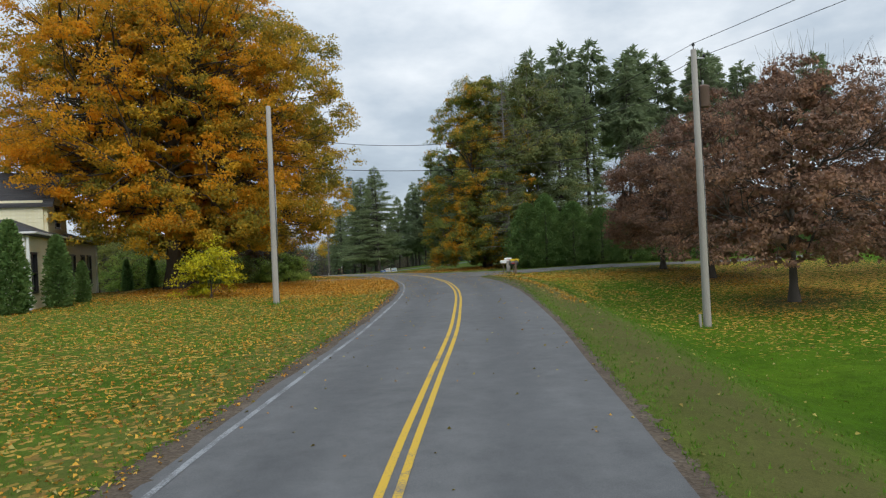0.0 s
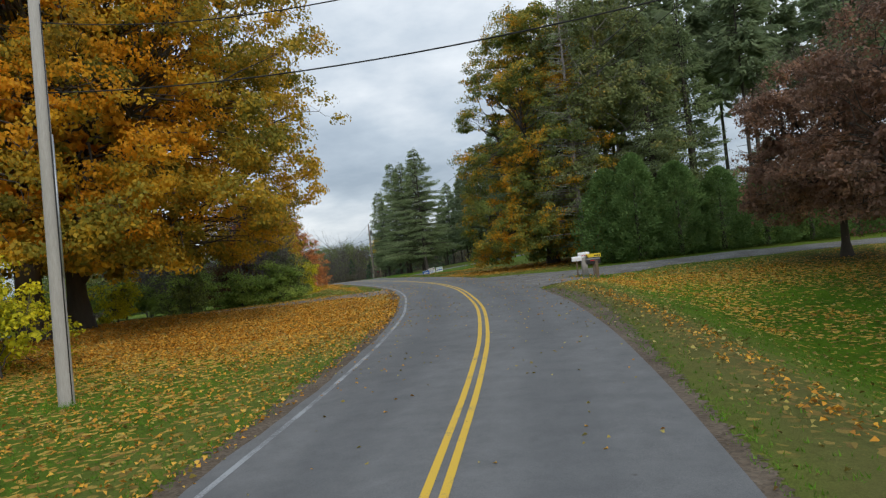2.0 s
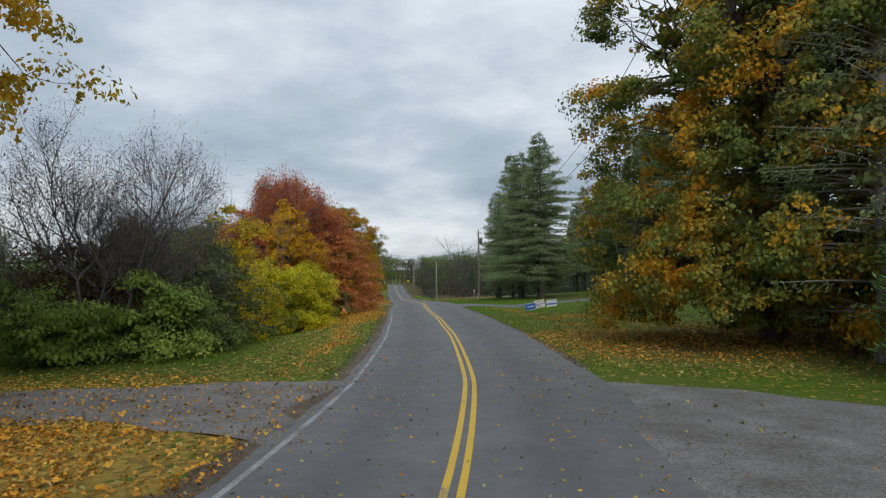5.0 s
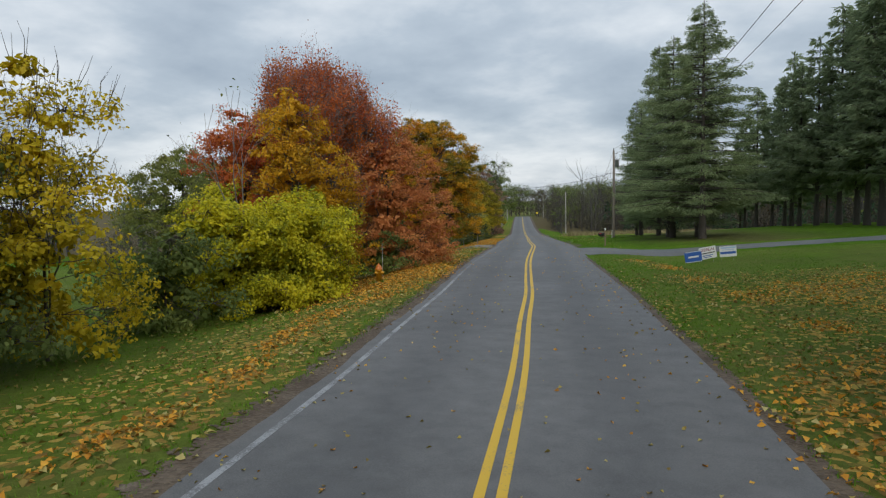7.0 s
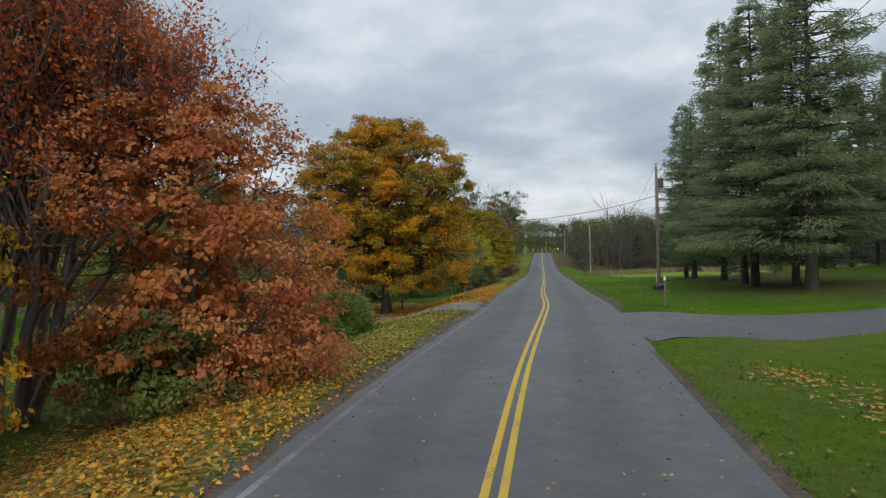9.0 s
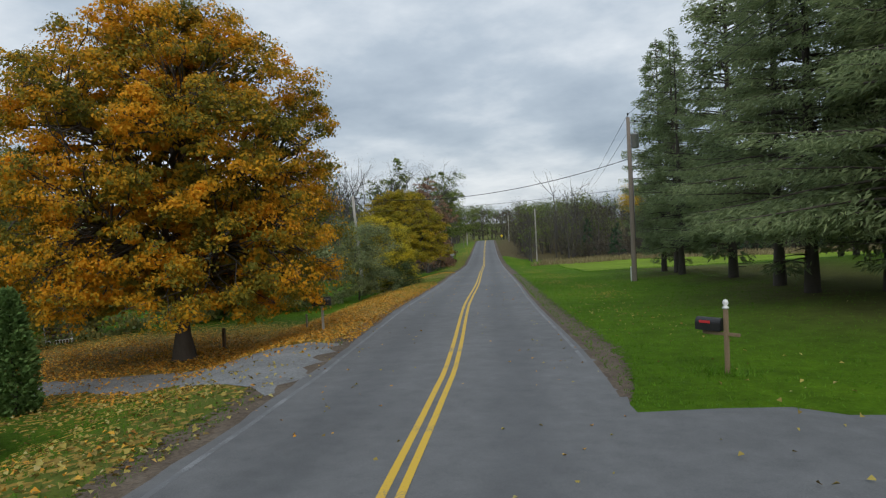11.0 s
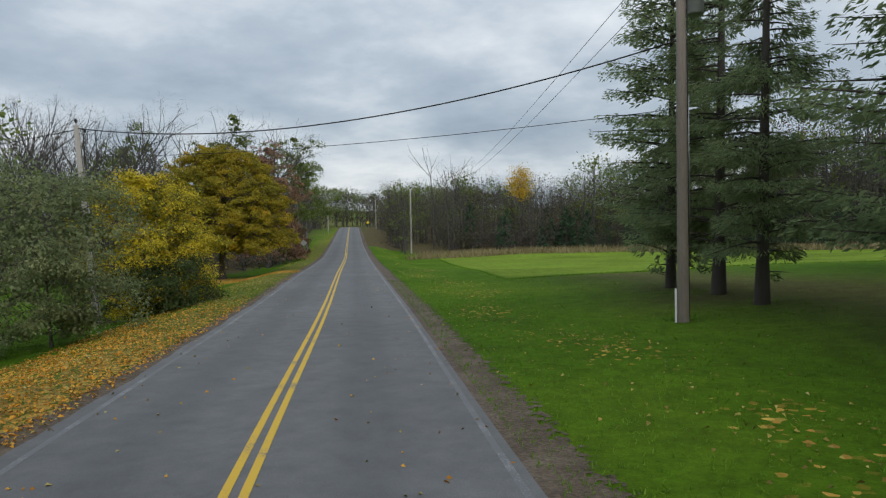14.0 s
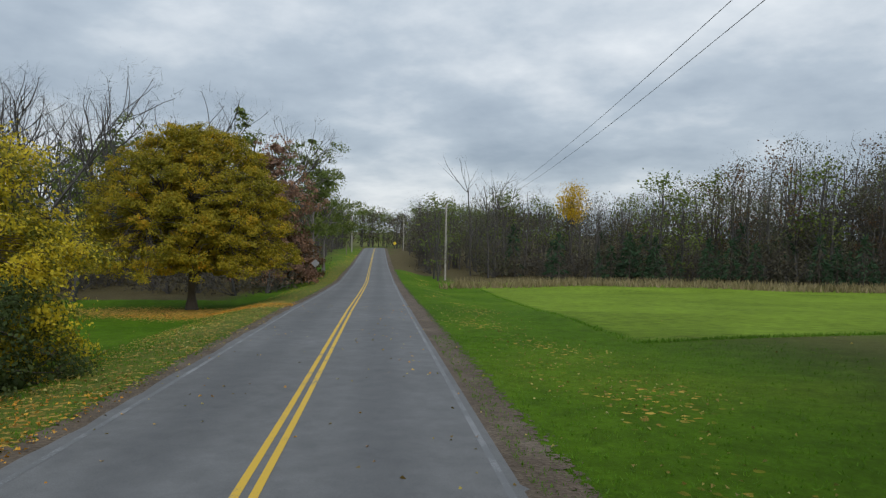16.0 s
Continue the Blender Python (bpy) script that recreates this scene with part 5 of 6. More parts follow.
# ---- far woods, joined ----
def woods(name, spots, kinds, label):
    """Many far trees from a few kinds, joined into one mesh."""
    V, F, I, mats, base = [], [], [], [], 0
    for m in kinds:
        for me in m:
            if me:
                for mt in me.materials:
                    if mt not in mats:
                        mats.append(mt)
    store = {}
    def read(me):
        if me.name not in store:
            co = np.empty(len(me.vertices) * 3, np.float32)
            me.vertices.foreach_get("co", co)
            idx, size = np.empty(len(me.loops), np.int32), np.empty(len(me.polygons), np.int32)
            me.loops.foreach_get("vertex_index", idx)
            me.polygons.foreach_get("loop_total", size)
            start = np.r_[0, np.cumsum(size)[:-1]]
            store[me.name] = co.reshape(-1, 3), [idx[start[size == k][:, None] + np.arange(k)] for k in np.unique(size)]
        return store[me.name]
    r = rng_of(7)
    for x, y, z, sc, kind in spots:
        a = r.uniform(0, 2 * np.pi)
        rot = np.array([[np.cos(a), -np.sin(a), 0], [np.sin(a), np.cos(a), 0], [0, 0, 1]])
        for me in kinds[kind]:
            if me is None:
                continue
            co, idx = read(me)
            V.append(co * sc @ rot.T + [x, y, z])
            for group in idx:
                F.append(group + base), I.append(mats.index(me.materials[0]))
            base += len(co)
    return tagged(new(name, fast_mesh(name, np.vstack(V), F, mats, I)), label, "woods", kind="stuff")


def far_tree(seed, h, r, leaf, n, per, size, clear=3.0, bare=0, bark=WOODS_BARK):
    """A light tree for the distance: trunk, forks and clumps."""
    rng = rng_of(seed)
    mid, half = (h + clear) / 2, (h - clear) / 2
    d = rng.normal(size=(n, 3))
    d /= np.linalg.norm(d, axis=1)[:, None]
    c = d * (rng.uniform(0.35, 1, n) ** 0.6)[:, None] * [r, r, half] + [0, 0, mid]
    t = np.linspace(0, h * 0.85, 4)
    paths, radii = [np.stack([0.2 * np.sin(t), 0.2 * np.cos(t), t], 1)], [np.array([0.2, 0.16, 0.1, 0.04])]
    for q in c[: max(8, n // 3)]:
        base = np.array([0, 0, max(clear * 0.7, q[2] - np.hypot(q[0], q[1]) * rng.uniform(1.2, 2.6))])
        paths.append([base, q]), radii.append([0.05, 0.012])
        for _ in range(min(bare, 1)):
            e = rng.normal(size=3) * [0.6, 0.6, 0.5] + [0, 0, 1.3]
            paths.append([q - [0, 0, 0.5], q + e]), radii.append([0.020, 0.005])
    v, f = tubes(paths, radii, 3)
    if bare:
        m = n * 6 * bare
        at = c[rng.integers(0, n, m)] + rng.normal(size=(m, 3)) * [0.7, 0.7, 0.8]
        bv, bf = leaf_cards(rng, at, rng.normal(size=(m, 3)) * 0.8 + [0, 0, 0.55], rng.uniform(0.45, 1.3, m), BLADE * [0.10, 1], 2.0)
        wood = fast_mesh("trunk", np.vstack([v, bv]), [f, bf + len(v)], [bark], [0, 0])
    else:
        wood = fast_mesh("trunk", v, [f], [bark])
    if leaf is None:
        return wood, None
    who = np.repeat(np.arange(n), per)
    at = c[who] + rng.normal(size=(n * per, 3)) * [0.7, 0.7, 0.45]
    at[:, 2] = np.maximum(at[:, 2], 0.1)
    axis = rng.normal(size=(n * per, 3)) + d[who] * 0.8
    lv, lf = leaf_cards(rng, at, axis, size * rng.uniform(0.6, 1.3, n * per), LEAF_KITE, 0.7)
    return wood, fast_mesh("crown", lv, [lf], [leaf])


FAR = [far_tree(200, 15, 2.9, None, 44, 0, 0.3, 6, 3), far_tree(201, 15, 2.9, BROWN, 40, 8, 0.15, 3, 3), far_tree(202, 13, 3.2, BROWN, 40, 26, 0.20, 1.2, 1), far_tree(203, 14, 3.4, GREEN, 40, 18, 0.40, 2),
       far_tree(204, 12, 3.6, YELLOW_GREEN, 40, 18, 0.40, 2), far_tree(205, 15.5, 1.9, GOLD, 60, 80, 0.22, 8.5), far_tree(206, 12, 3.2, MAROON, 44, 24, 0.36, 2),
       conifer(rng_of(207), 6, 1.7, 0.3, DARK_FIR, 0.1, 5.0, 0.8, 0.2, 0.55, 0.6, 5), far_tree(208, 3.4, 2.6, BROWN, 26, 14, 0.28, 0.1, 1), far_tree(209, 15, 4.0, RUSSET, 44, 30, 0.26, 2, 1),
       far_tree(210, 13, 3.4, BROWN, 40, 12, 0.5, 0.4, 1), far_tree(211, 13.5, 3.2, DULL_GREEN, 40, 26, 0.21, 1.5, 1), far_tree(212, 3.2, 2.4, DULL_GREEN, 26, 16, 0.24, 0.1, 0)]


def scatter_woods():
    r = rng_of(11)
    spots = []
    def add(x, y, sc, kind):
        shut = kind not in (7, 8) and abs(x + 46.6 + 0.13 * (236 - y)) < 4.5 and 215 < y < 244
        if abs(road_frame([x], [y])[1][0]) > 8.5 and not shut:
            spots.append((x, y, gz(x, y) - 0.1, sc, kind))
    # right: a belt behind the field
    for k in range(240):
        u, deep = r.random(), r.random()
        x, y = -62 + 190 * u, 227 + 10 * np.sin(3 * u) + 45 * deep ** 1.3
        add(x, y, r.uniform(0.95, 1.3) * (0.86 + 0.62 * min(1, max(0, u - 0.12) / 0.22)), r.choice([0, 0, 1, 1, 2, 11, 11, 3, 2, 11, 9 if u > 0.2 else 11]))
    for k in range(180):
        x = -60 + 185 * r.random()
        add(x, 224 + 10 * np.sin(3 * (x + 62) / 190) + 30 * r.random() ** 1.5, r.uniform(0.6, 1.6), r.choice([7, 8, 8, 8, 8, 12, 12, 12]))
    for x, y, sc, kind in ((-17.1, 240, 1.42, 9), (-22.1, 240, 1.3, 11), (-14.5, 243, 1.38, 11), (-4.5, 236, 0.75, 9), (-9.5, 242, 1.36, 1), (-1.5, 240, 1.42, 11), (-36.5, 232, 0.62, 9), (3.0, 238, 1.4, 1)):
        add(x, y, sc, kind)
    for k in range(64):
        x = -48 + 110 * r.random()
        add(x, 220.5 + 10 * np.sin(3 * (x + 62) / 190) + r.uniform(0, 3), r.uniform(0.5, 1.15), 7)
    # right of the road towards the crest
    for k in range(120):
        s, off = r.uniform(262, 420), 9 + 55 * r.random() ** 1.7
        x, y = at_road(s, off)[0]
        add(x, y, r.uniform(0.7, 1.05), r.choice([0, 1, 1, 2, 3, 2, 8, 8]))
    # left of the road beyond the round maple
    for k in range(130):
        s, off = r.uniform(232, 430), -(9.5 + 60 * r.random() ** 1.5)
        x, y = at_road(s, off)[0]
        add(x, y, r.uniform(0.85, 1.2), r.choice([0, 0, 1, 2, 3, 3, 4, 8, 8, 8]))
    for k in range(120):
        x, y = r.uniform(-125, -68), r.uniform(145, 210)
        if road_frame([x], [y])[1][0] < -22:
            add(x, y, r.uniform(0.75, 1.0), r.choice([1, 1, 3, 2, 8, 8]))
    # beyond the crest, past the end of the visible road
    for k in range(150):
        s, off = r.uniform(412, 460), r.uniform(-70, 70)
        x, y = at_road(s, off)[0]
        spots.append((x, y, gz(x, y) - 0.1, r.uniform(0.95, 1.3), r.choice([3, 10, 3, 4, 10])))
    for k in range(70):
        s, off = r.uniform(285, 405), r.choice([-1, 1, 1]) * (9.5 + 16 * r.random())
        x, y = at_road(s, off)[0]
        add(x, y, r.uniform(0.7, 1.0), r.choice([2, 2, 3, 1, 8]))
    # a closing row behind the belt
    for k in range(330):
        x = -75 + 230 * r.random()
        add(x, 242 + r.uniform(0, 45), r.uniform(0.75, 1.15) * (0.9 if x < -5 else 1.2), r.choice([10, 10, 11, 0, 1, 11]))
    for k in range(150):
        x = -58 + 170 * r.random()
        add(x, 226 + 10 * np.sin(3 * (x + 62) / 190) + r.uniform(0, 9), r.uniform(0.7, 1.5), r.choice([8, 8, 12, 7]))
    # left distance behind the house and thicket
    for k in range(150):
        x, y = r.uniform(-150, -62), r.uniform(30, 160)
        if y > 105 and x > -85:
            continue
        add(x, y, r.uniform(0.6, 1.0), r.choice([1, 2, 3, 4, 0, 11, 8, 8]))
    # behind the pines on the right
    for k in range(22):
        x, y = r.uniform(40, 130), r.uniform(20, 190)
        add(x, y, r.uniform(0.9, 1.2), r.choice([3, 2, 9, 6]))
    for x, y in ((-68, 202), (-70, 207), (-72, 193), (-69.5, 190), (-74, 186), (-77, 181), (-66, 178), (-75, 200), (-79, 206), (-66, 183), (-71, 180), (-80, 190)):
        add(x, y, r.uniform(0.8, 1.3), 8)
    return spots


tall_bare = [twiggy(rng_of(240 + k), 14.8, 0.26, 2, None, WOODS_BARK, 0.24, 3, 4, 0, 0.1, 16) for k in range(3)]
for k in range(20):
    x, y = -72 - 2.1 * k + 3.0 * math.sin(7 * k), 160 + 11 * (k % 5) + 4.0 * math.sin(11 * k)
    plant("bare_tree", tall_bare[k % 3], x, y, "tall leafless tree at the edge of the woods", group="tall bare trees", turn=83 * k, scale=1.02 + 0.08 * (k % 4))
plant("golden_tree", FAR[5], -45.6, 236.0, "bright golden tree standing out of the bare woods", scale=0.95)
woods("far_woods", scatter_woods(), FAR, "half-bare autumn woods along the field and the hill")
plant("dead_tree", twiggy(rng_of(232), 19.5, 0.32, 2, None, WOODS_BARK, 0.30, 3, 3, 0, 0.1, 4), -61.6, 240.2, "tall dead tree standing above the woods", scale=1.0)


# ---- utility poles and wires ----
def box_bm(bm, x, y, z, sx, sy, sz, bevel=0.0, turn=0.0):
    made = bmesh.ops.create_cube(bm, size=1, matrix=pose(x, y, z, 0, 0, turn) @ Matrix.Diagonal((sx, sy, sz, 1)))
    if bevel:
        edges = list({e for v in made["verts"] for e in v.link_edges})
        bmesh.ops.bevel(bm, geom=edges, offset=bevel, segments=2, affect="EDGES", clamp_overlap=True)
    return made


def bm_mesh(name, bm, mat, smooth=False):
    me = bpy.data.meshes.new(name)
    bmesh.ops.recalc_face_normals(bm, faces=bm.faces)
    bm.to_mesh(me)
    bm.free()
    me.materials.append(mat)
    if smooth:
        for p in me.polygons:
            p.use_smooth = True
    return me


def turned(name, profile, mat, sides=14):
    """A lathed mesh from radius and height pairs."""
    v = np.array([(r * math.cos(a), r * math.sin(a), z) for r, z in profile for a in np.linspace(0, 2 * np.pi, sides, endpoint=False)])
    k = np.arange((len(profile) - 1) * sides)
    a, b = (k // sides) * sides + k % sides, (k // sides) * sides + (k % sides + 1) % sides
    return fast_mesh(name, v, [np.stack([a, b, b + sides, a + sides], 1)], [mat], None, True)


def utility_pole(x, y, h, label, insulators=True, wood=POLE_WOOD):
    ob = thing("utility_pole", x, y, label, "utility pole", "utility poles")
    part("shaft", turned("shaft", [(0.16, -0.3), (0.155, 0.3), (0.135, h * 0.5), (0.11, h), (0.0, h + 0.03)], wood), ob)
    part("ground_wire", turned("ground_wire", [(0.0, 0.02), (0.012, 0.02), (0.012, h * 0.9), (0.0, h * 0.9)], CABLE, 6), ob, "black wire down the pole").location = (0.15, -0.03, 0)
    part("conduit", turned("conduit", [(0.0, 2.6), (0.022, 2.6), (0.022, h * 0.6), (0.0, h * 0.6)], METAL_GREY, 8), ob, "pale grey conduit").location = (0.165, 0.0, 0)
    if insulators:
        part("insulator", turned("insulator", [(0.0, 0), (0.02, 0), (0.02, 0.12), (0.06, 0.14), (0.06, 0.2), (0.03, 0.26), (0, 0.26)], BLACK_METAL, 10), ob).location = (0, 0, h + 0.02)
        bm = bmesh.new()
        box_bm(bm, 0.2, 0, h - 0.35, 0.42, 0.05, 0.06, 0.01)
        part("bracket", bm_mesh("bracket", bm, METAL_GREY), ob)
        part("insulator", turned("insulator", [(0.0, 0), (0.05, 0), (0.05, 0.12), (0.0, 0.14)], BLACK_METAL, 10), ob).location = (0.4, 0, h - 0.33)
    return ob


def transformer(ob, z, turn, mat):
    side = (0.36 * math.cos(turn), 0.36 * math.sin(turn))
    tank = part("transformer", turned("tank", [(0, z), (0.2, z), (0.23, z + 0.03), (0.23, z + 0.78), (0.25, z + 0.8), (0.25, z + 0.84), (0.1, z + 0.9), (0, z + 0.9)], mat), ob, "cylindrical transformer tank")
    tank.location = (*side, 0)
    part("bushing", turned("bushing", [(0, 0), (0.03, 0), (0.045, 0.05), (0.03, 0.1), (0.045, 0.15), (0.02, 0.22), (0, 0.22)], METAL_GREY, 10), tank).location = (0, 0, z + 0.88)
    bm = bmesh.new()
    box_bm(bm, side[0] * 0.45, side[1] * 0.45, z + 0.6, 0.14, 0.14, 0.08, 0.01)
    part("hanger", bm_mesh("hanger", bm, METAL_GREY), ob)


pole_r = utility_pole(10.07, 27.11, 11.05, "weathered wooden utility pole with rusty transformer on a lawn")
bm = bmesh.new()
box_bm(bm, -0.3, -0.05, 0.2, 0.09, 0.09, 0.62, 0.012)
part("stub_post", bm_mesh("stub_post", bm, POLE_WOOD), pole_r, "short grey stub at the foot")
transformer(pole_r, 8.75, 0.3, RUST_METAL)
pole_l = utility_pole(-8.16, 31.1, 9.3, "plain weathered wooden utility pole on a leafy lawn", False)
pole_l.matrix_basis = pole_l.matrix_basis @ Matrix.Rotation(0.062, 4, (-0.99, -0.16, 0))
pole_four = utility_pole(-25.24, 136.0, 10.0, "weathered utility pole with grey transformer beside spruces", wood=POLE_DARK)
transformer(pole_four, 8.1, 0.2, METAL_GREY)
bm = bmesh.new()
box_bm(bm, -0.19, -0.06, 0.42, 0.055, 0.05, 0.95, 0.012)
part("cable_guard", bm_mesh("cable_guard", bm, WHITE_PAINT), pole_four, "pale plastic cable guard at the foot")
pole_four.matrix_basis = pole_four.matrix_basis @ Matrix.Rotation(0.045, 4, (-0.97, -0.25, 0))
utility_pole(-60.0, 216.0, 10.2, "pale slender utility pole at the edge of the field")
pole_five = utility_pole(-47.7, 139.4, 8.1, "weathered leaning utility pole between roadside bushes")
pole_five.matrix_basis = pole_five.matrix_basis @ Matrix.Rotation(0.055, 4, (0.31, -0.95, 0))
utility_pole(-104.0, 311.0, 9.5, "distant utility pole near the crest")
utility_pole(-108.0, 285.0, 9.5, "distant utility pole near the crest", insulators=False)


def wire(a, b, sag, radius=0.012, name="overhead_wire", label="thin black overhead wire between poles"):
    a, b = np.array(a, float), np.array(b, float)
    t = np.linspace(0, 1, 28)[:, None]
    p = a + (b - a) * t - np.array([0, 0, 4 * sag]) * t * (1 - t)
    v, f = tubes([p], [np.full(28, radius)], 5)
    tagged(new(name, fast_mesh(name, v, [f], [CABLE], None, True)), label, "wire", "overhead wires")


def top_of(x, y, h):
    return (x, y, gz(x, y) + h)


R, L, P4, P5 = (10.07, 27.11), (-8.25, 31.66), (-25.34, 136.4), (-48.1, 139.25)


def line_wire(points, label="thin black overhead wire along the road"):
    p = smooth_line(np.array(points, float), 2.0)
    v, f = tubes([p], [np.full(len(p), 0.012)], 5)
    tagged(new("overhead_wire", fast_mesh("overhead_wire", v, [f], [CABLE], None, True)), label, "wire", "overhead wires")


for dz, dx in ((0.0, 0.0), (-0.5, 0.4)):
    a, b = top_of(R[0] + dx, R[1], 11.3 + dz), top_of(P4[0] + dx, P4[1], 10.2 + dz)
    wire(a, (26 + dx, -32, 9.9 + dz), 0.9)
    line_wire([a, (1.3 + dx, 56.5, 8.55 + dz), (-3.6 + dx, 77, 8.5 + dz), (-13 + dx, 106, 7.9 + dz), b])
    line_wire([b, (-38 + dx, 176, 6.6 + dz), (-52 + dx, 220, 6.4 + dz), (-70 + dx, 270, 7.4 + dz)])
wire(top_of(*R, 9.75), top_of(*L, 8.0), 1.4)
wire(top_of(*R, 7.5), top_of(*L, 6.5), 0.7, 0.014)
wire((*P4, 5.35), (*P5, 4.45), 1.05, 0.022, label="thick black cable across the road")
wire((*P5, 4.4), (-75, 143, 3.6), 0.3, 0.018)
wire((*P4, 3.55), (*P5, 3.3), 0.3, 0.010)


# ---- the house ----
def slab(name, mat, parent, x, y, z, sx, sy, sz, bevel=0.01, label="", rx=0.0):
    bm = bmesh.new()
    bmesh.ops.create_cube(bm, size=1, matrix=Matrix.Diagonal((sx, sy, sz, 1)))
    if bevel:
        bmesh.ops.bevel(bm, geom=bm.edges[:], offset=min(bevel, min(sx, sy, sz) * 0.4), segments=2, affect="EDGES", clamp_overlap=True)
    ob = part(name, bm_mesh(name, bm, mat), parent, label)
    ob.matrix_basis = pose(x, y, z, rx, 0, 0)
    return ob


def siding_wall(parent, x, y, z0, length, height, along, openings=(), thick=0.15, name="wall"):
    """A wall cut round its openings (start, end, bottom, top), with lapped boards on it."""
    cuts_u = sorted({0.0, length, *(o[0] for o in openings), *(o[1] for o in openings)})
    core = bmesh.new()
    for a, b in zip(cuts_u, cuts_u[1:]):
        hole = [o for o in openings if o[0] <= a and o[1] >= b]
        for lo, hi in ([(0, hole[0][2]), (hole[0][3], height)] if hole else [(0, height)]):
            if hi - lo > 0.01:
                box_bm(core, (a + b) / 2, -thick / 2, (lo + hi) / 2, b - a, thick, hi - lo)
    bmesh.ops.remove_doubles(core, verts=core.verts[:], dist=0.001)
    ob = part(name, bm_mesh(name, core, SIDING), parent, "cream lapped siding")
    ob.matrix_basis = pose(x, y, z0, 0, 0, along)
    rows = int(height / 0.19)
    shared = {}
    for k in range(rows):
        lo, hi = k * height / rows, (k + 1) * height / rows
        spans = [(0.0, length)]
        for a, b, c, d in openings:
            if lo < d - 0.02 and hi > c + 0.02:
                spans = [t for p, q in spans for t in ((p, min(q, a)), (max(p, b), q)) if t[1] - t[0] > 0.02]
        for p, q in spans:
            key = round(q - p, 3)
            if key not in shared:
                bm = bmesh.new()
                v = [bm.verts.new((u, -out, zz)) for u in (0, q - p) for zz, out in ((0, 0.03), (hi - lo, 0.004), (hi - lo, 0), (0, 0))]
                for f in ((0, 4, 5, 1), (1, 5, 6, 2), (2, 6, 7, 3), (3, 7, 4, 0), (0, 1, 2, 3), (4, 7, 6, 5)):
                    bm.faces.new([v[i] for i in f])
                shared[key] = bm_mesh("board", bm, SIDING)
            part("board", shared[key], ob).matrix_basis = pose(p, -thick - 0.002, lo)
    return ob


def window(parent, wall, u, z, w, h, curtain=False):
    frame_bm = bmesh.new()
    for dx, dz, sx, sz in ((0, h / 2, w + 0.16, 0.09), (0, -h / 2, w + 0.2, 0.1), (-w / 2, 0, 0.09, h), (w / 2, 0, 0.09, h), (0, 0, w, 0.05)):
        box_bm(frame_bm, dx, 0, dz, sx, 0.16, sz, 0.008)
    ob = part("window", bm_mesh("window", frame_bm, BLACK_METAL), wall, "dark-framed sash window")
    ob.matrix_basis = pose(u, -0.13, z)
    bm = bmesh.new()
    box_bm(bm, 0, 0.03, 0, w, 0.02, h)
    part("pane", bm_mesh("pane", bm, CURTAIN if curtain else GLASS_DARK), ob, "pane with pale curtain behind" if curtain else "dark window pane")


def gable_roof(parent, x0, x1, y0, y1, z, rise, over=0.35):
    """Two stepped slopes with the ridge along x."""
    mid = (y0 + y1) / 2
    for sgn, ye in ((-1, y0), (1, y1)):
        bm = bmesh.new()
        drop = rise * over / abs(mid - ye)
        rows = 14
        line = []
        for k in range(rows):
            a, b = k / rows, (k + 1) / rows
            line += [(mid + (ye + sgn * over - mid) * a, z + rise - (rise + drop) * a), (mid + (ye + sgn * over - mid) * b, z + rise - (rise + drop) * b + 0.025)]
        line += [(line[-1][0], line[-1][1] - 0.13), (mid, z + rise - 0.1)]
        ends = [[bm.verts.new((xx, p, q)) for p, q in line] for xx in (x0 - over, x1 + over)]
        n = len(line)
        for k in range(n):
            bm.faces.new([ends[0][k], ends[1][k], ends[1][(k + 1) % n], ends[0][(k + 1) % n]])
        for e in ends:
            bm.faces.new(e)
        part("roof", bm_mesh("roof", bm, SHINGLE), parent, "dark shingle roof slope")


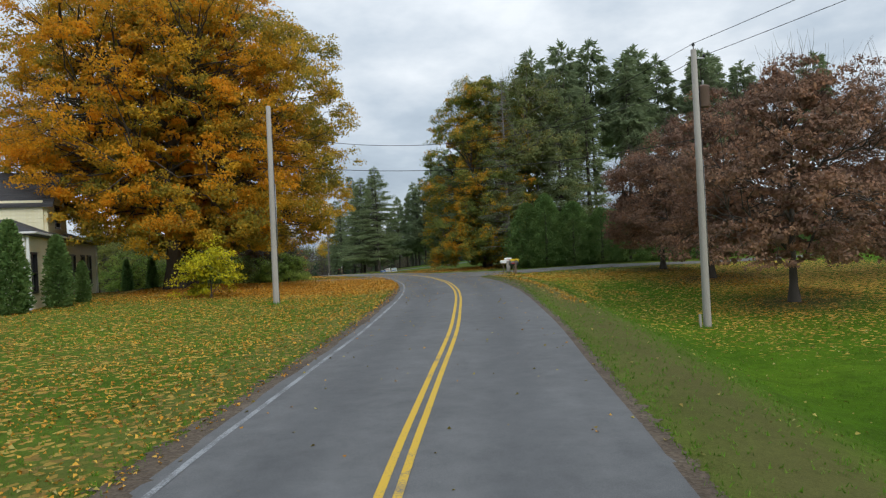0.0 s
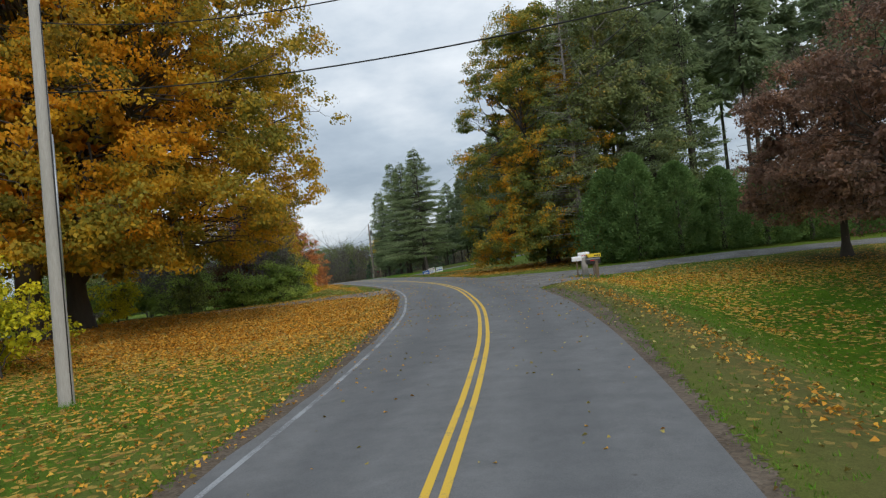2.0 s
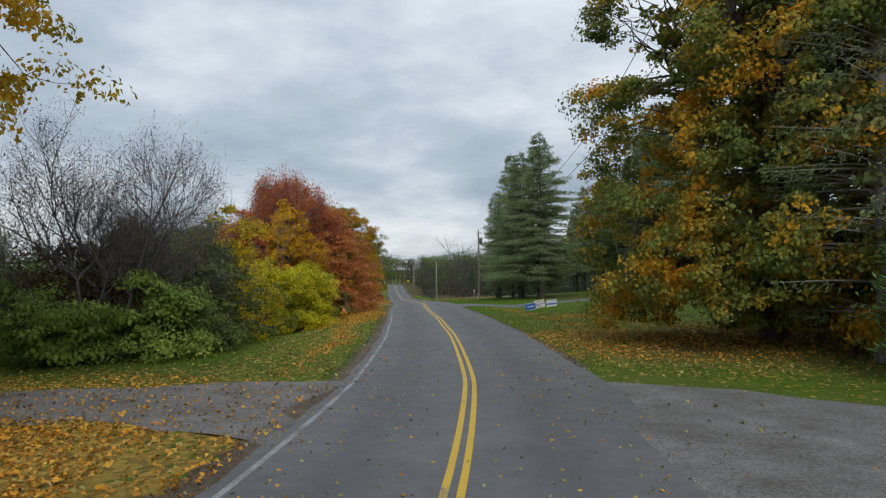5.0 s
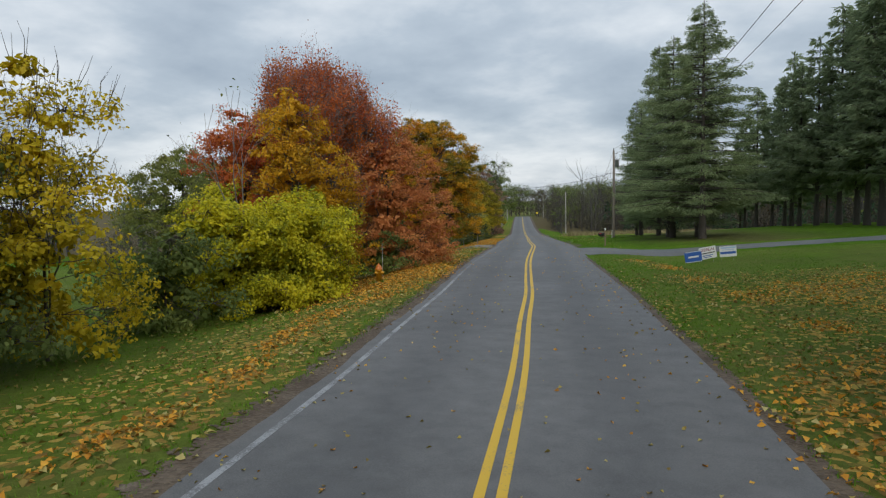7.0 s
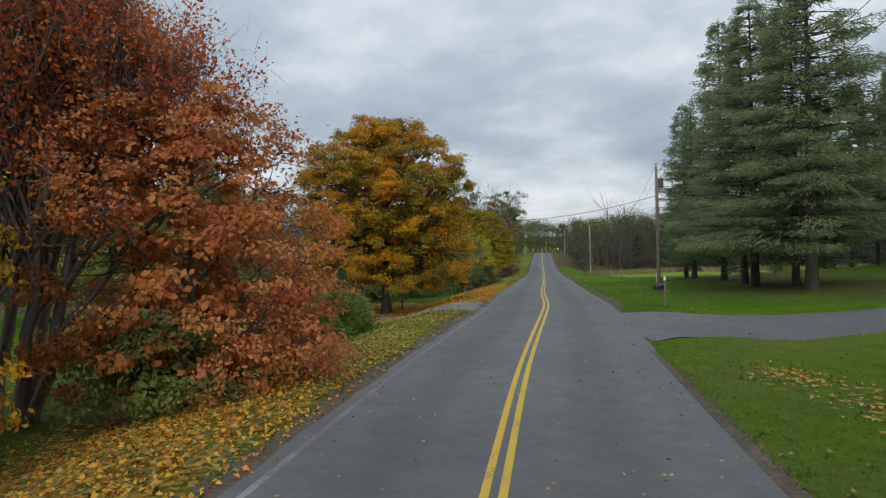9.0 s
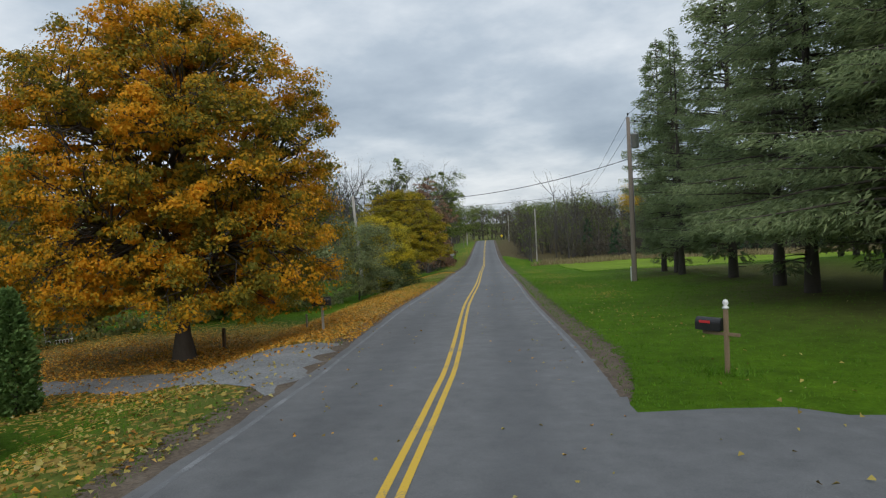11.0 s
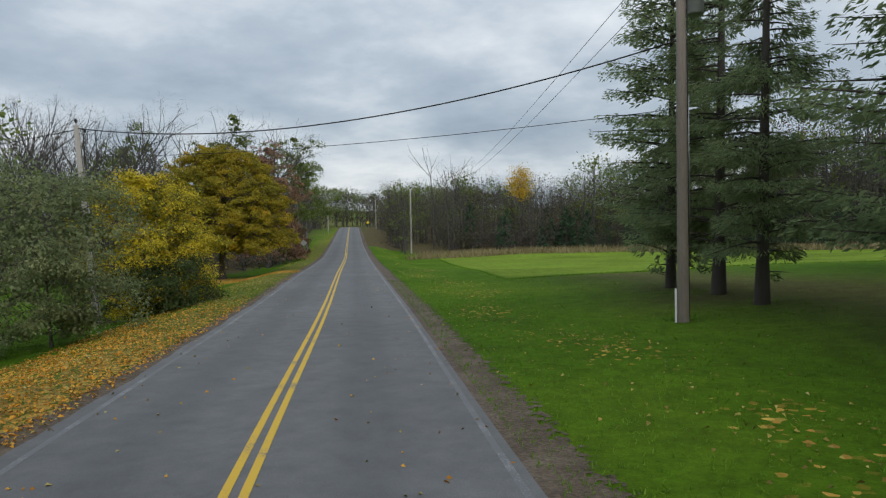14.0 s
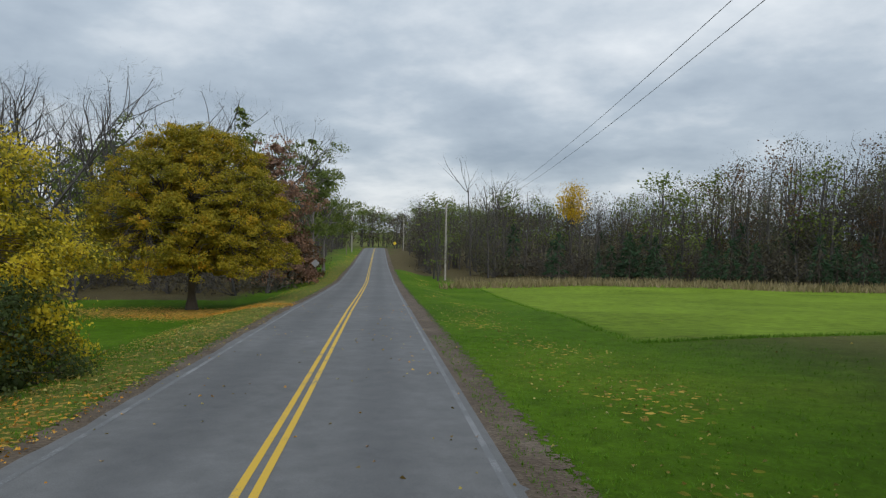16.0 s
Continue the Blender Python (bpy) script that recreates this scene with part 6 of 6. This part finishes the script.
def house():
    ob = thing("house", -19.0, 29.9, "cream-sided two-storey farmhouse with dark roof and dark window trim", "house", turn=HOUSE_TURN)
    # lower part with the long side towards the road: x across, y along
    long, high = 17.5, 3.4
    spots = ((0.85, 0.9, False), (6.0, 1.5, True), (8.1, 1.2, False), (9.7, 1.2, True), (12.7, 1.1, False), (14.9, 1.3, True))
    w = siding_wall(ob, 0, 0, 0, long, high, 90, [(u - ww / 2, u + ww / 2, 0.75, 2.55) for u, ww, _ in spots])
    for u, ww, c in spots:
        window(ob, w, u, 1.65, ww, 1.8, c)
    siding_wall(ob, -7.0, 0, 0, 7.0, high, 0, [], name="wall")
    siding_wall(ob, 0, long, 0, 7.0, high, 180, [], name="wall")
    for cx, cy in ((0.2, -0.2), (0.2, long + 0.1)):
        slab("corner_board", WHITE_PAINT, ob, cx, cy, high / 2, 0.12, 0.12, high, 0.01, "white corner board")
    # hipped lower roof round the upper storey
    bm = bmesh.new()
    rings = [[bm.verts.new(p) for p in ((0.5, -0.5, z0), (0.5, long + 0.5, z0), (-7.6, long + 0.5, z0), (-7.6, -0.5, z0))] for z0 in (high - 0.08, high + 0.06)]
    rings.append([bm.verts.new(p) for p in ((-1.6, 4.6, 4.4), (-1.6, 12.0, 4.4), (-6.4, 12.0, 4.4), (-6.4, 4.6, 4.4))])
    for lo, hi in zip(rings, rings[1:]):
        for k in range(4):
            bm.faces.new([lo[k], lo[(k + 1) % 4], hi[(k + 1) % 4], hi[k]])
    bm.faces.new(rings[0][::-1])
    bm.faces.new(rings[-1])
    part("lower_roof", bm_mesh("lower_roof", bm, SHINGLE), ob, "dark hipped shingle roof")
    slab("gutter", WHITE_PAINT, ob, -3.5, -0.55, high + 0.04, 8.2, 0.1, 0.1, 0.02)
    slab("gutter", WHITE_PAINT, ob, 0.55, long / 2, high + 0.04, 0.1, long + 1.0, 0.1, 0.02)
    slab("downpipe", WHITE_PAINT, ob, 0.06, -0.26, high / 2, 0.08, 0.08, high - 0.05, 0.02)
    up = siding_wall(ob, -0.3, 5.4, high + 0.1, 4.6, 1.9, 90, [(1.7, 2.7, 0.55, 1.75)], name="upper_wall")
    window(ob, up, 2.2, 1.15, 1.0, 1.2)
    siding_wall(ob, -6.3, 5.4, high + 0.1, 6.0, 1.9, 0, [], name="upper_wall")
    siding_wall(ob, -0.3, 10.0, high + 0.1, 6.0, 1.9, 180, [], name="upper_wall")
    for gx in (-0.3, -6.3):
        bm = bmesh.new()
        v = [bm.verts.new(p) for p in ((gx, 5.4, 5.4), (gx, 10.0, 5.4), (gx, 7.7, 7.1), (gx + 0.15, 5.4, 5.4), (gx + 0.15, 10.0, 5.4), (gx + 0.15, 7.7, 7.1))]
        for f in ((0, 1, 2), (5, 4, 3), (0, 3, 4, 1), (1, 4, 5, 2), (2, 5, 3, 0)):
            bm.faces.new([v[i] for i in f])
        part("gable", bm_mesh("gable", bm, SIDING), ob, "cream gable end")
    gable_roof(ob, -6.3, -0.15, 5.4, 10.0, 5.4, 1.75)


HOUSE_TURN = 20.1
house()


# ---- mailboxes, hydrant, signs ----
def mailbox_mesh(mat, length=0.48, width=0.17, height=0.23):
    bm = bmesh.new()
    ring = [(width / 2, 0), (width / 2, height * 0.55)] + [(width / 2 * math.cos(a), height * 0.55 + height * 0.45 * math.sin(a)) for a in np.linspace(0.3, math.pi - 0.3, 8)] + [(-width / 2, height * 0.55), (-width / 2, 0)]
    a = [bm.verts.new((x, -length / 2, z)) for x, z in ring]
    b = [bm.verts.new((x, length / 2, z)) for x, z in ring]
    for k in range(len(ring)):
        j = (k + 1) % len(ring)
        bm.faces.new((a[k], a[j], b[j], b[k]))
    bm.faces.new(a[::-1])
    bm.faces.new(b)
    bmesh.ops.bevel(bm, geom=[e for e in bm.edges if len({v.co.y for v in e.verts}) == 1], offset=0.008, segments=2, affect="EDGES", clamp_overlap=True)
    return bm_mesh("box", bm, mat)


def mailbox(x, y, turn, mat, h, label, post_mat, post=(0.1, 0.1), flag=SIGN_RED, bars=None, size=1.0, cross=False):
    ob = thing("mailbox", x, y, label, "mailbox", "mailboxes", turn=turn)
    bm = bmesh.new()
    box_bm(bm, 0, 0, h / 2 - 0.1, post[0], post[1], h + 0.2, 0.01)
    part("post", bm_mesh("post", bm, post_mat), ob)
    box = part("box", mailbox_mesh(mat, 0.5 * size, 0.18 * size, 0.24 * size), ob)
    box.location = (0.0, 0.32 if cross else 0.0, h - (0.42 if cross else 0))
    bm = bmesh.new()
    box_bm(bm, 0, -0.255 * size, 0.11 * size, 0.165 * size, 0.012, 0.2 * size, 0.004)
    part("door", bm_mesh("door", bm, mat), box)
    if flag:
        bm = bmesh.new()
        box_bm(bm, -0.098 * size, 0.05, 0.16, 0.008, 0.22, 0.05, 0.003)
        part("flag", bm_mesh("flag", bm, flag), box, "red signal flag")
    if bars:
        for k in range(3):
            bm = bmesh.new()
            box_bm(bm, -0.092 * size, -0.12 + 0.1 * k, 0.1, 0.004, 0.06, 0.05)
            part("marking", bm_mesh("marking", bm, bars), box)
    if cross:
        bm = bmesh.new()
        box_bm(bm, 0, 0.1, h - 0.47, 0.05, 0.72, 0.06, 0.008)
        part("arm", bm_mesh("arm", bm, post_mat), ob)
        part("finial", turned("finial", [(0.0, h), (0.06, h), (0.06, h + 0.03), (0.03, h + 0.05), (0.055, h + 0.1), (0.04, h + 0.16), (0, h + 0.17)], WHITE_PAINT, 10), ob, "white post cap")
    return ob


def paper_box(x, y, turn):
    """A yellow newspaper tube with a slanted open mouth on a thin post."""
    ob = thing("newspaper_box", x, y, "yellow newspaper box with dark lettering beside the mailboxes", "newspaper box", turn=turn)
    bm = bmesh.new()
    box_bm(bm, 0, 0, 0.40, 0.05, 0.05, 1.06, 0.008)
    part("post", bm_mesh("post", bm, POST_WOOD), ob)
    bm = bmesh.new()
    side = [(-0.28, 0.0), (0.32, 0.0), (0.32, 0.19), (-0.40, 0.19)]
    outer = [[bm.verts.new((sx * 0.11, yy, zz)) for yy, zz in side] for sx in (-1, 1)]
    inner = [[bm.verts.new((sx * 0.10, yy + (0.012 if yy < 0 else -0.01), zz + (0.01 if zz < 0.1 else -0.01))) for yy, zz in side] for sx in (-1, 1)]
    for ring, flip in ((outer, False), (inner, True)):
        a, b = ring
        faces = [(a[0], a[1], a[2], a[3]), (b[3], b[2], b[1], b[0]), (a[0], b[0], b[1], a[1]), (a[1], b[1], b[2], a[2]), (a[2], b[2], b[3], a[3])]
        for f in faces:
            bm.faces.new(f[::-1] if flip else f)
    for k, j in ((0, 3),):
        bm.faces.new((outer[0][k], outer[0][j], inner[0][j], inner[0][k]))
        bm.faces.new((outer[1][j], outer[1][k], inner[1][k], inner[1][j]))
        bm.faces.new((outer[0][j], outer[1][j], inner[1][j], inner[0][j]))
        bm.faces.new((outer[1][k], outer[0][k], inner[0][k], inner[1][k]))
    tube = part("tube", bm_mesh("tube", bm, YELLOW_PLASTIC), ob)
    tube.location = (0, 0, 0.92)
    for u, w in ((0.02, 0.05), (0.09, 0.06), (0.17, 0.06), (0.25, 0.05)):
        for side_x in (0.112, -0.112):
            bm = bmesh.new()
            box_bm(bm, side_x, u, 0.09, 0.004, w, 0.07)
            part("marking", bm_mesh("marking", bm, BLACK_METAL), tube)


mailbox(4.08, 51.7, 98, WHITE_PAINT, 0.80, "white mailbox on a dark post", POST_WOOD, (0.06, 0.06), None, None, 0.95)
mailbox(4.46, 51.85, 95, WHITE_PAINT, 0.95, "white mailbox with red markings on a thick grey wooden post", POLE_WOOD, (0.27, 0.27), None, SIGN_RED, 1.1)
mailbox(4.80, 51.05, 96, BLACK_METAL, 0.64, "large black mailbox with red flag on a thin post", POST_WOOD, (0.05, 0.05), SIGN_RED, None, 1.36)
paper_box(4.95, 51.75, 276)
ob = thing("fence_post", 4.88, 50.3, "short brown wooden post beside the mailboxes", "post")
bm = bmesh.new()
box_bm(bm, 0, 0, 0.36, 0.13, 0.13, 0.92, 0.015)
box_bm(bm, 0, 0, 0.83, 0.17, 0.17, 0.03, 0.008)
part("post", bm_mesh("post", bm, POST_WOOD), ob)
ob = mailbox(-18.05, 108.5, 66, BLACK_METAL, 1.2, "black mailbox on a cedar post with cross arm", CEDAR_POST, (0.075, 0.075), SIGN_RED, None, 1.0, True)
mailbox(-31.0, 113.1, 120, BLACK_METAL, 0.84, "black mailbox on a wooden post under the maple", POLE_WOOD, (0.08, 0.08), None, None, 1.2)


STEPS, STAKE = (-46.7, 113.6), (-33.8, 115.6)


def garden_steps(x, y, turn):
    """Dark timber steps with a pale lattice skirt."""
    ob = thing("garden_steps", x, y, "weathered dark timber steps with a pale lattice skirt under a maple", "steps", turn=turn)
    for k in range(4):
        slab("tread", POST_WOOD, ob, 0, 0.28 * k, 0.17 * (k + 1), 1.0, 0.30, 0.05, 0.01)
        slab("riser", POST_WOOD, ob, 0, 0.28 * k + 0.13, 0.17 * (k + 1) - 0.11, 1.0, 0.03, 0.17, 0.005)
    for sx in (-0.53, 0.53):
        s = slab("stringer", POLE_WOOD, ob, sx, 0.42, 0.36, 0.05, 1.3, 0.16, 0.01, "pale side board")
        s.rotation_euler = (radians(31), 0, 0)
    bm = bmesh.new()
    for k in range(9):
        box_bm(bm, -0.48 + 0.12 * k, -0.18, 0.08, 0.03, 0.02, 0.16)
    box_bm(bm, 0, -0.18, 0.17, 1.06, 0.025, 0.03)
    part("lattice", bm_mesh("lattice", bm, WHITE_PAINT), ob, "white lattice skirt")


garden_steps(*STEPS, 62)
ob = thing("fence_post", -35.9, 113.3, "short dark wooden post among fallen leaves", "post")
bm = bmesh.new()
box_bm(bm, 0, 0, 0.35, 0.11, 0.11, 0.9, 0.012)
part("post", bm_mesh("post", bm, POST_WOOD), ob)
ob = thing("stake", *STAKE, "short weathered wooden stake among fallen leaves", "post")
bm = bmesh.new()
box_bm(bm, 0, 0, 0.24, 0.06, 0.06, 0.7, 0.008)
part("post", bm_mesh("post", bm, POLE_WOOD), ob)


def hydrant(x, y):
    ob = thing("fire_hydrant", x, y, "orange-yellow fire hydrant among fallen leaves", "hydrant")
    part("base", turned("base", [(0.0, -0.1), (0.16, -0.1), (0.16, 0.05), (0.11, 0.07), (0, 0.07)], RUST_METAL, 16), ob, "dark rusty base flange")
    part("barrel", turned("barrel", [(0.0, 0.07), (0.11, 0.07), (0.105, 0.48), (0.15, 0.50), (0.15, 0.53), (0, 0.53)], HYDRANT_PAINT, 16), ob)
    part("bonnet", turned("bonnet", [(0.0, 0.53), (0.15, 0.53), (0.15, 0.56), (0.125, 0.58), (0.11, 0.66), (0.06, 0.71), (0.03, 0.72), (0.03, 0.77), (0, 0.77)], HYDRANT_CAP, 16), ob, "orange-red domed bonnet")
    for a in (0, 90, 180):
        c = part("outlet", turned("outlet", [(0.0, 0.09), (0.05, 0.09), (0.05, 0.16), (0.065, 0.165), (0.065, 0.2), (0.02, 0.21), (0.02, 0.24), (0, 0.24)], HYDRANT_PAINT, 10), ob)
        c.matrix_basis = pose(0, 0, 0.42, 90, 0, a)
    v, f = tubes([[(0.12, 0.1, 0), (0.12, 0.1, 0.8), (0.12, 0.1, 1.55)]], [[0.008, 0.008, 0.008]], 5)
    part("marker_rod", fast_mesh("marker_rod", v, [f], [ROD_GREY]), ob, "thin pale marker rod")


hydrant(-18.95, 81.75)


def yard_sign(x, y, turn, w, h, board, bars, label, tilt=0.0, text=None, ink=None, sunk=0.2):
    ob = thing("yard_sign", x, y, label, "sign", "yard signs", gz(x, y) - sunk, turn)
    slab("board", board, ob, 0, 0, 0.42 + h / 2, w, 0.012, h, 0.003).rotation_euler = (0, radians(tilt), 0)
    v, f = tubes([[(sx * w * 0.35, 0.01, -0.05), (sx * w * 0.35, 0.01, 0.3), (sx * w * 0.35, 0.01, 0.42 + h * 0.8)] for sx in (-1, 1)], [[0.006] * 3] * 2, 5)
    part("stake", fast_mesh("stake", v, [f], [METAL_GREY]), ob)
    for dz, bw, bh, mat in bars:
        s = slab("marking", mat, ob, 0, -0.011, 0.42 + h / 2 + dz * h, bw * w, 0.005, bh * h, 0.0)
        s.rotation_euler = (0, radians(tilt), 0)
    for words, dz, size, mat in text or ():
        cu = bpy.data.curves.new("lettering", "FONT")
        cu.body, cu.size, cu.extrude, cu.align_x, cu.align_y = words, size * h, 0.002, "CENTER", "CENTER"
        tmp = bpy.data.objects.new("lettering", cu)
        scene.collection.objects.link(tmp)
        me = bpy.data.meshes.new_from_object(tmp.evaluated_get(bpy.context.evaluated_depsgraph_get()))
        bpy.data.objects.remove(tmp)
        me.materials.clear()
        me.materials.append(mat)
        t = part("lettering", me, ob)
        t.matrix_basis = pose(0, -0.012, 0.42 + h / 2 + dz * h, 90, tilt, 0)
    return ob


yard_sign(-9.95, 96.75, 25, 0.85, 0.55, SIGN_BLUE, [(0.47, 1.0, 0.05, WHITE_PAINT), (-0.47, 1.0, 0.05, WHITE_PAINT), (0.0, 0.62, 0.16, WHITE_PAINT)], "blue yard sign with white border low on the grass", -8, sunk=0.36)
yard_sign(-9.35, 97.4, 25, 0.85, 0.62, WHITE_PAINT, [(-0.02, 0.8, 0.07, BLACK_METAL), (-0.22, 0.62, 0.06, SIGN_BLUE), (-0.36, 0.5, 0.05, SIGN_BLUE)], "white yard sign with dark red lettering on the grass", -11, [("REPEAL", 0.26, 0.36, DARK_RED)], sunk=0.22)
yard_sign(-8.45, 97.95, 25, 0.85, 0.55, WHITE_PAINT, [(0.36, 0.9, 0.16, PALE_BLUE), (0.16, 0.7, 0.06, PALE_BLUE), (-0.12, 0.92, 0.22, SIGN_BLUE)], "white and blue yard sign on the grass", -4, sunk=0.2)


def road_sign(x, y, turn, board, label, h=2.3, size=0.6):
    ob = thing("road_sign", x, y, label, "road sign", turn=turn)
    bm = bmesh.new()
    box_bm(bm, 0, 0, h / 2 - 0.1, 0.06, 0.04, h + 0.2, 0.005)
    part("post", bm_mesh("post", bm, POLE_DARK), ob)
    b = slab("board", board, ob, 0, -0.035, h - 0.25, size, 0.012, size, 0.004)
    b.rotation_euler = (0, radians(45), 0)


road_sign(-65.6, 190.8, 22, METAL_GREY, "grey back of a diamond road sign beside the road")
road_sign(-105.5, 308.0, 22, YELLOW_PLASTIC, "yellow diamond warning sign near the crest", 2.2, 0.75)
ob = thing("marker_post", -101.0, 268.0, "dark wooden post with a box beside the road", "post")
bm = bmesh.new()
box_bm(bm, 0, 0, 1.0, 0.14, 0.14, 2.4, 0.02)
part("post", bm_mesh("post", bm, POLE_DARK), ob)


# ---- fallen leaves and grass ----
def scatter_leaves():
    r = rng_of(300)
    n = 1600000
    s, off = r.uniform(44, 215, n), r.uniform(3.0, 19, n) * r.choice([-1, 1], n)
    p = at_road(s, off)
    amount = litter_amount(p[:, 0], p[:, 1], s, off)
    noise_v = 0.5 + 0.5 * np.sin(p[:, 0] * 0.9 + 1.3 * np.sin(p[:, 1] * 0.7)) * np.sin(p[:, 1] * 1.1 + 1.1 * np.sin(p[:, 0] * 0.6))
    chance = np.clip(amount, 0.015, 1.2) ** 1.6 * (0.45 + 0.75 * noise_v) * np.interp(np.abs(off), [3, 6, 12, 19], [0.6, 0.55, 0.36, 0.22])
    hit = r.random(n) < chance
    hit[hit] &= ~on_drive(p[hit]) | (r.random(int(hit.sum())) < 0.25)
    p, off, s, amount = p[hit], off[hit], s[hit], amount[hit]
    on_road = 7000
    rs, ro = r.uniform(46, 215, on_road), r.uniform(-1, 1, on_road)
    ro = np.sign(ro) * np.abs(ro) ** 0.6 * 3.0
    keep = r.random(on_road) < np.where((rs > 78) & (rs < 108), 1.0, np.where((rs > 70) & (rs < 135), 0.42, 0.16))
    rs, ro = rs[keep], ro[keep]
    q = at_road(rs, ro)
    zq = np.interp(rs, ARC, LINE_Z) + 0.04 - 0.006 * np.abs(ro)
    at = np.vstack([np.c_[p, ground_z(p[:, 0], p[:, 1]) + r.uniform(0.02, 0.07, len(p)) + 0.035 * on_drive(p)], np.c_[q, zq]])
    n = len(at)
    a = r.uniform(0, 2 * np.pi, n)
    axis = np.stack([np.cos(a), np.sin(a), r.normal(size=n) * 0.28], 1)
    axis[len(p):, 2] *= 0.4
    v, f = leaf_cards(r, at, axis, np.where(np.arange(n) < len(p), r.uniform(0.05, 0.115, n) * np.interp(at[:, 1], [20, 40, 108, 120], [0.8, 1.0, 1.0, 0.72]), r.uniform(0.04, 0.085, n)), LEAF_KITE * [1.2, 1], 0.35, 0.3)
    pale = np.r_[(amount < 0.4) | (r.random(len(p)) < np.where((off < 0) & (s > 134) & (s < 153), 0.8, 0.2)), r.random(len(q)) < 0.6]
    me = fast_mesh("fallen_leaves", v, [f[~pale], f[pale]], [LITTER, LITTER_PALE], [0, 1])
    tagged(new("fallen_leaves", me), "orange and yellow fallen leaves on grass and road", "leaves", kind="stuff")


def scatter_grass():
    r = rng_of(301)
    n = 110000
    s = r.uniform(44, 200, n)
    off = (3.2 + r.random(n) ** 1.6 * 11) * r.choice([-1, 1], n)
    p = at_road(s, off)
    keep = r.random(n) > np.clip(bare_and_shade_amount(p[:, 0], p[:, 1], s, off) + 0.8 * litter_amount(p[:, 0], p[:, 1], s, off), 0, 0.95)
    p = p[keep]
    p = p[~on_drive(p)]
    n = len(p)
    at = np.repeat(np.c_[p, ground_z(p[:, 0], p[:, 1]) - 0.005], 3, 0)
    at[:, :2] += r.normal(size=(3 * n, 2)) * 0.02
    axis = r.normal(size=(3 * n, 3)) * 0.45 + [0, 0, 1]
    v, f = leaf_cards(r, at, axis, r.uniform(0.03, 0.08, 3 * n), BLADE * [2.4, 1], 1.0, 0.2)
    tagged(new("grass", fast_mesh("grass", v, [f], [GRASS_BLADE])), "short green grass blades along the verges", "grass", kind="stuff")


scatter_leaves()
scatter_grass()


def scatter_dry_grass():
    """Tall dead grass along the far edge of the field, and the uncut line at its near edge."""
    r = rng_of(302)
    n = 14000
    x = r.uniform(-56, 118, n)
    y = 216 + 10 * np.sin(3 * (x + 62) / 190) + r.uniform(-3.5, 4, n) - np.clip((-40 - x) * 0.8, 0, 12)
    at = np.c_[x, y, ground_z(x, y)]
    v, f = leaf_cards(r, at, r.normal(size=(n, 3)) * 0.3 + [0, 0, 1], r.uniform(0.5, 1.25, n), BLADE * [1.2, 1], 1.0, 0.2)
    tagged(new("dry_grass", fast_mesh("dry_grass", v, [f], [DRY_GRASS])), "tall straw-coloured dead grass at the field's edge", "grass", kind="stuff")
    t = r.random(5000)
    i = (t * 2.999).astype(int)
    u = r.random(5000)[:, None]
    p = FIELD_EDGE[i] * (1 - u) + FIELD_EDGE[i + 1] * u + r.normal(size=(5000, 2)) * 0.10
    at = np.c_[p, ground_z(p[:, 0], p[:, 1])]
    v, f = leaf_cards(r, at, r.normal(size=(5000, 3)) * 0.4 + [0, 0, 1], r.uniform(0.06, 0.18, 5000), BLADE * [2.0, 1], 1.0, 0.2)
    tagged(new("uncut_grass", fast_mesh("uncut_grass", v, [f], [GRASS_BLADE])), "line of longer green grass round the field", "grass", kind="stuff")


scatter_dry_grass()


def scatter_weeds():
    """Rough tufts that the mower leaves round the posts."""
    r = rng_of(303)
    spots = ((4.3, 51.6, 0.35), (5.0, 50.6, 0.3), (-18.05, 108.5, 0.25), (10.07, 27.11, 0.3), (-8.06, 30.9, 0.3), (-25.2, 136.6, 0.3), (-47.0, 139.2, 0.5), (-19.0, 81.8, 0.2))
    at = np.vstack([np.c_[r.normal(size=(260, 2)) * w + [x, y], np.zeros(260)] for x, y, w in spots])
    at[:, 2] = ground_z(at[:, 0], at[:, 1]) - 0.01
    n = len(at)
    v, f = leaf_cards(r, at, r.normal(size=(n, 3)) * 0.35 + [0, 0, 1], r.uniform(0.06, 0.22, n), BLADE * [1.0, 1], 1.0, 0.25)
    tagged(new("weeds", fast_mesh("weeds", v, [f], [GRASS_BLADE])), "rough grass tufts round the posts", "grass", kind="stuff")


scatter_weeds()
